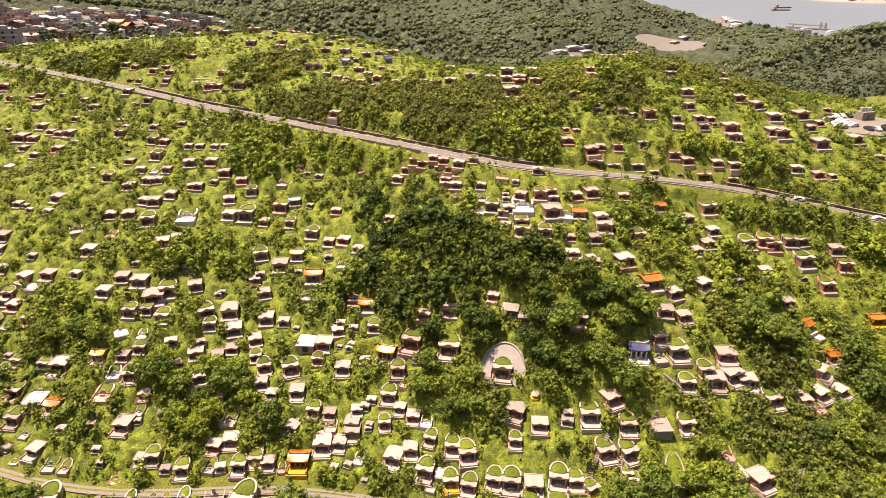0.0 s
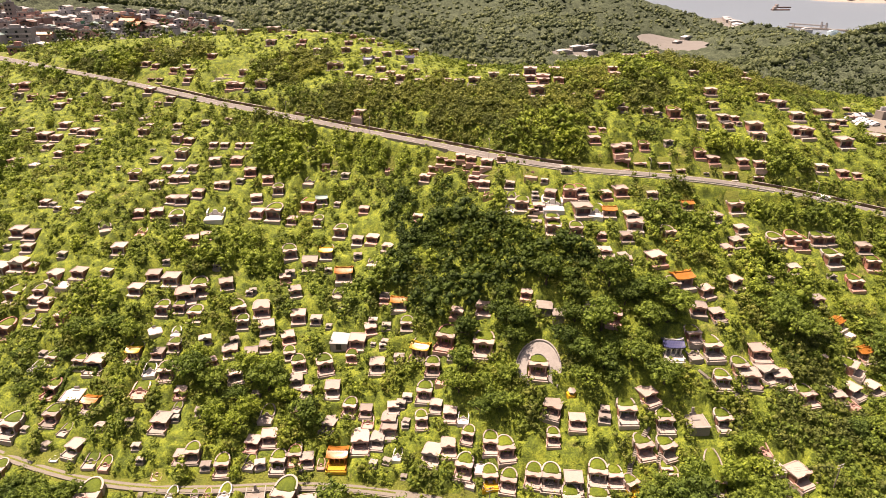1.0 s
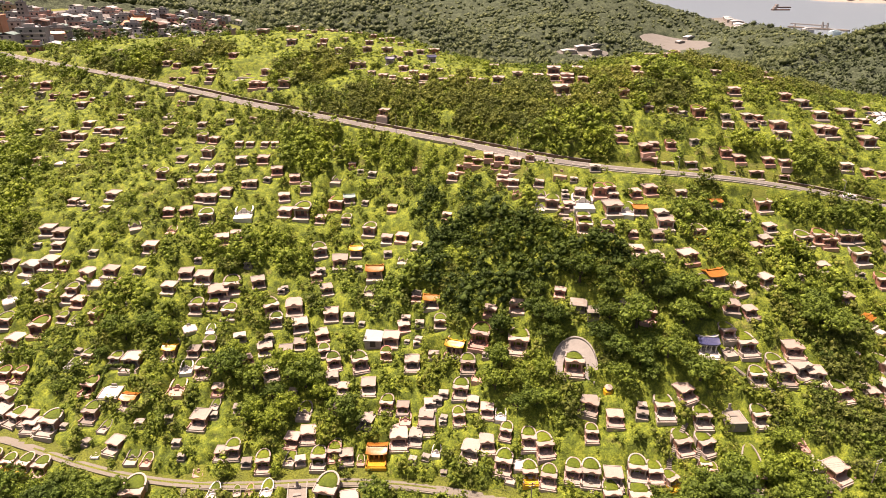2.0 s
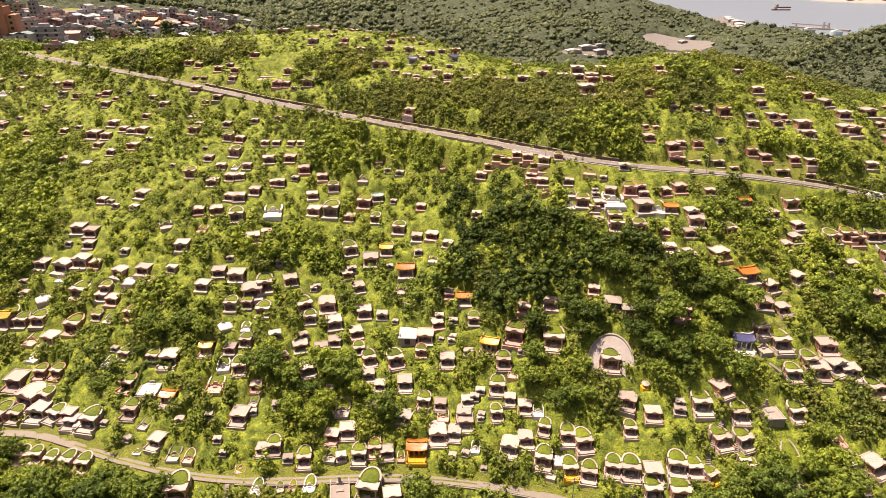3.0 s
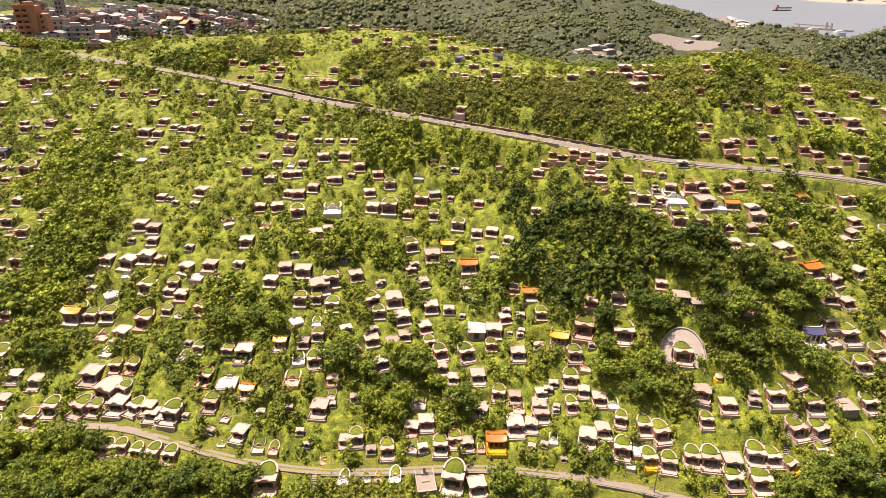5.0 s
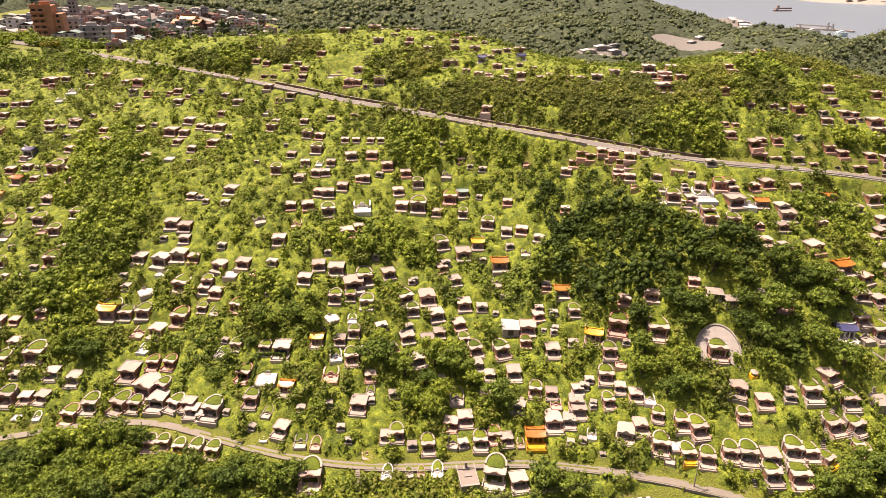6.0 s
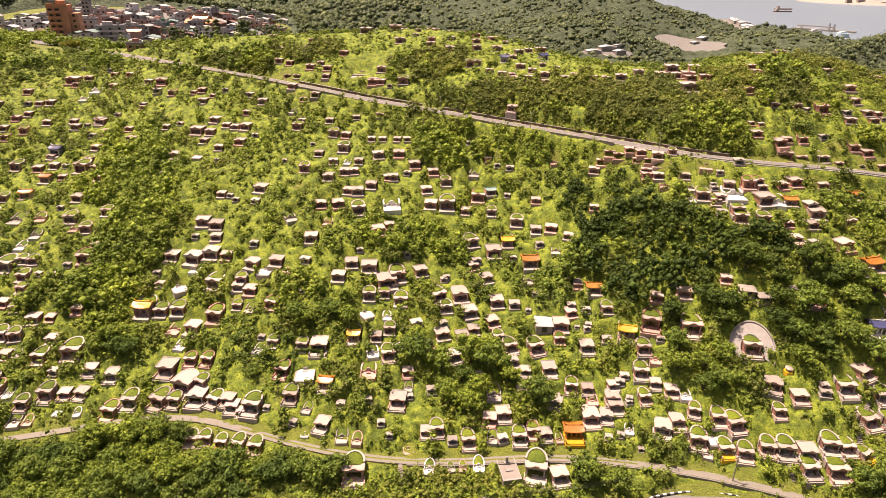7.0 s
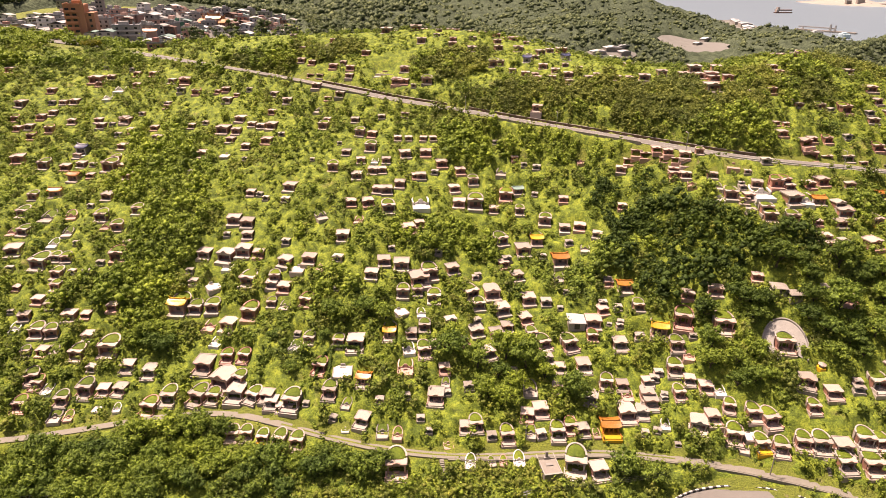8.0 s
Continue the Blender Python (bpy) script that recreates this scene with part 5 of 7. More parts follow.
for a, b in ((-135, -78), (-70, 30), (95, 150)):
    wall = tagged(new("wall_uphill", mesh_of("wall_uphill", *(lambda s: (s.v, s.f))(ribbon(ROAD_LINE, a, b, 4.1, 0.5, 0.95, 2.6)), CLAY)), "low brown stained retaining wall beside the road", "wall", kind="structure")
    part("coping", ribbon(ROAD_LINE, a, b, 4.1, 0.6, 1.03, 0.08), GREY, wall)
for a, b in ((-56, -6), (-200, -110)):
    barrier = tagged(new("wall_downhill", mesh_of("wall_downhill", *(lambda s: (s.v, s.f))(ribbon(ROAD_LINE, a, b, -3.7, 0.35, 0.7, 4.0)), GREY)), "grey concrete road parapet over the slope", "wall", kind="structure")
rail = thing("guard_rail", "galvanised steel guard rail along the road", "guard rail")
part("beam", ribbon(ROAD_LINE, 20, 150, -3.6, 0.08, 0.75, 0.3), STEEL, rail)
for a in range(20, 150, 4):
    gy0, gz0, c0 = along(ROAD_LINE, a)
    part("post", Shape().box(a - 0.06, a + 0.06, float(gy0) - 3.75, float(gy0) - 3.65, float(gz0) - 0.6, float(gz0) + 0.7), STEEL, rail)

# the bend of the lower road with its black and white kerb
bend = [(-9 + 15.5 / 0.8 * math.cos(radians(a)) * 0.8 * (1 + 0.25), 96.5 + 9.6 * math.sin(radians(a))) for a in range(0, 181, 6)]
inner = [(-9 + 13 * math.cos(radians(a)), 93.5 + 3.0 * math.sin(radians(a))) for a in range(0, 181, 6)]
n = len(bend)
s = Shape().add([(x, y, -18.72) for x, y in bend] + [(x, y, -18.72) for x, y in inner] + [(x, y, -19.6) for x, y in bend] + [(x, y, -19.6) for x, y in inner],
                [(i, i + 1, n + i + 1, n + i) for i in range(n - 1)] + [(2 * n + i, 2 * n + i + 1, i + 1, i) for i in range(n - 1)] + [(n + i, n + i + 1, 3 * n + i + 1, 3 * n + i) for i in range(n - 1)])
lower_road = tagged(new("lower_road", mesh_of("lower_road", s.v, s.f, ASPHALT)), "dark asphalt road bend with painted kerb", "road", kind="structure")
fine = [(-9 + 19.5 * math.cos(radians(a)), 96.5 + 9.8 * math.sin(radians(a))) for a in range(0, 181, 3)]
for i in range(len(fine) - 1):
    (x0, y0), (x1, y1) = fine[i], fine[i + 1]
    ox, oy = (x0 + 9) * 0.02, (y0 - 96.5) * 0.045
    v = [(x0, y0, -19.3), (x1, y1, -19.3), (x1 + ox, y1 + oy, -19.3), (x0 + ox, y0 + oy, -19.3)]
    s = Shape().add(v + [(x, y, -18.25) for x, y, z in v], [(3, 2, 1, 0), (4, 5, 6, 7), (0, 1, 5, 4), (1, 2, 6, 5), (2, 3, 7, 6), (3, 0, 4, 7)])
    part("kerb_stone", s, LINE if i % 2 else BLACK, lower_road, "white kerb stone" if i % 2 else "black kerb stone")


STEPS = []


def stairway(points, wide):
    """Concrete garden steps down the slope through the given places."""
    st = thing("stairway", "narrow weathered concrete steps between the graves", "stairs", "stairways")
    for (x0, y0), (x1, y1) in zip(points, points[1:]):
        count = max(3, int(math.hypot(x1 - x0, y1 - y0) / 0.42))
        a = math.atan2(x1 - x0, -(y1 - y0))
        for i in range(count):
            t = (i + 0.5) / count
            x, y = x0 + (x1 - x0) * t, y0 + (y1 - y0) * t
            z = float(ground(x, y)) + 0.35
            STEPS.append((x, y))
            c, q = math.cos(a), math.sin(a)
            v = [(x + u * wide / 2 * c - w * 0.26 * -q * -1, y + u * wide / 2 * q + w * 0.26 * c, z + h) for h in (-0.9, 0) for u, w in ((-1, -1), (1, -1), (1, 1), (-1, 1))]
            part("step", Shape().add(v, [(3, 2, 1, 0), (4, 5, 6, 7), (0, 1, 5, 4), (1, 2, 6, 5), (2, 3, 7, 6), (3, 0, 4, 7)]), LANE, st)
    return st


stairway([(41, 122.6), (38.3, 119.5), (35, 115), (33.8, 109.9)], 1.1)
stairway([(44, 119.2), (41.6, 115)], 1.0)
stairway([(-81.7, 113), (-80.8, 107)], 1.1)
stairway([(16.2, 115), (15.6, 107)], 0.9)
stairway([(65, 130.5), (65.4, 127), (62.7, 121)], 1.3)
stairway([(56.5, 134.8), (60.8, 131.4)], 1.0)


def street_lamp(x, y, high=8.0, turn=0):
    t = thing("street_lamp", "slim grey road lamp post with short arm", "street lamp", "lamp posts along the road")
    z = float(ground(x, y))
    part("pole", Shape().post(0, 0, -0.5, high, 0.11, 8, 0.07), STEEL, t)
    part("arm", Shape().box(-0.05, 0.05, -1.6, 0.05, high - 0.12, high), STEEL, t)
    part("lamp_head", Shape().box(-0.16, 0.16, -2.2, -1.4, high - 0.12, high + 0.06, 0.03), PALE, t, "pale lamp head")
    t.matrix_basis = pose(x, y, z, 0, 0, turn)


for lx, off, turn in ((-188, -3.9, 180), (-70, -3.9, 180), (-36, -3.9, 180), (6, -3.9, 180), (57, -3.9, 180), (112, -3.9, 180)):
    ly = float(along(ROAD_LINE, lx)[0])
    street_lamp(lx, ly + off, 6.5, turn)


def utility_pole(x, y, high):
    t = thing("utility_pole", "concrete utility pole with crossarms and insulators", "utility pole", "poles carrying cables")
    part("pole", Shape().post(0, 0, -0.5, high, 0.16, 8, 0.11), GREY, t)
    for h in (high - 0.4, high - 1.2):
        part("crossarm", Shape().box(-0.9, 0.9, -0.06, 0.06, h, h + 0.12), STEEL, t)
        for k in (-0.8, 0.0, 0.8):
            part("insulator", Shape().post(k, 0, h + 0.12, h + 0.35, 0.06, 6), WHITE, t)
    t.matrix_basis = pose(x, y, float(ground(x, y)), 0, 0, 20)
    return Vector((x, y, float(ground(x, y)) + high - 0.1))


ends = [utility_pole(1.2, 108.5, 8.0), utility_pole(80.5, 109.0, 8.5), utility_pole(-62, 99.0, 8.0)]
for a, b in ((ends[2], ends[0]), (ends[0], ends[1])):
    for off in (-0.6, 0.0, 0.6):
        cu = bpy.data.curves.new("cable", "CURVE")
        cu.dimensions, cu.bevel_depth, cu.bevel_resolution = "3D", 0.02, 0
        sp = cu.splines.new("POLY")
        sp.points.add(16)
        for i in range(17):
            p = a.lerp(b, i / 16)
            sp.points[i].co = (p.x + off * 0.3, p.y + off, p.z - 1.6 * (1 - (i / 8 - 1) ** 2), 1)
        cu.materials.append(BLACK)
        tagged(new("cable", cu), "thin dark overhead cable sagging between poles", "cable", "overhead cables")


trellis = thing("bamboo_trellis", "grey weathered bamboo trellis over the thicket", "trellis")
for i in range(9):
    part("cross_pole", Shape().box(-6, 6, -3.2 + 0.8 * i - 0.04, -3.2 + 0.8 * i + 0.04, 4.2, 4.28), STEEL, trellis)
for i in range(6):
    part("long_pole", Shape().box(-5.4 + 2.1 * i - 0.05, -5.4 + 2.1 * i + 0.05, -3.6, 3.6, 4.1, 4.2), STEEL, trellis)
    for y in (-3.4, 3.4):
        part("post", Shape().post(-5.4 + 2.1 * i, y, -4.0, 4.1, 0.07, 6), STEEL, trellis)
trellis.matrix_basis = pose(-180, 106.5, float(ground(-180, 106.5)), 0, 0, 8)

# ---- plants ----
ICO_V = np.array([(0, 0, 1)] + [(0.894 * math.cos(radians(72 * i)), 0.894 * math.sin(radians(72 * i)), 0.447) for i in range(5)]
                 + [(0.894 * math.cos(radians(36 + 72 * i)), 0.894 * math.sin(radians(36 + 72 * i)), -0.447) for i in range(5)] + [(0, 0, -1)])
ICO_F = np.array([(0, 1 + i, 1 + (i + 1) % 5) for i in range(5)] + [(1 + i, 6 + i, 1 + (i + 1) % 5) for i in range(5)]
                 + [(1 + (i + 1) % 5, 6 + i, 6 + (i + 1) % 5) for i in range(5)] + [(6 + i, 11, 6 + (i + 1) % 5) for i in range(5)])


OCT_V = np.array([(1, 0, 0), (0, 1, 0), (-1, 0, 0), (0, -1, 0), (0, 0, 1), (0, 0, -1)], float)
OCT_F = np.array([(0, 1, 4), (1, 2, 4), (2, 3, 4), (3, 0, 4), (1, 0, 5), (2, 1, 5), (3, 2, 5), (0, 3, 5)])


def clumps(centres, radii, leaves, leaf, seed, squash=0.8, core=0.74, simple=True):
    """Leaf clumps: round each centre an uneven kernel and many single leaves that stand off it. Returns corners, triangles and the count of the kernels' faces."""
    r = np.random.default_rng(seed)
    centres, radii = np.asarray(centres, float), np.asarray(radii, float)
    n, (kv, kt) = len(centres), ((OCT_V, OCT_F) if simple else (ICO_V, ICO_F))
    wob = r.uniform(0.6, 1.2, (n, len(kv), 1))
    kern = centres[:, None] + kv[None] * radii[:, None, None] * wob * np.array([1, 1, squash]) * core
    kf = (np.arange(n)[:, None, None] * len(kv) + kt[None]).reshape(-1, 3)
    d = r.normal(size=(n, leaves, 3))
    d[..., 2] = np.abs(d[..., 2]) * 1.1 - 0.35
    d /= np.linalg.norm(d, axis=-1, keepdims=True)
    at = centres[:, None] + d * radii[:, None, None] * r.uniform(0.7, 1.22, (n, leaves, 1)) * np.array([1, 1, squash])
    nor = d + r.normal(0, 0.32, d.shape)
    nor /= np.linalg.norm(nor, axis=-1, keepdims=True)
    a = np.cross(nor, r.normal(size=d.shape))
    a /= np.linalg.norm(a, axis=-1, keepdims=True) + 1e-9
    b = np.cross(nor, a)
    size = leaf * r.uniform(0.6, 1.5, (n, leaves, 1)) * np.clip(radii, 0.5, 1.6)[:, None, None] ** 0.5
    tri = np.stack([at - a * size, at + a * size * 0.8 + b * size * 0.55, at + a * size * 0.6 - b * size * 0.6 + nor * size * 0.2], 2).reshape(-1, 3)
    lf = n * len(kv) + np.arange(n * leaves * 3).reshape(-1, 3)
    return np.concatenate([kern.reshape(-1, 3), tri]), np.concatenate([kf, lf]), len(kf)


def crown_clumps(seed, radius, high, count):
    """Clump centres of one uneven crown, denser outside, with gaps."""
    r = np.random.default_rng(seed)
    lobes = [(r.uniform(-0.5, 0.5) * radius, r.uniform(-0.5, 0.5) * radius, high * r.uniform(0.5, 0.8), radius * r.uniform(0.5, 0.72)) for _ in range(5)]
    out = []
    for _ in range(count):
        x, y, z, rad = lobes[r.integers(5)]
        d = r.normal(size=3)
        d[2] = abs(d[2]) - 0.25
        d /= np.linalg.norm(d)
        k = r.uniform(0.72, 1.08)
        out.append((x + d[0] * rad * k, y + d[1] * rad * k, z + d[2] * rad * k * 0.75))
    return np.array(out), r.uniform(0.55, 1.15, count) * radius * 0.30


def limbs(seed, radius, high):
    """Tapered trunk and limbs."""
    r = np.random.default_rng(seed + 50)
    s = Shape()
    s.post(0, 0, -1.0, high * 0.45, 0.05 * high, 7, 0.03 * high)
    for i in range(6):
        a = i * 1.05 + r.uniform(-0.3, 0.3)
        foot, tip = high * r.uniform(0.25, 0.42), Vector((math.cos(a) * radius * 0.6, math.sin(a) * radius * 0.6, high * r.uniform(0.55, 0.75)))
        f = Vector((0, 0, foot))
        side = (tip - f).cross(Vector((0.3, 0.2, 1))).normalized()
        other = (tip - f).cross(side).normalized()
        v = []
        for p, w in ((f, 0.022 * high), (tip, 0.008 * high)):
            v += [p + side * w, p + other * w, p - side * w, p - other * w]
        s.add(v, [(0, 1, 5, 4), (1, 2, 6, 5), (2, 3, 7, 6), (3, 0, 4, 7)])
    return s


TREE_KINDS = []
for k in range(7):
    rad, high = (2.6, 4.6) if k < 3 else (3.3, 6.0) if k < 6 else (3.0, 5.4)
    c, cr = crown_clumps(100 + k, rad, high, 46)
    v, f, kernels = clumps(c, cr, 25, 0.25, 200 + k)
    TREE_KINDS.append((array_mesh("crown", v, f, GOLDEN if k == 6 else LEAVES, kernels), mesh_of("trunk", limbs(k, rad, high).v, limbs(k, rad, high).f, BARK), rad))


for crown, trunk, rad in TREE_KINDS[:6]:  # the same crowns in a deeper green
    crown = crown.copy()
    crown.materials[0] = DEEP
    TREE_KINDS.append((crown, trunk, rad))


def tree(x, y, kind, size, turn):
    crown, trunk, _ = TREE_KINDS[kind]
    label = "golden-leaved tree at the edge of the town" if kind == 6 else "broad dark green leafy tree among the graves"
    t = thing("tree", label, "tree", "trees on the hillside")
    for name, me in (("trunk", trunk), ("crown", crown)):
        ob = new(name, me)
        ob.parent = t
    t.matrix_basis = Matrix.LocRotScale((x, y, float(ground(x, y)) - 0.2), Euler((0, 0, turn)), (size, size, size * 0.95))


hedge([(-113.6, 137.5), (-113.2, 146.5), (-105.6, 145.6), (-104.9, 141)], 1.3, 1.1)
hedge([(-117.5, 137), (-115.5, 144.5), (-113.4, 146.3)], 1.2, 1.0)
hedge([(-90.5, 196.2), (-84, 194.6)], 1.4, 1.5)


# wooded patches: x, y and half widths
LANE_WOODS = [
    (10, 151, 16, 6), (29, 150, 10, 6), (-2, 150, 8, 5), (6, 160, 18, 6), (2, 136, 12, 9), (29, 139, 12, 8), (29, 132, 9, 5), (17, 143, 9, 4),
    (41, 133, 7, 5), (48, 149, 9, 5), (-138, 118, 16, 9), (-110, 113, 15, 5), (-27, 116, 8, 4), (-32, 111, 10, 4), (-10, 110, 8, 4), (45, 109, 5, 5),
    (63, 110, 6, 7), (41, 105, 12, 4)]
LOWER_WOODS = [
    (-113, 162, 7, 8), (-75, 144, 10, 5), (-64, 135, 9, 8), (-53, 142, 6, 7), (-86, 155, 8, 5), (-98, 157, 7, 5), (-46, 137, 5, 7), (85, 163, 8, 9),
    (99, 122, 7, 6), (86, 150, 5, 5), (82, 156, 6, 7), (115, 144, 6, 10), (-172, 163, 9, 11), (-174, 152, 10, 5), (-167, 117, 44, 10),
    (-122, 111, 8, 6), (-191, 138, 3, 4)]
CREST_WOODS = [
    (-312, 346, 24, 8), (-345, 365, 25, 10), (-335, 398, 30, 12), (-262, 376, 30, 10), (-370, 420, 20, 14), (-205, 372, 24, 10), (0, 173, 31, 13), (18, 165, 15, 12),
    (-14, 171, 16, 11), (-178, 198, 13, 22), (-176, 178, 7, 10), (-180, 218, 12, 20), (-195, 243, 14, 12), (-70, 231, 12, 11), (-44, 222, 13, 6), (-25, 222, 12, 6),
    (-77, 185, 15, 6), (-86, 188, 11, 5)]
UPPER_WOODS = [
    (-86, 276, 12, 9), (26, 210, 16, 10), (-165, 302, 32, 11), (66, 247, 9, 7), (52, 232, 7, 6), (93, 210, 16, 6), (102, 208, 12, 4), (32, 197, 7, 10),
    (100, 190, 11, 4), (50, 174, 5, 7), (65, 176, 7, 7), (-235, 315, 8, 6), (129, 182, 9, 6), (115, 190, 11, 4), (104, 208, 11, 5), (-197, 173, 11, 8),
    (-186, 179, 9, 13), (-175, 185, 11, 13), (-176, 197, 12, 15), (-284, 316, 26, 4), (-238, 325, 7, 10), (-195, 229, 13, 16)]
# the overgrown bank above the road
BANK = [(-57, 247, 24, 11), (-18, 238, 32, 10), (15, 223, 24, 11), (7, 233, 27, 11), (-74, 280, 18, 12), (-150, 303, 34, 10), (60, 240, 14, 16), (-30, 252, 26, 8), (108, 262, 30, 12), (40, 238, 16, 12), (92, 128, 14, 9), (84, 146, 9, 10), (112, 134, 10, 10)]
feet = np.array([(a, b, w) for a, b, w, _ in FOOTPRINTS])


def clear(x, y, ahead, aside):
    """Which places are free of tombs: nothing close by, and none just uphill that a plant there would hide."""
    x, y = np.atleast_1d(x), np.atleast_1d(y)
    free = np.ones(len(x), bool)
    ahead = max(ahead, 0) * (1 + 0.9 * smooth(165, 250, y)) + min(ahead, 0)
    for fx, fy, w in feet:
        dy = fy - y
        free &= ~((np.abs(fx - x) < w * 0.5 + aside) & (dy > -w * 0.8 - aside * 0.6) & (dy < w * 0.7 + ahead))
    return free


def off_roads(x, y, gap):
    free = np.ones(len(x), bool)
    for line, half in ((ROAD_LINE, 3.6), (LANE_LINE, 1.6)):
        ry, rz, c = along(line, x)
        d = (y - ry) * c
        free &= ~((d > -half - gap * 1.5) & (d < half + gap * 0.6) & (x > line[0, 0]) & (x < line[-1, 0]))
    return free & (np.hypot((x + 9) * 0.55, y - 96.5) > 11.5 + gap) & (np.hypot(x - 166, y - 246) > 20)


r = np.random.default_rng(11)
tries = []
for n, (px, py, rx, ry) in enumerate(LANE_WOODS + LOWER_WOODS + CREST_WOODS + UPPER_WOODS):
    k = int(rx * ry * 3.14 / 13 * 5) + 5
    close = n < len(LANE_WOODS) + len(LOWER_WOODS)
    a, q = r.uniform(0, 6.283, k), np.sqrt(r.uniform(0, 1, k)) * 1.08
    tries.append(np.stack([px + rx * q * np.cos(a), py + ry * q * np.sin(a), r.uniform(0.95, 1.75, k) if close else r.uniform(0.75, 1.45, k), np.full(k, 15.0 if close else 11.5)], 1))
k = 1500  # single trees
tries.append(np.stack([r.uniform(-300, 190, k), r.uniform(98, 262, k), r.uniform(0.45, 0.95, k), np.full(k, 30.0)], 1))
tries = np.concatenate(tries)
lone = tries[:, 3] > 20
ok = np.where(lone, clear(tries[:, 0], tries[:, 1], 5.0, 1.8), clear(tries[:, 0], tries[:, 1], 4.0, 1.2)) & off_roads(tries[:, 0], tries[:, 1], 3.0) & (tries[:, 1] > 93)
ok &= r.uniform(0, 1, len(tries)) > 0.9 * on_crest(tries[:, 0], tries[:, 1])
spots = np.empty((0, 3))
for x, y, size, gap in tries[ok]:
    if len(spots) < 1500 and (len(spots) == 0 or ((spots[:, 0] - x) ** 2 + (spots[:, 1] - y) ** 2).min() > gap * size):
        spots = np.vstack([spots, (x, y, size)])
spots = [tuple(p) for p in spots]
r = np.random.default_rng(41)
for px, py, rx, ry in ((-16, 190, 13, 15), (-29, 217, 15, 5), (-70, 229, 9, 6), (-46, 207, 7, 4), (-62, 184, 9, 4), (22, 188, 16, 7)):
    for _ in range(int(rx * ry * 0.24)):
        a, q = r.uniform(0, 6.283), math.sqrt(r.uniform(0, 1))
        x, y = px + rx * q * math.cos(a), py + ry * q * math.sin(a)
        if clear(np.array([x]), np.array([y]), 1.6, 1.6)[0] and off_roads(np.array([x]), np.array([y]), 3.0)[0]:
            spots.append((x, y, r.uniform(0.5, 0.85)))
spots.sort(key=lambda p: p[1])

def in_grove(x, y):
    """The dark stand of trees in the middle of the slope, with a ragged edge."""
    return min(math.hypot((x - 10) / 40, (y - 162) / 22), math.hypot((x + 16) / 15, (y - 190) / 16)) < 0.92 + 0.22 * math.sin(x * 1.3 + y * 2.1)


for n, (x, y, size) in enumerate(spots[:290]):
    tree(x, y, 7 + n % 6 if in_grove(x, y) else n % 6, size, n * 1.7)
for x, y, size in ((-262, 340, 1.3), (-268, 344, 1.0)):
    tree(x, y, 6, size, x)


def woods(name, label, rows, material, seed, count, leaves, leaf, rad, high, core=0.62, squash=0.8, lift=0.0):
    """The trees or bushes past those that stand singly, as one growth."""
    r = np.random.default_rng(seed)
    rows = np.repeat(np.asarray(rows), count, 0)
    d = r.normal(size=(len(rows), 3))
    d /= np.linalg.norm(d, axis=1, keepdims=True)
    x, y, size = rows.T
    spread = 0.58 if count > 1 else 0.0
    x, y = x + d[:, 0] * rad * size * spread, y + d[:, 1] * rad * size * spread
    cs = np.stack([x, y, ground(x, y) + lift + size * high * (0.55 + 0.4 * d[:, 2] * (count > 1))], 1)
    v, f, kernels = clumps(cs, rad * size * r.uniform(0.36, 0.60, len(rows)) * (1 if count > 1 else 2), leaves, leaf, seed, squash, core)
    return tagged(new(name, array_mesh(name, v, f, material, kernels)), label, "vegetation", kind="stuff")


def scatter(count, gap_ahead, gap_aside, gap_road, rough, seed, lowest=0.6, highest=1.3, bare=0.93, fade=1.15):
    """Places on the slope, thicker where the noise is high and away from tombs and roads."""
    r = np.random.default_rng(seed)
    out = []
    while sum(map(len, out)) < count:
        x, y = r.uniform(-330, 200, 8000), 92 + 250 * r.uniform(0, 1, 8000) ** fade
        wave = np.sin(x * 0.11 + 2.1 * np.sin(y * 0.07)) + np.sin(y * 0.13 + 1.7 * np.sin(x * 0.06 + 1)) + 0.6 * np.sin(x * 0.31 + y * 0.23)
        ok = clear(x, y, gap_ahead, gap_aside) & off_roads(x, y, gap_road) & (r.uniform(0, 1, 8000) < 0.55 + rough * wave) & (np.abs(x + 45) < 85 + 0.66 * y) & (r.uniform(0, 1, 8000) > bare * on_crest(x, y))
        out.append(np.stack([x, y, r.uniform(lowest, highest, 8000) * (1 - 0.25 * smooth(175, 200, y))], 1)[ok])
    return np.concatenate(out)[:count]


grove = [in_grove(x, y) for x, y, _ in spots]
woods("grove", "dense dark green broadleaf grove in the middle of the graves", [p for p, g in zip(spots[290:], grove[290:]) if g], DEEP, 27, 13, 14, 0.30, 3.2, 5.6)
woods("woodland", "dense green trees covering the upper slope", [p for p, g in zip(spots[290:], grove[290:]) if not g], LEAVES, 21, 13, 13, 0.30, 3.2, 5.2)
rows = []
r = np.random.default_rng(28)
for px, py, rx, ry in BANK:
    k = int(rx * ry * 3.14 / 3.4)
    a, q = r.uniform(0, 6.283, k), np.sqrt(r.uniform(0, 1, k)) * 1.08
    rows.append(np.stack([px + rx * q * np.cos(a), py + ry * q * np.sin(a), r.uniform(0.6, 1.35, k)], 1))
rows = np.concatenate(rows)
rows = rows[clear(rows[:, 0], rows[:, 1], 1.5, 0.8) & off_roads(rows[:, 0], rows[:, 1], 1.8) & (np.hypot(rows[:, 0] + 21, (rows[:, 1] - 232) * 1.6) > 7.5)]
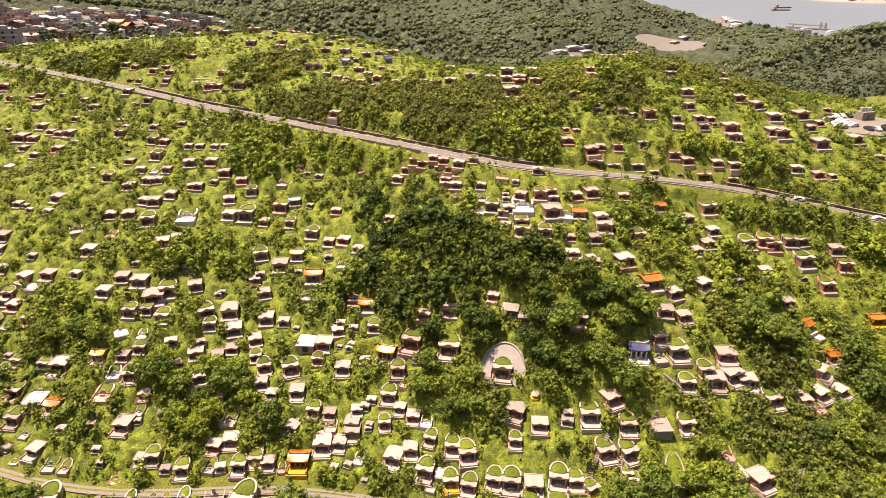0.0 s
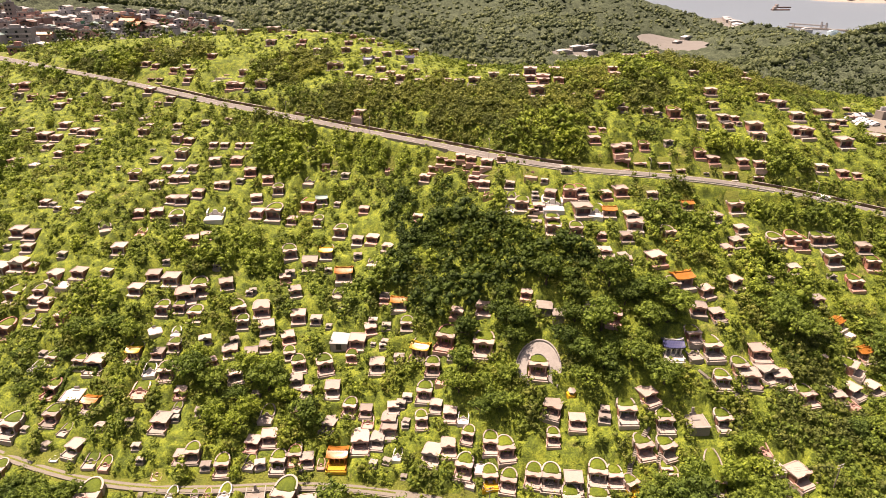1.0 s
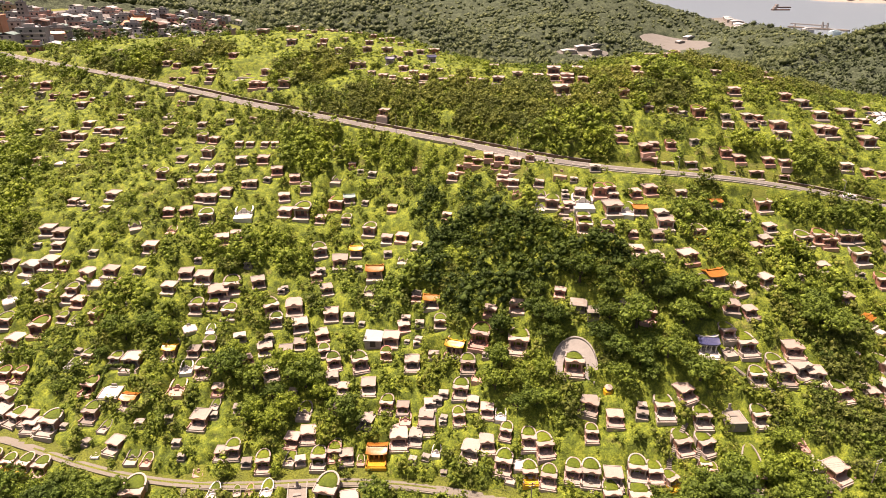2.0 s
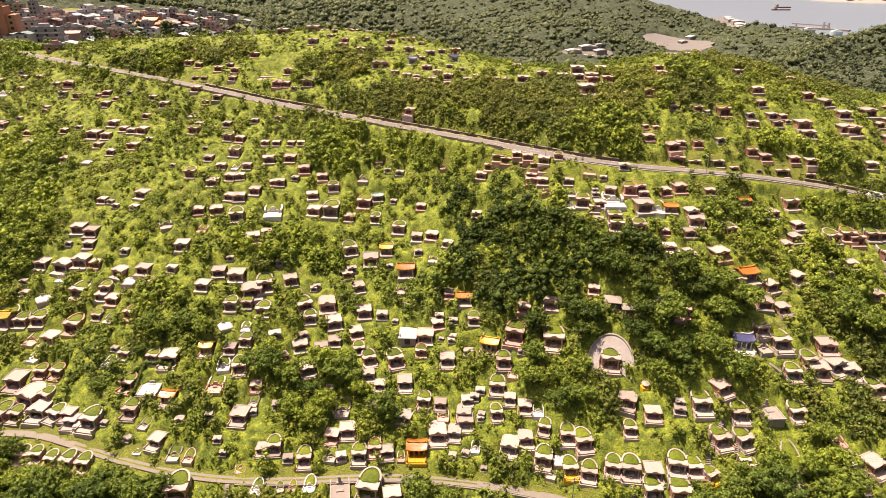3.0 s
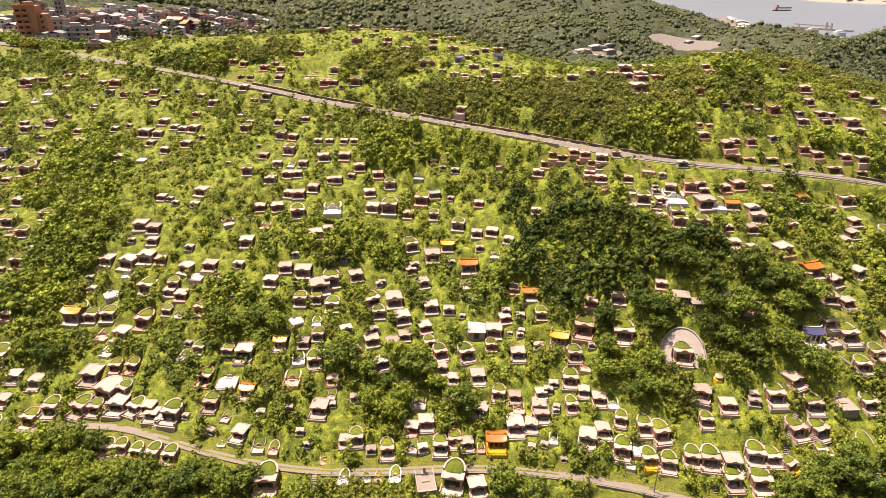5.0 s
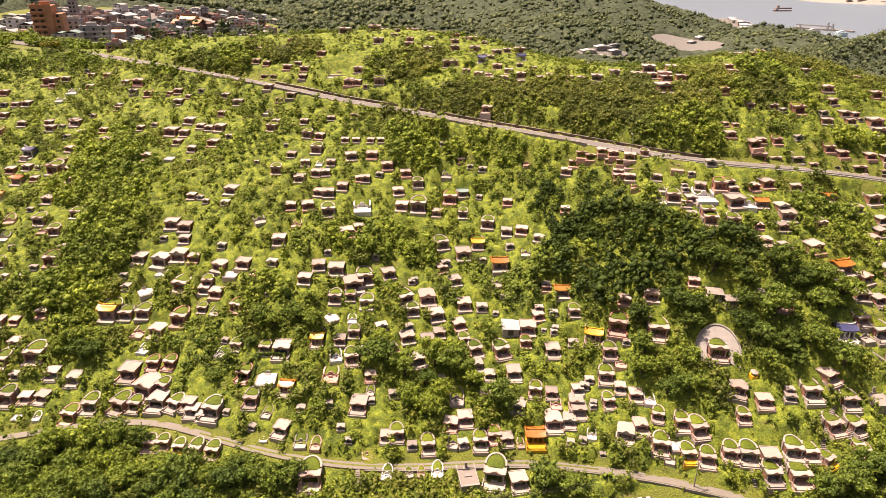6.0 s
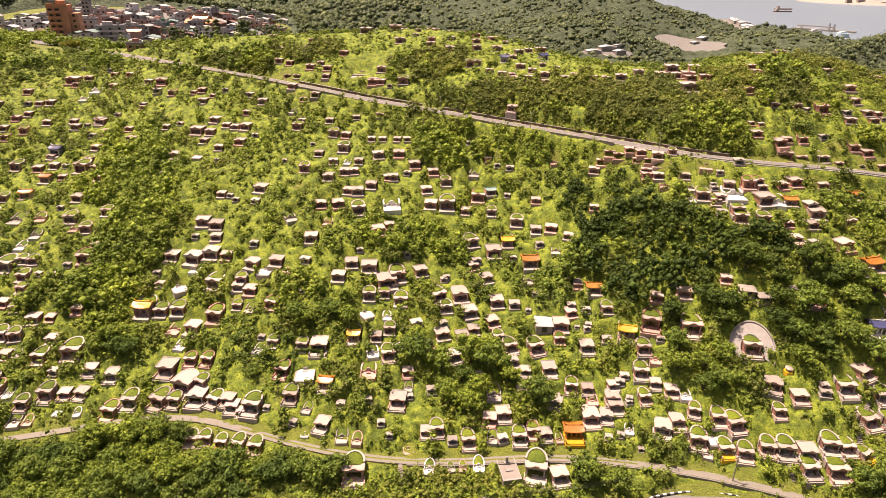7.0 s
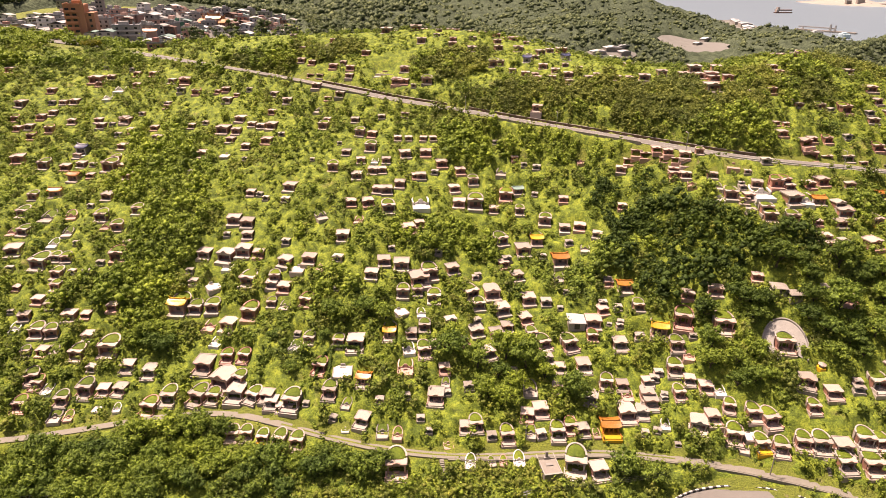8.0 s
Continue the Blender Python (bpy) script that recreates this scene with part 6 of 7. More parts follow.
woods("bank_shrubs", "tangled olive-green shrubs on the bank above the road", rows, BANKLEAF, 29, 5, 14, 0.28, 2.3, 2.7, lift=0.3)
woods("undergrowth", "leafy bushes and shrubs covering the slope between the graves", scatter(6600, 0.8, 0.4, 1.0, 0.20, 31, bare=0.5, fade=1.3), BUSH, 22, 3, 12, 0.33, 2.4, 2.1, squash=0.85, lift=0.6)
woods("weeds", "bright low weeds close round the graves", scatter(5000, 0.1, 0.1, 0.2, 0.03, 34, 0.5, 1.2, 0.0, 2.0), BLADES, 25, 1, 12, 0.24, 1.0, 0.8, squash=0.7, lift=0.45)
woods("shrubs", "broad green shrubs scattered over the slope", scatter(3600, 1.2, 0.7, 1.3, 0.3, 36), BANKLEAF, 26, 4, 11, 0.27, 2.4, 2.6, lift=0.7)
woods("thicket", "darker low shrubs on the slope", scatter(2100, 1.6, 0.7, 1.4, 0.3, 32, bare=0.7), LEAVES, 24, 5, 14, 0.27, 2.3, 2.8, lift=0.7)
woods("tall_grass", "bright green tall grass tufts on the slope", scatter(2500, -0.7, -0.4, 0.1, 0.05, 33, 0.6, 1.4, 0.0), BLADES, 23, 1, 10, 0.30, 0.6, 0.7, squash=0.7, lift=0.1)


def domes(x, y, cell, seed):
    """Height of rounded crowns or bushes that stand in a jittered net."""
    best = np.zeros(x.shape)
    i0, j0 = np.floor(x / cell), np.floor(y / cell)
    for di in (-1, 0, 1):
        for dj in (-1, 0, 1):
            i, j = i0 + di, j0 + dj
            h = np.sin(i * 127.1 + j * 311.7 + seed) * 43758.5453
            k = np.sin(i * 269.5 + j * 183.3 + seed) * 43758.5453
            a, b = h - np.floor(h), k - np.floor(k)
            cx, cy, r = (i + a) * cell, (j + b) * cell, cell * (0.55 + 0.35 * ((a + b) % 1))
            d = ((x - cx) ** 2 + (y - cy) ** 2) / r**2
            best = np.maximum(best, np.sqrt(np.clip(1 - d, 0, 1)) * r * 0.9)
    return best


# a closed growth of scrub over the whole graveyard, open only at the tombs, steps and roads
su, sv = np.meshgrid(np.arange(-0.82, 0.78, 0.0030), 116 * 1.0042 ** np.arange(0, 284))
sx, sy = su * (sv + 70) - 42, sv - 30
growth = 0.15 + 0.7 * domes(sx, sy, 1.9, 3.0) + 0.6 * domes(sx, sy, 3.6, 7.0) * smooth(-0.6, 1.2, np.sin(sx * 0.11 + 2.1 * np.sin(sy * 0.07)) + np.sin(sy * 0.13 + 1.7 * np.sin(sx * 0.06 + 1)))
room, dug = np.ones(sx.shape), np.zeros(sx.shape)
for fx, fy, w, kind in FOOTPRINTS:
    near = (np.abs(sx - fx) < w + 3) & (np.abs(sy - fy) < w + 4)
    size = w / 4.7
    reach = 0.7 * size if mounded(kind) else 0.0
    open_front = 1.3 + 1.2 * float(smooth(150, 250, fy))
    off = np.maximum(np.abs(sx[near] - fx) - w * 0.46, np.maximum((fy - 2.5 * size) - sy[near] - open_front, sy[near] - (fy + 2.4 * size + reach)))
    room[near] = np.minimum(room[near], smooth(0.0, 1.6, off))
    if kind != "ring":  # the tombs are cut into the slope
        inside = np.maximum(np.abs(sx[near] - fx) - w * 0.40, np.maximum((fy - 2.0 * size) - sy[near], sy[near] - (fy + 1.6 * size + reach)))
        dug[near] = np.maximum(dug[near], 1 - smooth(-0.35, 0.35, inside))
for px, py in STEPS:
    near = (np.abs(sx - px) < 2.5) & (np.abs(sy - py) < 2.5)
    room[near] = np.minimum(room[near], smooth(0.7, 1.5, np.hypot(sx[near] - px, sy[near] - py)))
for line, below, above in ((ROAD_LINE, 4.2, 4.5), (LANE_LINE, 1.5, 1.5)):
    ry, rz, c = along(line, sx)
    d = (sy - ry) * c
    room *= np.where((sx > line[0, 0]) & (sx < line[-1, 0]), smooth(0, 1.5, np.where(d > 0, d - above, -d - below)), 1)
room *= smooth(11.5, 13.5, np.hypot((sx + 9) * 0.55, sy - 96.5)) * smooth(19, 22, np.hypot(sx - 166, sy - 246)) * (1 - smooth(336, 348, sy)) * (1 - smooth(190, 205, sx))
growth = growth * (1 - 0.3 * smooth(215, 255, sy)) * (1 - 0.45 * on_crest(sx, sy))
growth += np.random.default_rng(6).uniform(-0.28, 0.28, sx.shape)
roadside = np.minimum(np.abs(sy - along(LANE_LINE, sx)[0]), np.abs(sy - along(ROAD_LINE, sx)[0]))
sz = ground(sx, sy) + growth * room - (0.15 + 0.4 * (1 - smooth(3, 6, roadside))) * (1 - room) - 1.9 * dug
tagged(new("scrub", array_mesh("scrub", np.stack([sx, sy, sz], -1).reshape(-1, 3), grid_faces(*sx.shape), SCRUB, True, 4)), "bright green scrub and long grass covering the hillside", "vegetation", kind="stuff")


# ---- the wooded valley, the coast and the sea ----
fan_u = np.arange(-0.88, 0.78, 0.006)
fan_y = 352 * 1.007 ** np.arange(0, 260)
fu, fy = np.meshgrid(fan_u, fan_y)
fx = fu * (fy + 30) - 40


def wooded(x, y):
    """1 where trees grow, 0 in the town, the clearing and near the shore."""
    town = smooth(0, 30, np.hypot((x + 290) / 1.1, (y - 500) / 1.6) - 85)
    yard = smooth(0, 10, np.hypot((x - 446) / 1.25, (y - 1305) / 1.75) - 50)
    sheds = smooth(0, 8, np.hypot((x - 200) / 1.6, (y - 1005) / 0.9) - 24)
    west = smooth(0, 20, np.hypot(x + 395, (y - 535) / 1.1) - 55)
    east = smooth(0, 20, np.hypot((x + 245) / 0.7, (y - 585) / 1.6) - 55)
    return town * yard * sheds * west * east


fz0 = ground(fx, fy)
away = smooth(600, 1000, fy)
tall = (1.2 * domes(fx, fy, 8.5, 1.0) + 0.7 * domes(fx, fy, 5.0, 5.0)) * (1 - away) + (1.2 * domes(fx, fy, 12.0, 2.0) + 0.35 * domes(fx, fy, 27.0, 4.0)) * away + 1.5 * np.sin(fx * 0.021 + fy * 0.017) + 1.2 * np.sin(fx * 0.043 - fy * 0.031) + 3.0
tall = tall * 0.62
tall = tall * np.where(fx < -100, 0.3 + 0.7 * smooth(430, 540, fy), 1.0)
grow = wooded(fx, fy) * smooth(352, 362, fy)
fz = fz0 + tall * grow - 3.0 * (1 - grow)
fz = np.where((fz0 < SEA + 1.5) & (fy > 1250), np.minimum(fz, fz0), fz)
canopy = new("far_woods", array_mesh("far_woods", np.stack([fx, fy, fz], -1).reshape(-1, 3), grid_faces(*fx.shape), HAZY_FOREST, True, 4))
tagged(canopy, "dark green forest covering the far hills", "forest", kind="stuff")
sea = Shape().add([(150, 1350, SEA), (4500, 1350, SEA), (4500, 4900, SEA), (150, 4900, SEA)], [(0, 1, 2, 3)])
tagged(new("water", mesh_of("water", sea.v, sea.f, WATER)), "pale grey calm sea bay under a hazy sky", "sea", kind="structure")

# far shore with its low blocks
sx, sy = np.meshgrid(np.linspace(1690, 3900, 60), np.linspace(0, 1, 8))
sz = SEA - 6 + (10 + 16 * np.abs(np.sin(sx * 0.006)) + 12 * np.sin(sx * 0.017) ** 2) * np.sin(sy * 3.1416) * smooth(1690, 1950, sx)
far_shore = new("far_shore", array_mesh("far_shore", np.stack([sx, 3020 - 0.12 * (sx - 1250) + 500 * sy + 60 * np.sin(sx * 0.008), sz], -1).reshape(-1, 3), grid_faces(*sx.shape), GREY, True, 4))
tagged(far_shore, "low far shore across the bay", "shore", kind="structure")
r = np.random.default_rng(9)
for i in range(16):
    x = 1850 + 45 * i + r.uniform(-15, 15)
    w, h = r.uniform(8, 20), r.uniform(8, 26)
    b = thing("harbour_building", "pale distant harbour building", "building", "buildings on the far shore")
    part("wall", Shape().box(-w, w, 0, 14, -8, h), PALE if i % 3 else GREY, b)
    part("roof", Shape().box(-w - 1, w + 1, -1, 15, h, h + 1), TIN, b)
    b.matrix_basis = pose(x, 3020 - 0.12 * (x - 1250) + 95 + 60 * math.sin(x * 0.008), SEA + 2, 0, 0, 0)


def patch(name, label, category, points, lift, mat):
    """A bare piece of ground laid over the land."""
    cx, cy = sum(p[0] for p in points) / len(points), sum(p[1] for p in points) / len(points)
    v = [(cx, cy, float(ground(cx, cy)) + lift)]
    for k in (0.33, 0.66, 1.0):
        v += [(cx + (x - cx) * k, cy + (y - cy) * k, float(ground(cx + (x - cx) * k, cy + (y - cy) * k)) + lift) for x, y in points]
    n = len(points)
    f = [(0, 1 + i, 1 + (i + 1) % n) for i in range(n)] + [(1 + k * n + i, 1 + (k + 1) * n + i, 1 + (k + 1) * n + (i + 1) % n, 1 + k * n + (i + 1) % n) for k in (0, 1) for i in range(n)]
    tagged(new(name, mesh_of(name, v, f, mat)), label, category, kind="structure")


patch("yard_ground", "bare sandy yard in the valley", "ground", [(446 + (66 + 9 * math.sin(a * 0.11)) * math.cos(radians(a)), 1305 + (92 + 7 * math.sin(a * 0.07)) * math.sin(radians(a))) for a in range(0, 360, 15)], 6.0, SAND)
patch("depot_ground", "pale paved depot yard in the valley", "ground", [(150, 1000), (177, 1018), (240, 1045), (255, 1030), (225, 990), (196, 968), (165, 965)], 5.0, SAND)
patch("town_ground", "grey paved streets between the town houses", "ground", [(-290 + 92 * math.cos(radians(a)), 500 + 125 * math.sin(radians(a))) for a in range(0, 360, 12)], 0.4, ASPHALT)
quay = Shape().box(0, 1, 0, 1, 0, 1)
quay.v = [(x, y, z) for z in (SEA - 3, SEA + 2.5) for x, y in ((680, 1600), (800, 1690), (856, 1890), (905, 2130), (830, 2090), (730, 1800))]
quay.f = [tuple(range(5, -1, -1)), tuple(range(6, 12))] + [(i, (i + 1) % 6, 6 + (i + 1) % 6, 6 + i) for i in range(6)]
tagged(new("quay", mesh_of("quay", quay.v, quay.f, SAND)), "pale concrete harbour quay on the coast", "quay", kind="structure")


def shed_block(x, y, z, w, d, h, turn, mat=None):
    t = thing("harbour_shed", "long pale-roofed industrial shed", "shed", "sheds in the valley")
    part("wall", Shape().box(-w / 2, w / 2, 0, d, -3, h), GREY, t)
    part("roof", Shape().panel([(-w / 2 - 0.5, h), (0, h + w * 0.08), (w / 2 + 0.5, h), (w / 2 + 0.5, h - 0.4), (-w / 2 - 0.5, h - 0.4)][::-1], -0.6, d + 0.6), mat or TIN, t)
    t.matrix_basis = pose(x, y, z, 0, 0, turn)


for x, y, w, d, h, turn in ((740, 1680, 30, 40, 8, -20), (765, 1740, 26, 60, 9, -20), (800, 1830, 30, 50, 10, -15), (820, 1920, 22, 70, 8, -15), (850, 2010, 22, 40, 7, -15), (785, 1770, 18, 30, 8, -20)):
    shed_block(x, y, SEA + 2.5, w, d, h, turn)
for x, y, w, d, h, turn in ((180, 1000, 22, 14, 5, 10), (205, 1012, 26, 14, 6, 10), (228, 1028, 20, 12, 5, 15), (195, 980, 24, 10, 5, 5), (222, 1002, 18, 12, 6, 20), (352, 1220, 16, 14, 5, 30), (505, 1372, 30, 12, 6, 35), (470, 1330, 18, 10, 5, 30), (146, 985, 20, 8, 4, 0), (60, 1160, 14, 10, 6, 0)):
    shed_block(x, y, float(ground(x, y)) + 5.0, w, d, h, turn)
for x, y, mat, word in ((900, 1655, TIN, "white"), (930, 1590, PALEBLUE, "pale blue")):
    t = thing("storage_tank", f"large domed {word} storage tank by the shore", "tank", "storage tanks")
    part("shell", Shape().post(0, 0, -12, 6, 14, 24), mat, t)
    part("dome", Shape().dome(14, 14, 0, 6, 0, 4.5, 0.1, 4, 24), mat, t, smooth=True)
    t.matrix_basis = pose(x, y, SEA + 3, 0, 0, 0)
pier = thing("coal_pier", "long grey loading pier with crane towers", "pier")
part("deck", Shape().box(-75, 75, -6, 6, 1, 4), GREY, pier)
for i in range(9):
    part("pile", Shape().post(-70 + 17.5 * i, 0, -8, 1, 1.6, 8), GREY, pier)
for cx, h in ((10, 20), (22, 18), (-60, 9)):
    part("crane_tower", Shape().box(cx - 2.5, cx + 2.5, -3, 3, 4, h, 1.0), STEEL, pier)
part("gangway", Shape().box(-75, 20, 8, 12, 8, 11), STEEL, pier)
pier.matrix_basis = pose(975, 1745, SEA, 0, 0, -50)
for x, y in ((1250, 2500), (1330, 2650)):
    t = thing("cargo_ship", "small reddish cargo ship lying in the bay", "ship", "ships in the bay")
    part("hull", Shape().box(-34, 34, -6, 6, -1, 4, -1.0), RUST, t)
    part("bridge", Shape().box(-30, -20, -5, 5, 4, 13), PALE, t)
    t.matrix_basis = pose(x, y, SEA, 0, 0, 8)

# nearer trees of the valley side, behind the crest
k = 6500
u, v = r.uniform(-0.85, 0.78, k), 352 * 2.2 ** r.uniform(0, 1, k)
x = u * (v + 30) - 40
keep = (wooded(x, v) > 0.9) 
rows = np.stack([x, v, r.uniform(0.8, 1.5, k)], 1)[keep]
rows = rows[np.argsort(rows[:, 1])][:1600]
woods("valley_woods", "dense trees on the valley side behind the crest", rows, HAZY_LEAF, 41, 4, 5, 0.4, 3.4, 7.0, lift=2.5)
k = 34000
y = 480 * 3.6 ** r.uniform(0, 1, k) ** 0.8
x = r.uniform(-0.8, 0.78, k) * (y + 30) - 40
rows = np.stack([x, y, r.uniform(0.6, 1.3, k) * (0.75 + 0.3 * smooth(500, 1000, y))], 1)[(wooded(x, y) > 0.9) & (ground(x, y) > SEA + 5)][:15000]
woods("ridge_woods", "dark broadleaf trees on the valley ridges above the bay", rows, HAZY_LEAF, 43, 1, 8, 1.1, 5.2, 8.0, core=0.86, lift=6.0)


# ---- the town behind the crest ----
PLASTER = plain("grey_plaster", (0.42, 0.405, 0.38), 0.85, (0.27, 0.265, 0.25), 0.3, 0.35, 0.4)
WASHED = plain("white_wash", (0.70, 0.69, 0.66), 0.8, (0.52, 0.515, 0.50), 0.3, 0.25, 0.3)
SHEET = plain("dull_roof_sheet", (0.20, 0.21, 0.215), 0.6, (0.125, 0.13, 0.135), 0.35, 0.4, 0.35)
COLOURS = {"grey": (PLASTER, SHEET), "red": (BRICK, SHEET), "tin": (PLASTER, TIN), "pink": (ROSE, PLASTER), "slab": (PLASTER, SHEET), "rust": (RUST, RUST), "white": (WASHED, PLASTER),
           "dark": (STONE, SHEET), "teal": (PLASTER, TEAL), "green": (ROOFGREEN, TIN)}
WORDS = {"grey": "grey concrete", "red": "red brick", "tin": "grey tin-roofed", "pink": "pinkish rendered", "slab": "low grey concrete", "rust": "rust-brown sheet-clad",
         "white": "white-washed", "dark": "dark stone-grey", "teal": "grey green-roofed", "green": "green-netted"}


def town_house(kind, x, y, wide, floors):
    """A plain town house: walls, roof, a row of windows for each storey, a balcony on some, a water tank."""
    wall, cover = COLOURS[kind]
    t = thing("town_house", f"{WORDS[kind]} town house of {floors} storey{'s' if floors > 1 else ''}", "house", "houses of the town")
    wide *= 0.8
    deep, high = min(wide * 1.0, 11.0), 2.9 * floors + 0.2
    w = wide / 2
    part("wall", Shape().box(-w, w, 0, deep, -6, high), wall, t)
    if kind in ("tin", "teal", "white", "rust"):
        part("roof", Shape().panel([(-w - 0.4, high), (0, high + wide * 0.14), (w + 0.4, high), (w + 0.4, high - 0.15), (0, high + wide * 0.14 - 0.15), (-w - 0.4, high - 0.15)][::-1], -0.5, deep + 0.4), cover, t)
    else:
        part("roof", Shape().box(-w - 0.2, w + 0.2, -0.2, deep + 0.2, high, high + 0.2).box(-w - 0.2, w + 0.2, -0.2, 0.1, high + 0.2, high + 0.8).box(-w - 0.2, -w + 0.1, 0.1, deep + 0.2, high + 0.2, high + 0.8).box(w - 0.1, w + 0.2, 0.1, deep + 0.2, high + 0.2, high + 0.8), cover, t)
        part("stair_head", Shape().box(-w * 0.6, w * 0.1, deep * 0.5, deep * 0.9, high + 0.2, high + 2.4), wall, t)
        part("water_tank", Shape().post(w * 0.5, deep * 0.6, high + 0.2, high + 1.9, 0.7, 8), STEEL, t)
    bays = max(2, min(3, int(wide / 3.4)))
    for k in range(floors):
        for i in range(bays):
            c = -w + wide * (i + 0.5) / bays
            part("window", Shape().box(c - 0.75, c + 0.75, -0.05, 0.12, 2.9 * k + 1.0, 2.9 * k + 2.4), GLASS, t)
        if k and kind in ("pink", "white", "grey"):
            part("balcony", Shape().box(-w, w, -1.1, -0.003, 2.9 * k - 0.1, 2.9 * k + 0.1).box(-w, w, -1.1, -0.98, 2.9 * k + 0.1, 2.9 * k + 0.9), wall, t)
    t.matrix_basis = pose(x, y, float(ground(x, y)), 0, 0, (x * 7 + y * 3) % 30 - 12)


OLD_TOWN = [
    ("grey", -280, 423, 20.6, 3), ("red", -229, 338, 9.5, 1), ("tin", -260, 431, 11.3, 1), ("pink", -252, 453, 8.7, 3), ("rust", -244, 458, 10.4, 2),
    ("tin", -241, 564, 10.7, 1), ("red", -248, 574, 12.8, 2), ("pink", -230, 581, 14, 2), ("white", -234, 668, 8.6, 2), ("grey", -245, 647, 15.5, 2),
    ("red", -222, 617, 10.6, 2), ("white", -224, 667, 13.8, 1), ("grey", -209, 659, 15.9, 1), ("white", -352, 459, 11.8, 3), ("pink", -571, 827, 18, 2),
    ("pink", -535, 804, 16.2, 2), ("grey", -351, 524, 15.1, 2), ("dark", -335, 507, 6.5, 5), ("pink", -320, 498, 10.2, 3), ("tin", -321, 531, 12.6, 1),
    ("rust", -299, 467, 10.4, 2), ("teal", -291, 473, 9.8, 1), ("tin", -297, 503, 9.5, 2), ("green", -270, 483, 7.9, 2)]
UPPER_TOWN = [
    ("grey", -270, 504, 10.4, 2), ("grey", -307, 552, 14.1, 2), ("white", -327, 439, 6.8, 2), ("grey", -380, 477, 16.3, 1), ("slab", -610, 844, 35.5, 1),
    ("grey", -351, 497, 11, 3), ("tin", -292, 441, 15.3, 1), ("grey", -276, 445, 10.8, 2), ("rust", -265, 455, 8.7, 2), ("grey", -257, 482, 10, 2),
    ("dark", -239, 518, 13.4, 1), ("grey", -231, 540, 12.2, 2), ("white", -333, 577, 9.8, 2), ("pink", -312, 465, 8.8, 2), ("grey", -272, 612, 10.4, 2),
    ("tin", -274, 660, 13.4, 1), ("grey", -261, 650, 10, 2), ("white", -250, 698, 10.7, 1), ("grey", -290, 525, 9.9, 2), ("grey", -344, 467, 8, 2),
    ("grey", -376, 450, 10.1, 2), ("tin", -538, 765, 19.3, 1), ("red", -253, 438, 7.6, 1), ("white", -226, 841, 15.6, 2), ("pink", -211, 860, 13.1, 3)]
for row in OLD_TOWN + UPPER_TOWN:
    town_house(*row)

r = np.random.default_rng(17)
taken = [(-311, 432), (-257, 526), (-273, 442)]
for _ in range(1500):  # more houses in between
    x, y = r.uniform(-455, -195), r.uniform(410, 715)
    if len(taken) < 122 and all(math.hypot(x - a, y - b) > 9.5 for a, b in taken) and (math.hypot((x + 290) / 88, (y - 500) / 118) < 1 or math.hypot(x + 395, y - 535) < 58 or math.hypot((x + 245) / 34, (y - 585) / 80) < 1):
        taken.append((x, y))
        town_house(str(r.choice(["grey", "pink", "tin", "dark", "white", "white", "red", "tin", "rust", "teal", "white", "pink"])), round(x), round(y), round(r.uniform(9, 15), 1), int(r.choice([1, 1, 1, 2, 2])))


def apartment_block(x, y):
    """The tall terracotta block with its tiers of balconies."""
    t = thing("apartment_block", "tall terracotta-tiled apartment block with tiered balconies", "apartment building")
    part("wall", Shape().box(-8.5, 3.5, 0, 13, -6, 18.5).box(3.5, 8.5, 1.5, 13, -6, 13.5), TERRACOTTA, t)
    part("roof", Shape().box(-8.7, 3.7, -0.2, 13.2, 18.5, 18.8).box(-8.7, 3.7, -0.2, 0.1, 18.8, 19.6).box(-8.7, -8.4, 0.1, 13.2, 18.8, 19.6).box(-4, 1, 5, 10, 18.8, 21.2), TERRACOTTA, t)
    part("lower_roof", Shape().box(3.4, 8.7, 1.3, 13.2, 13.5, 13.8), TERRACOTTA, t)
    for k in range(5):
        z = 3.4 * k + 1.0
        part("balcony", Shape().box(-8.4, -0.5, -1.5, -0.003, z - 0.2, z).box(-8.4, -0.5, -1.5, -1.36, z, z + 1.0), TERRACOTTA, t)
        for c in (-6.6, -2.6):
            part("window", Shape().box(c - 1.2, c + 1.2, -0.05, 0.12, z + 0.3, z + 2.3), GLASS, t)
        if k < 4:
            part("window", Shape().box(5.2, 6.8, 1.45, 1.62, z + 0.5, z + 2.1), GLASS, t)
    t.matrix_basis = pose(x, y, float(ground(x, y)), 0, 0, 14)


apartment_block(-311, 428)


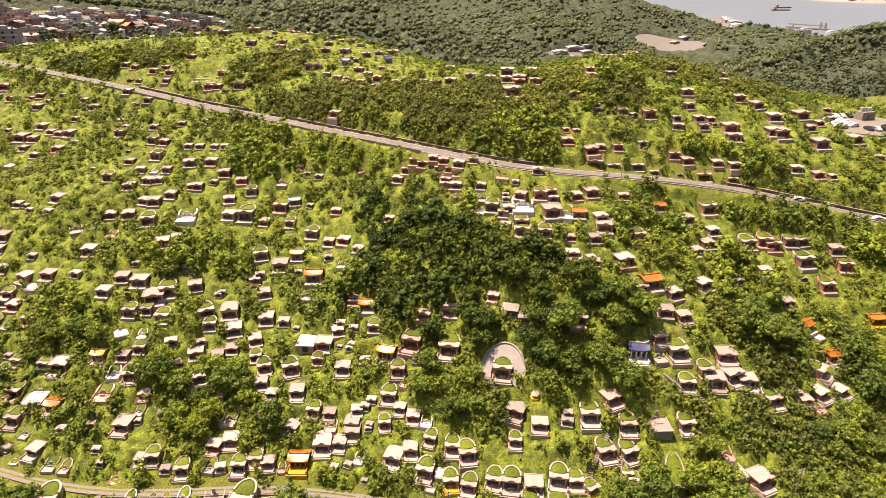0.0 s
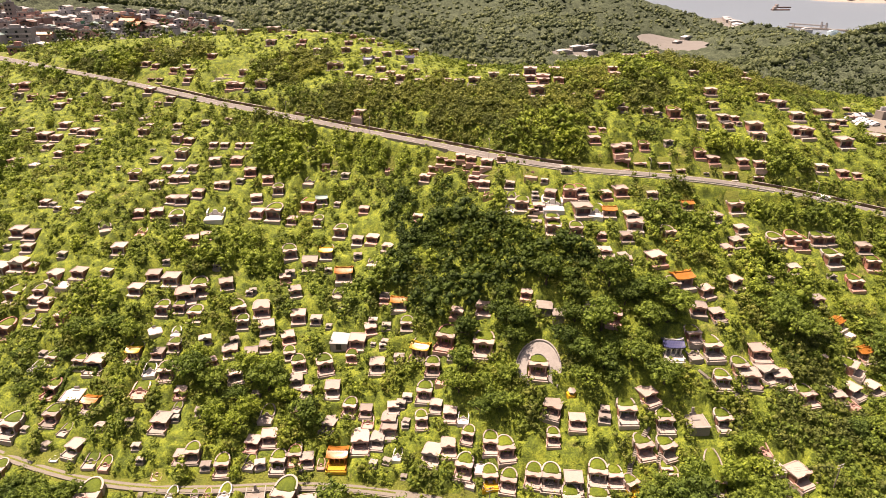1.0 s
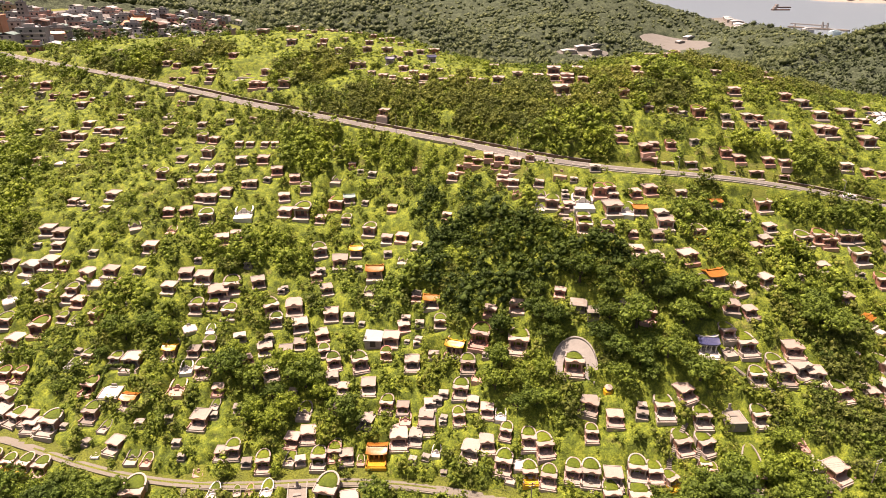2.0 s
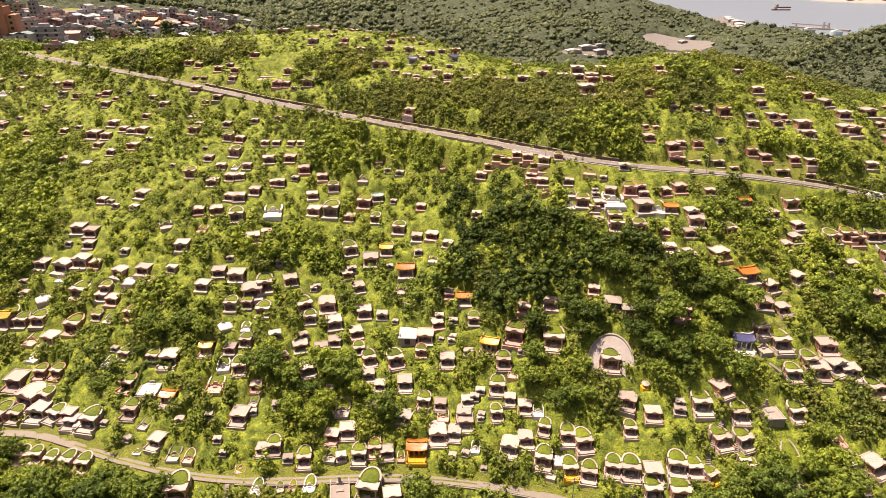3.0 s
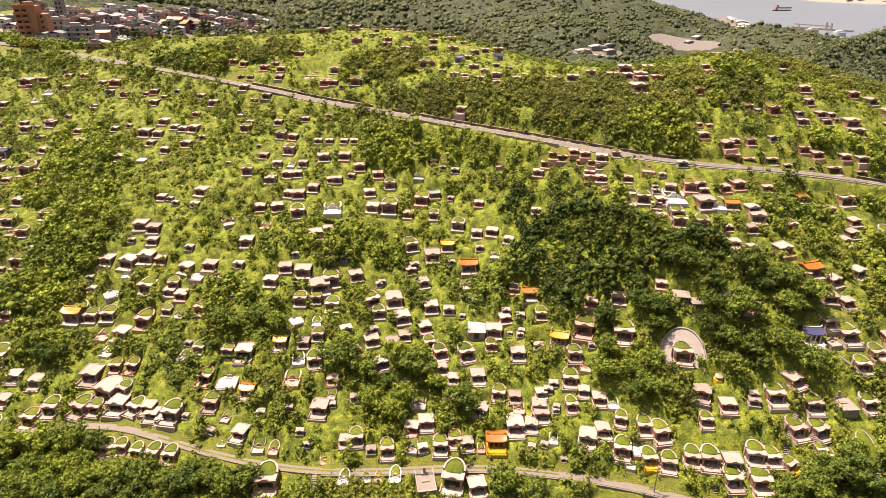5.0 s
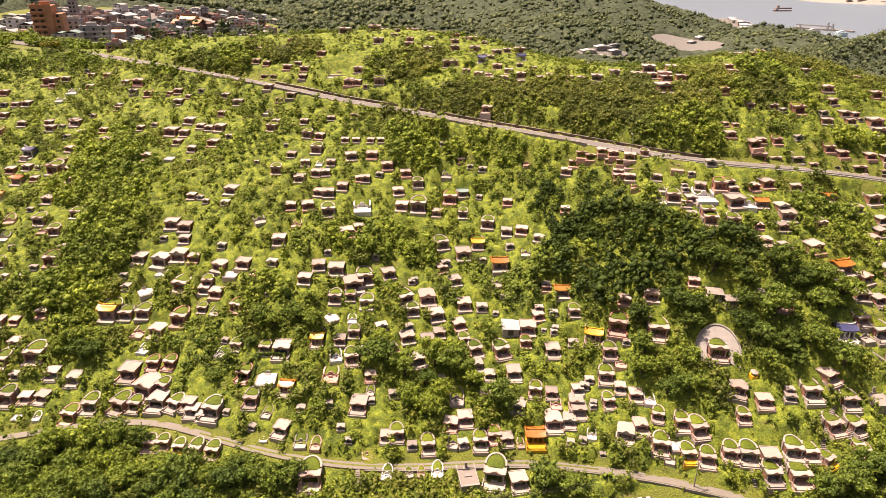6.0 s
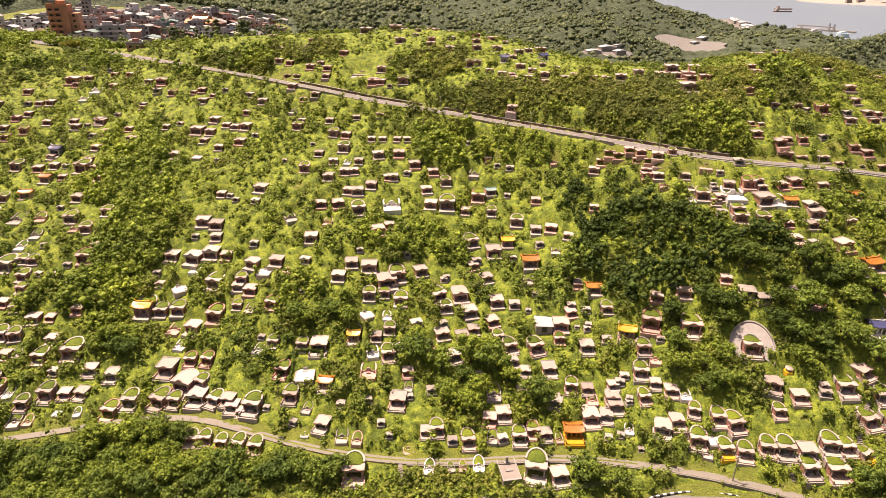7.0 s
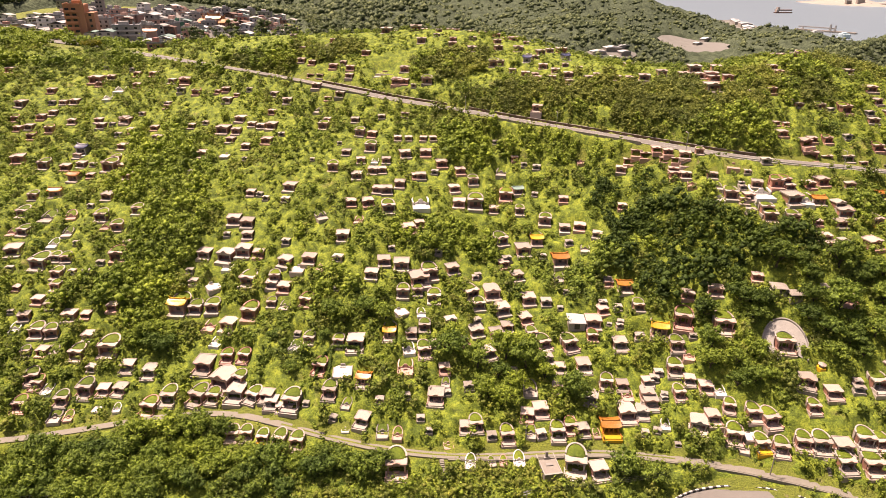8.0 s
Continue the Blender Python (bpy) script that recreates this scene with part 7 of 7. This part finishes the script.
def temple(x, y):
    """The town temple: two tiers of swept orange roofs with ornate ridges."""
    t = thing("temple", "ornate town temple with swept orange tile roofs", "temple")
    part("hall", Shape().box(-11, 11, 0, 12, -6, 5.0), BRICK, t)
    for i in range(8):
        part("column", Shape().post(-10 + i * 20 / 7, -1.2, -3, 5.0, 0.4, 8), BRICK, t)
    for s0, w, y0, y1, z, h in ((1, 12, -2.5, 13, 5.0, 3.0), (2, 6.5, 2, 10, 7.6, 2.6)):
        part("tile_roof", tiled_roof(Shape(), w, y0, y1, z, h, 18), OCHRE, t, "orange glazed roof tiles")
        s = Shape().box(-w * 0.8, w * 0.8, (y0 + y1) / 2 - 0.4, (y0 + y1) / 2 + 0.4, z + h, z + h + 0.9)
        for k in (-1, 1):
            s.panel([(k * w * 0.75, z + h), (k * w * 0.8, z + h + 2.6), (k * w * 0.62, z + h + 1.4), (k * w * 0.5, z + h + 0.9), (k * w * 0.5, z + h)], (y0 + y1) / 2 - 0.3, (y0 + y1) / 2 + 0.3)
        part("roof_ridge", s, OCHRE, t, "ornate upturned ridge")
    part("upper_hall", Shape().box(-6, 6, 3, 9, 5, 7.6), BRICK, t)
    t.matrix_basis = pose(x, y, float(ground(x, y)) - 0.5, 0, 0, -8)


temple(-257, 522)


def gateway(x, y):
    t = thing("temple_gate", "small temple gate with sweeping orange ridges", "gate")
    part("body", Shape().box(-4.5, 4.5, 0, 3, -5, 4), ROSE, t)
    part("tile_roof", tiled_roof(Shape(), 5.2, -1.2, 4.2, 4.0, 1.6, 10), OCHRE, t, "orange glazed roof tiles")
    part("roof_ridge", ridge(Shape(), 4.6, 1.5, 5.4), OCHRE, t)
    t.matrix_basis = pose(x, y, float(ground(x, y)), 0, 0, 10)


gateway(-273, 440)


# ---- the car park ----
lot = Shape()
rim = [(166 + 18 * math.cos(radians(a)) * (1.0 if a % 40 else 0.96), 246 + 18 * math.sin(radians(a))) for a in range(0, 360, 10)]
lot.add([(x, y, 42.75) for x, y in rim] + [(x, y, 41.5) for x, y in rim], [tuple(range(36))] + [(i, (i + 1) % 36, 36 + (i + 1) % 36, 36 + i) for i in range(36)])
tagged(new("car_park", mesh_of("car_park", lot.v, lot.f, LANE)), "pale concrete car park above the graves", "car park", kind="structure")
PAINTS = [plain(n, c, 0.25, c, 1, 0.1) for n, c in (("white_car_paint", (0.75, 0.75, 0.74)), ("dark_car_paint", (0.03, 0.032, 0.036)), ("silver_car_paint", (0.45, 0.46, 0.47)))]


def car(x, y, z, turn, paint, word):
    t = thing("parked_car", f"{word} car parked on the concrete", "car", "parked cars")
    part("body", Shape().panel([(-2.1, 0.3), (-2.15, 0.7), (-2.0, 0.9), (-1.2, 0.98), (-0.55, 1.42), (0.9, 1.45), (1.6, 1.0), (2.1, 0.9), (2.15, 0.35)][::-1], -0.85, 0.85), paint, t)
    part("windows", Shape().panel([(-1.02, 0.99), (-0.5, 1.36), (0.85, 1.39), (1.4, 1.01)][::-1], -0.856, 0.856), GLASS, t)
    for wx in (-1.35, 1.35):
        for wy in (-0.87, 0.67):
            s = Shape().post(0, 0, 0, 0.2, 0.32, 10)
            s.v = [(wx + a, wy + c, 0.32 + b) for a, b, c in s.v]
            part("wheel", s, BLACK, t)
    t.matrix_basis = pose(x, y, z, 0, 0, turn)


r = np.random.default_rng(5)
for x, y, turn in [(161.5 + 2.6 * i, 237.5 - 0.5 * i, 98) for i in range(3)] + [(159, 243 + 2.9 * i, 15) for i in range(4)] + [(153, 240 + 3 * i, 20) for i in range(5)] + [(170 + 2.6 * i, 240 - 1.2 * i, 100) for i in range(5)] + [(158 + 3 * i, 259 + 0.4 * i, 95) for i in range(4)]:
    k = int(r.choice([0, 0, 0, 1, 2]))
    car(x, y, 42.76, turn + r.normal(0, 3), PAINTS[k], ("white", "dark", "silver")[k])
for x, side, turn, k in ((117.5, 1.6, 172, 0), (141, -1.5, 170, 2)):
    cy, cz, _ = along(ROAD_LINE, x)
    car(x, float(cy) + side, float(cz) + 0.05, turn, PAINTS[k], ("white", "dark", "silver")[k])
hut = thing("car_park_hut", "small grey concrete hut with roof tanks", "hut")
part("wall", Shape().box(-3, 3, -2, 2, -1, 3.2), GREY, hut)
part("doorway", Shape().box(-0.6, 0.4, -2.03, -1.97, 0, 2.1), GLASS, hut, "dark doorway")
for i in range(3):
    part("water_tank", Shape().post(-1.8 + 1.7 * i, 0.3, 3.2, 4.7, 0.7, 8), TIN, hut, "pale round water tank")
hut.matrix_basis = pose(171, 256, 42.75, 0, 0, 12)
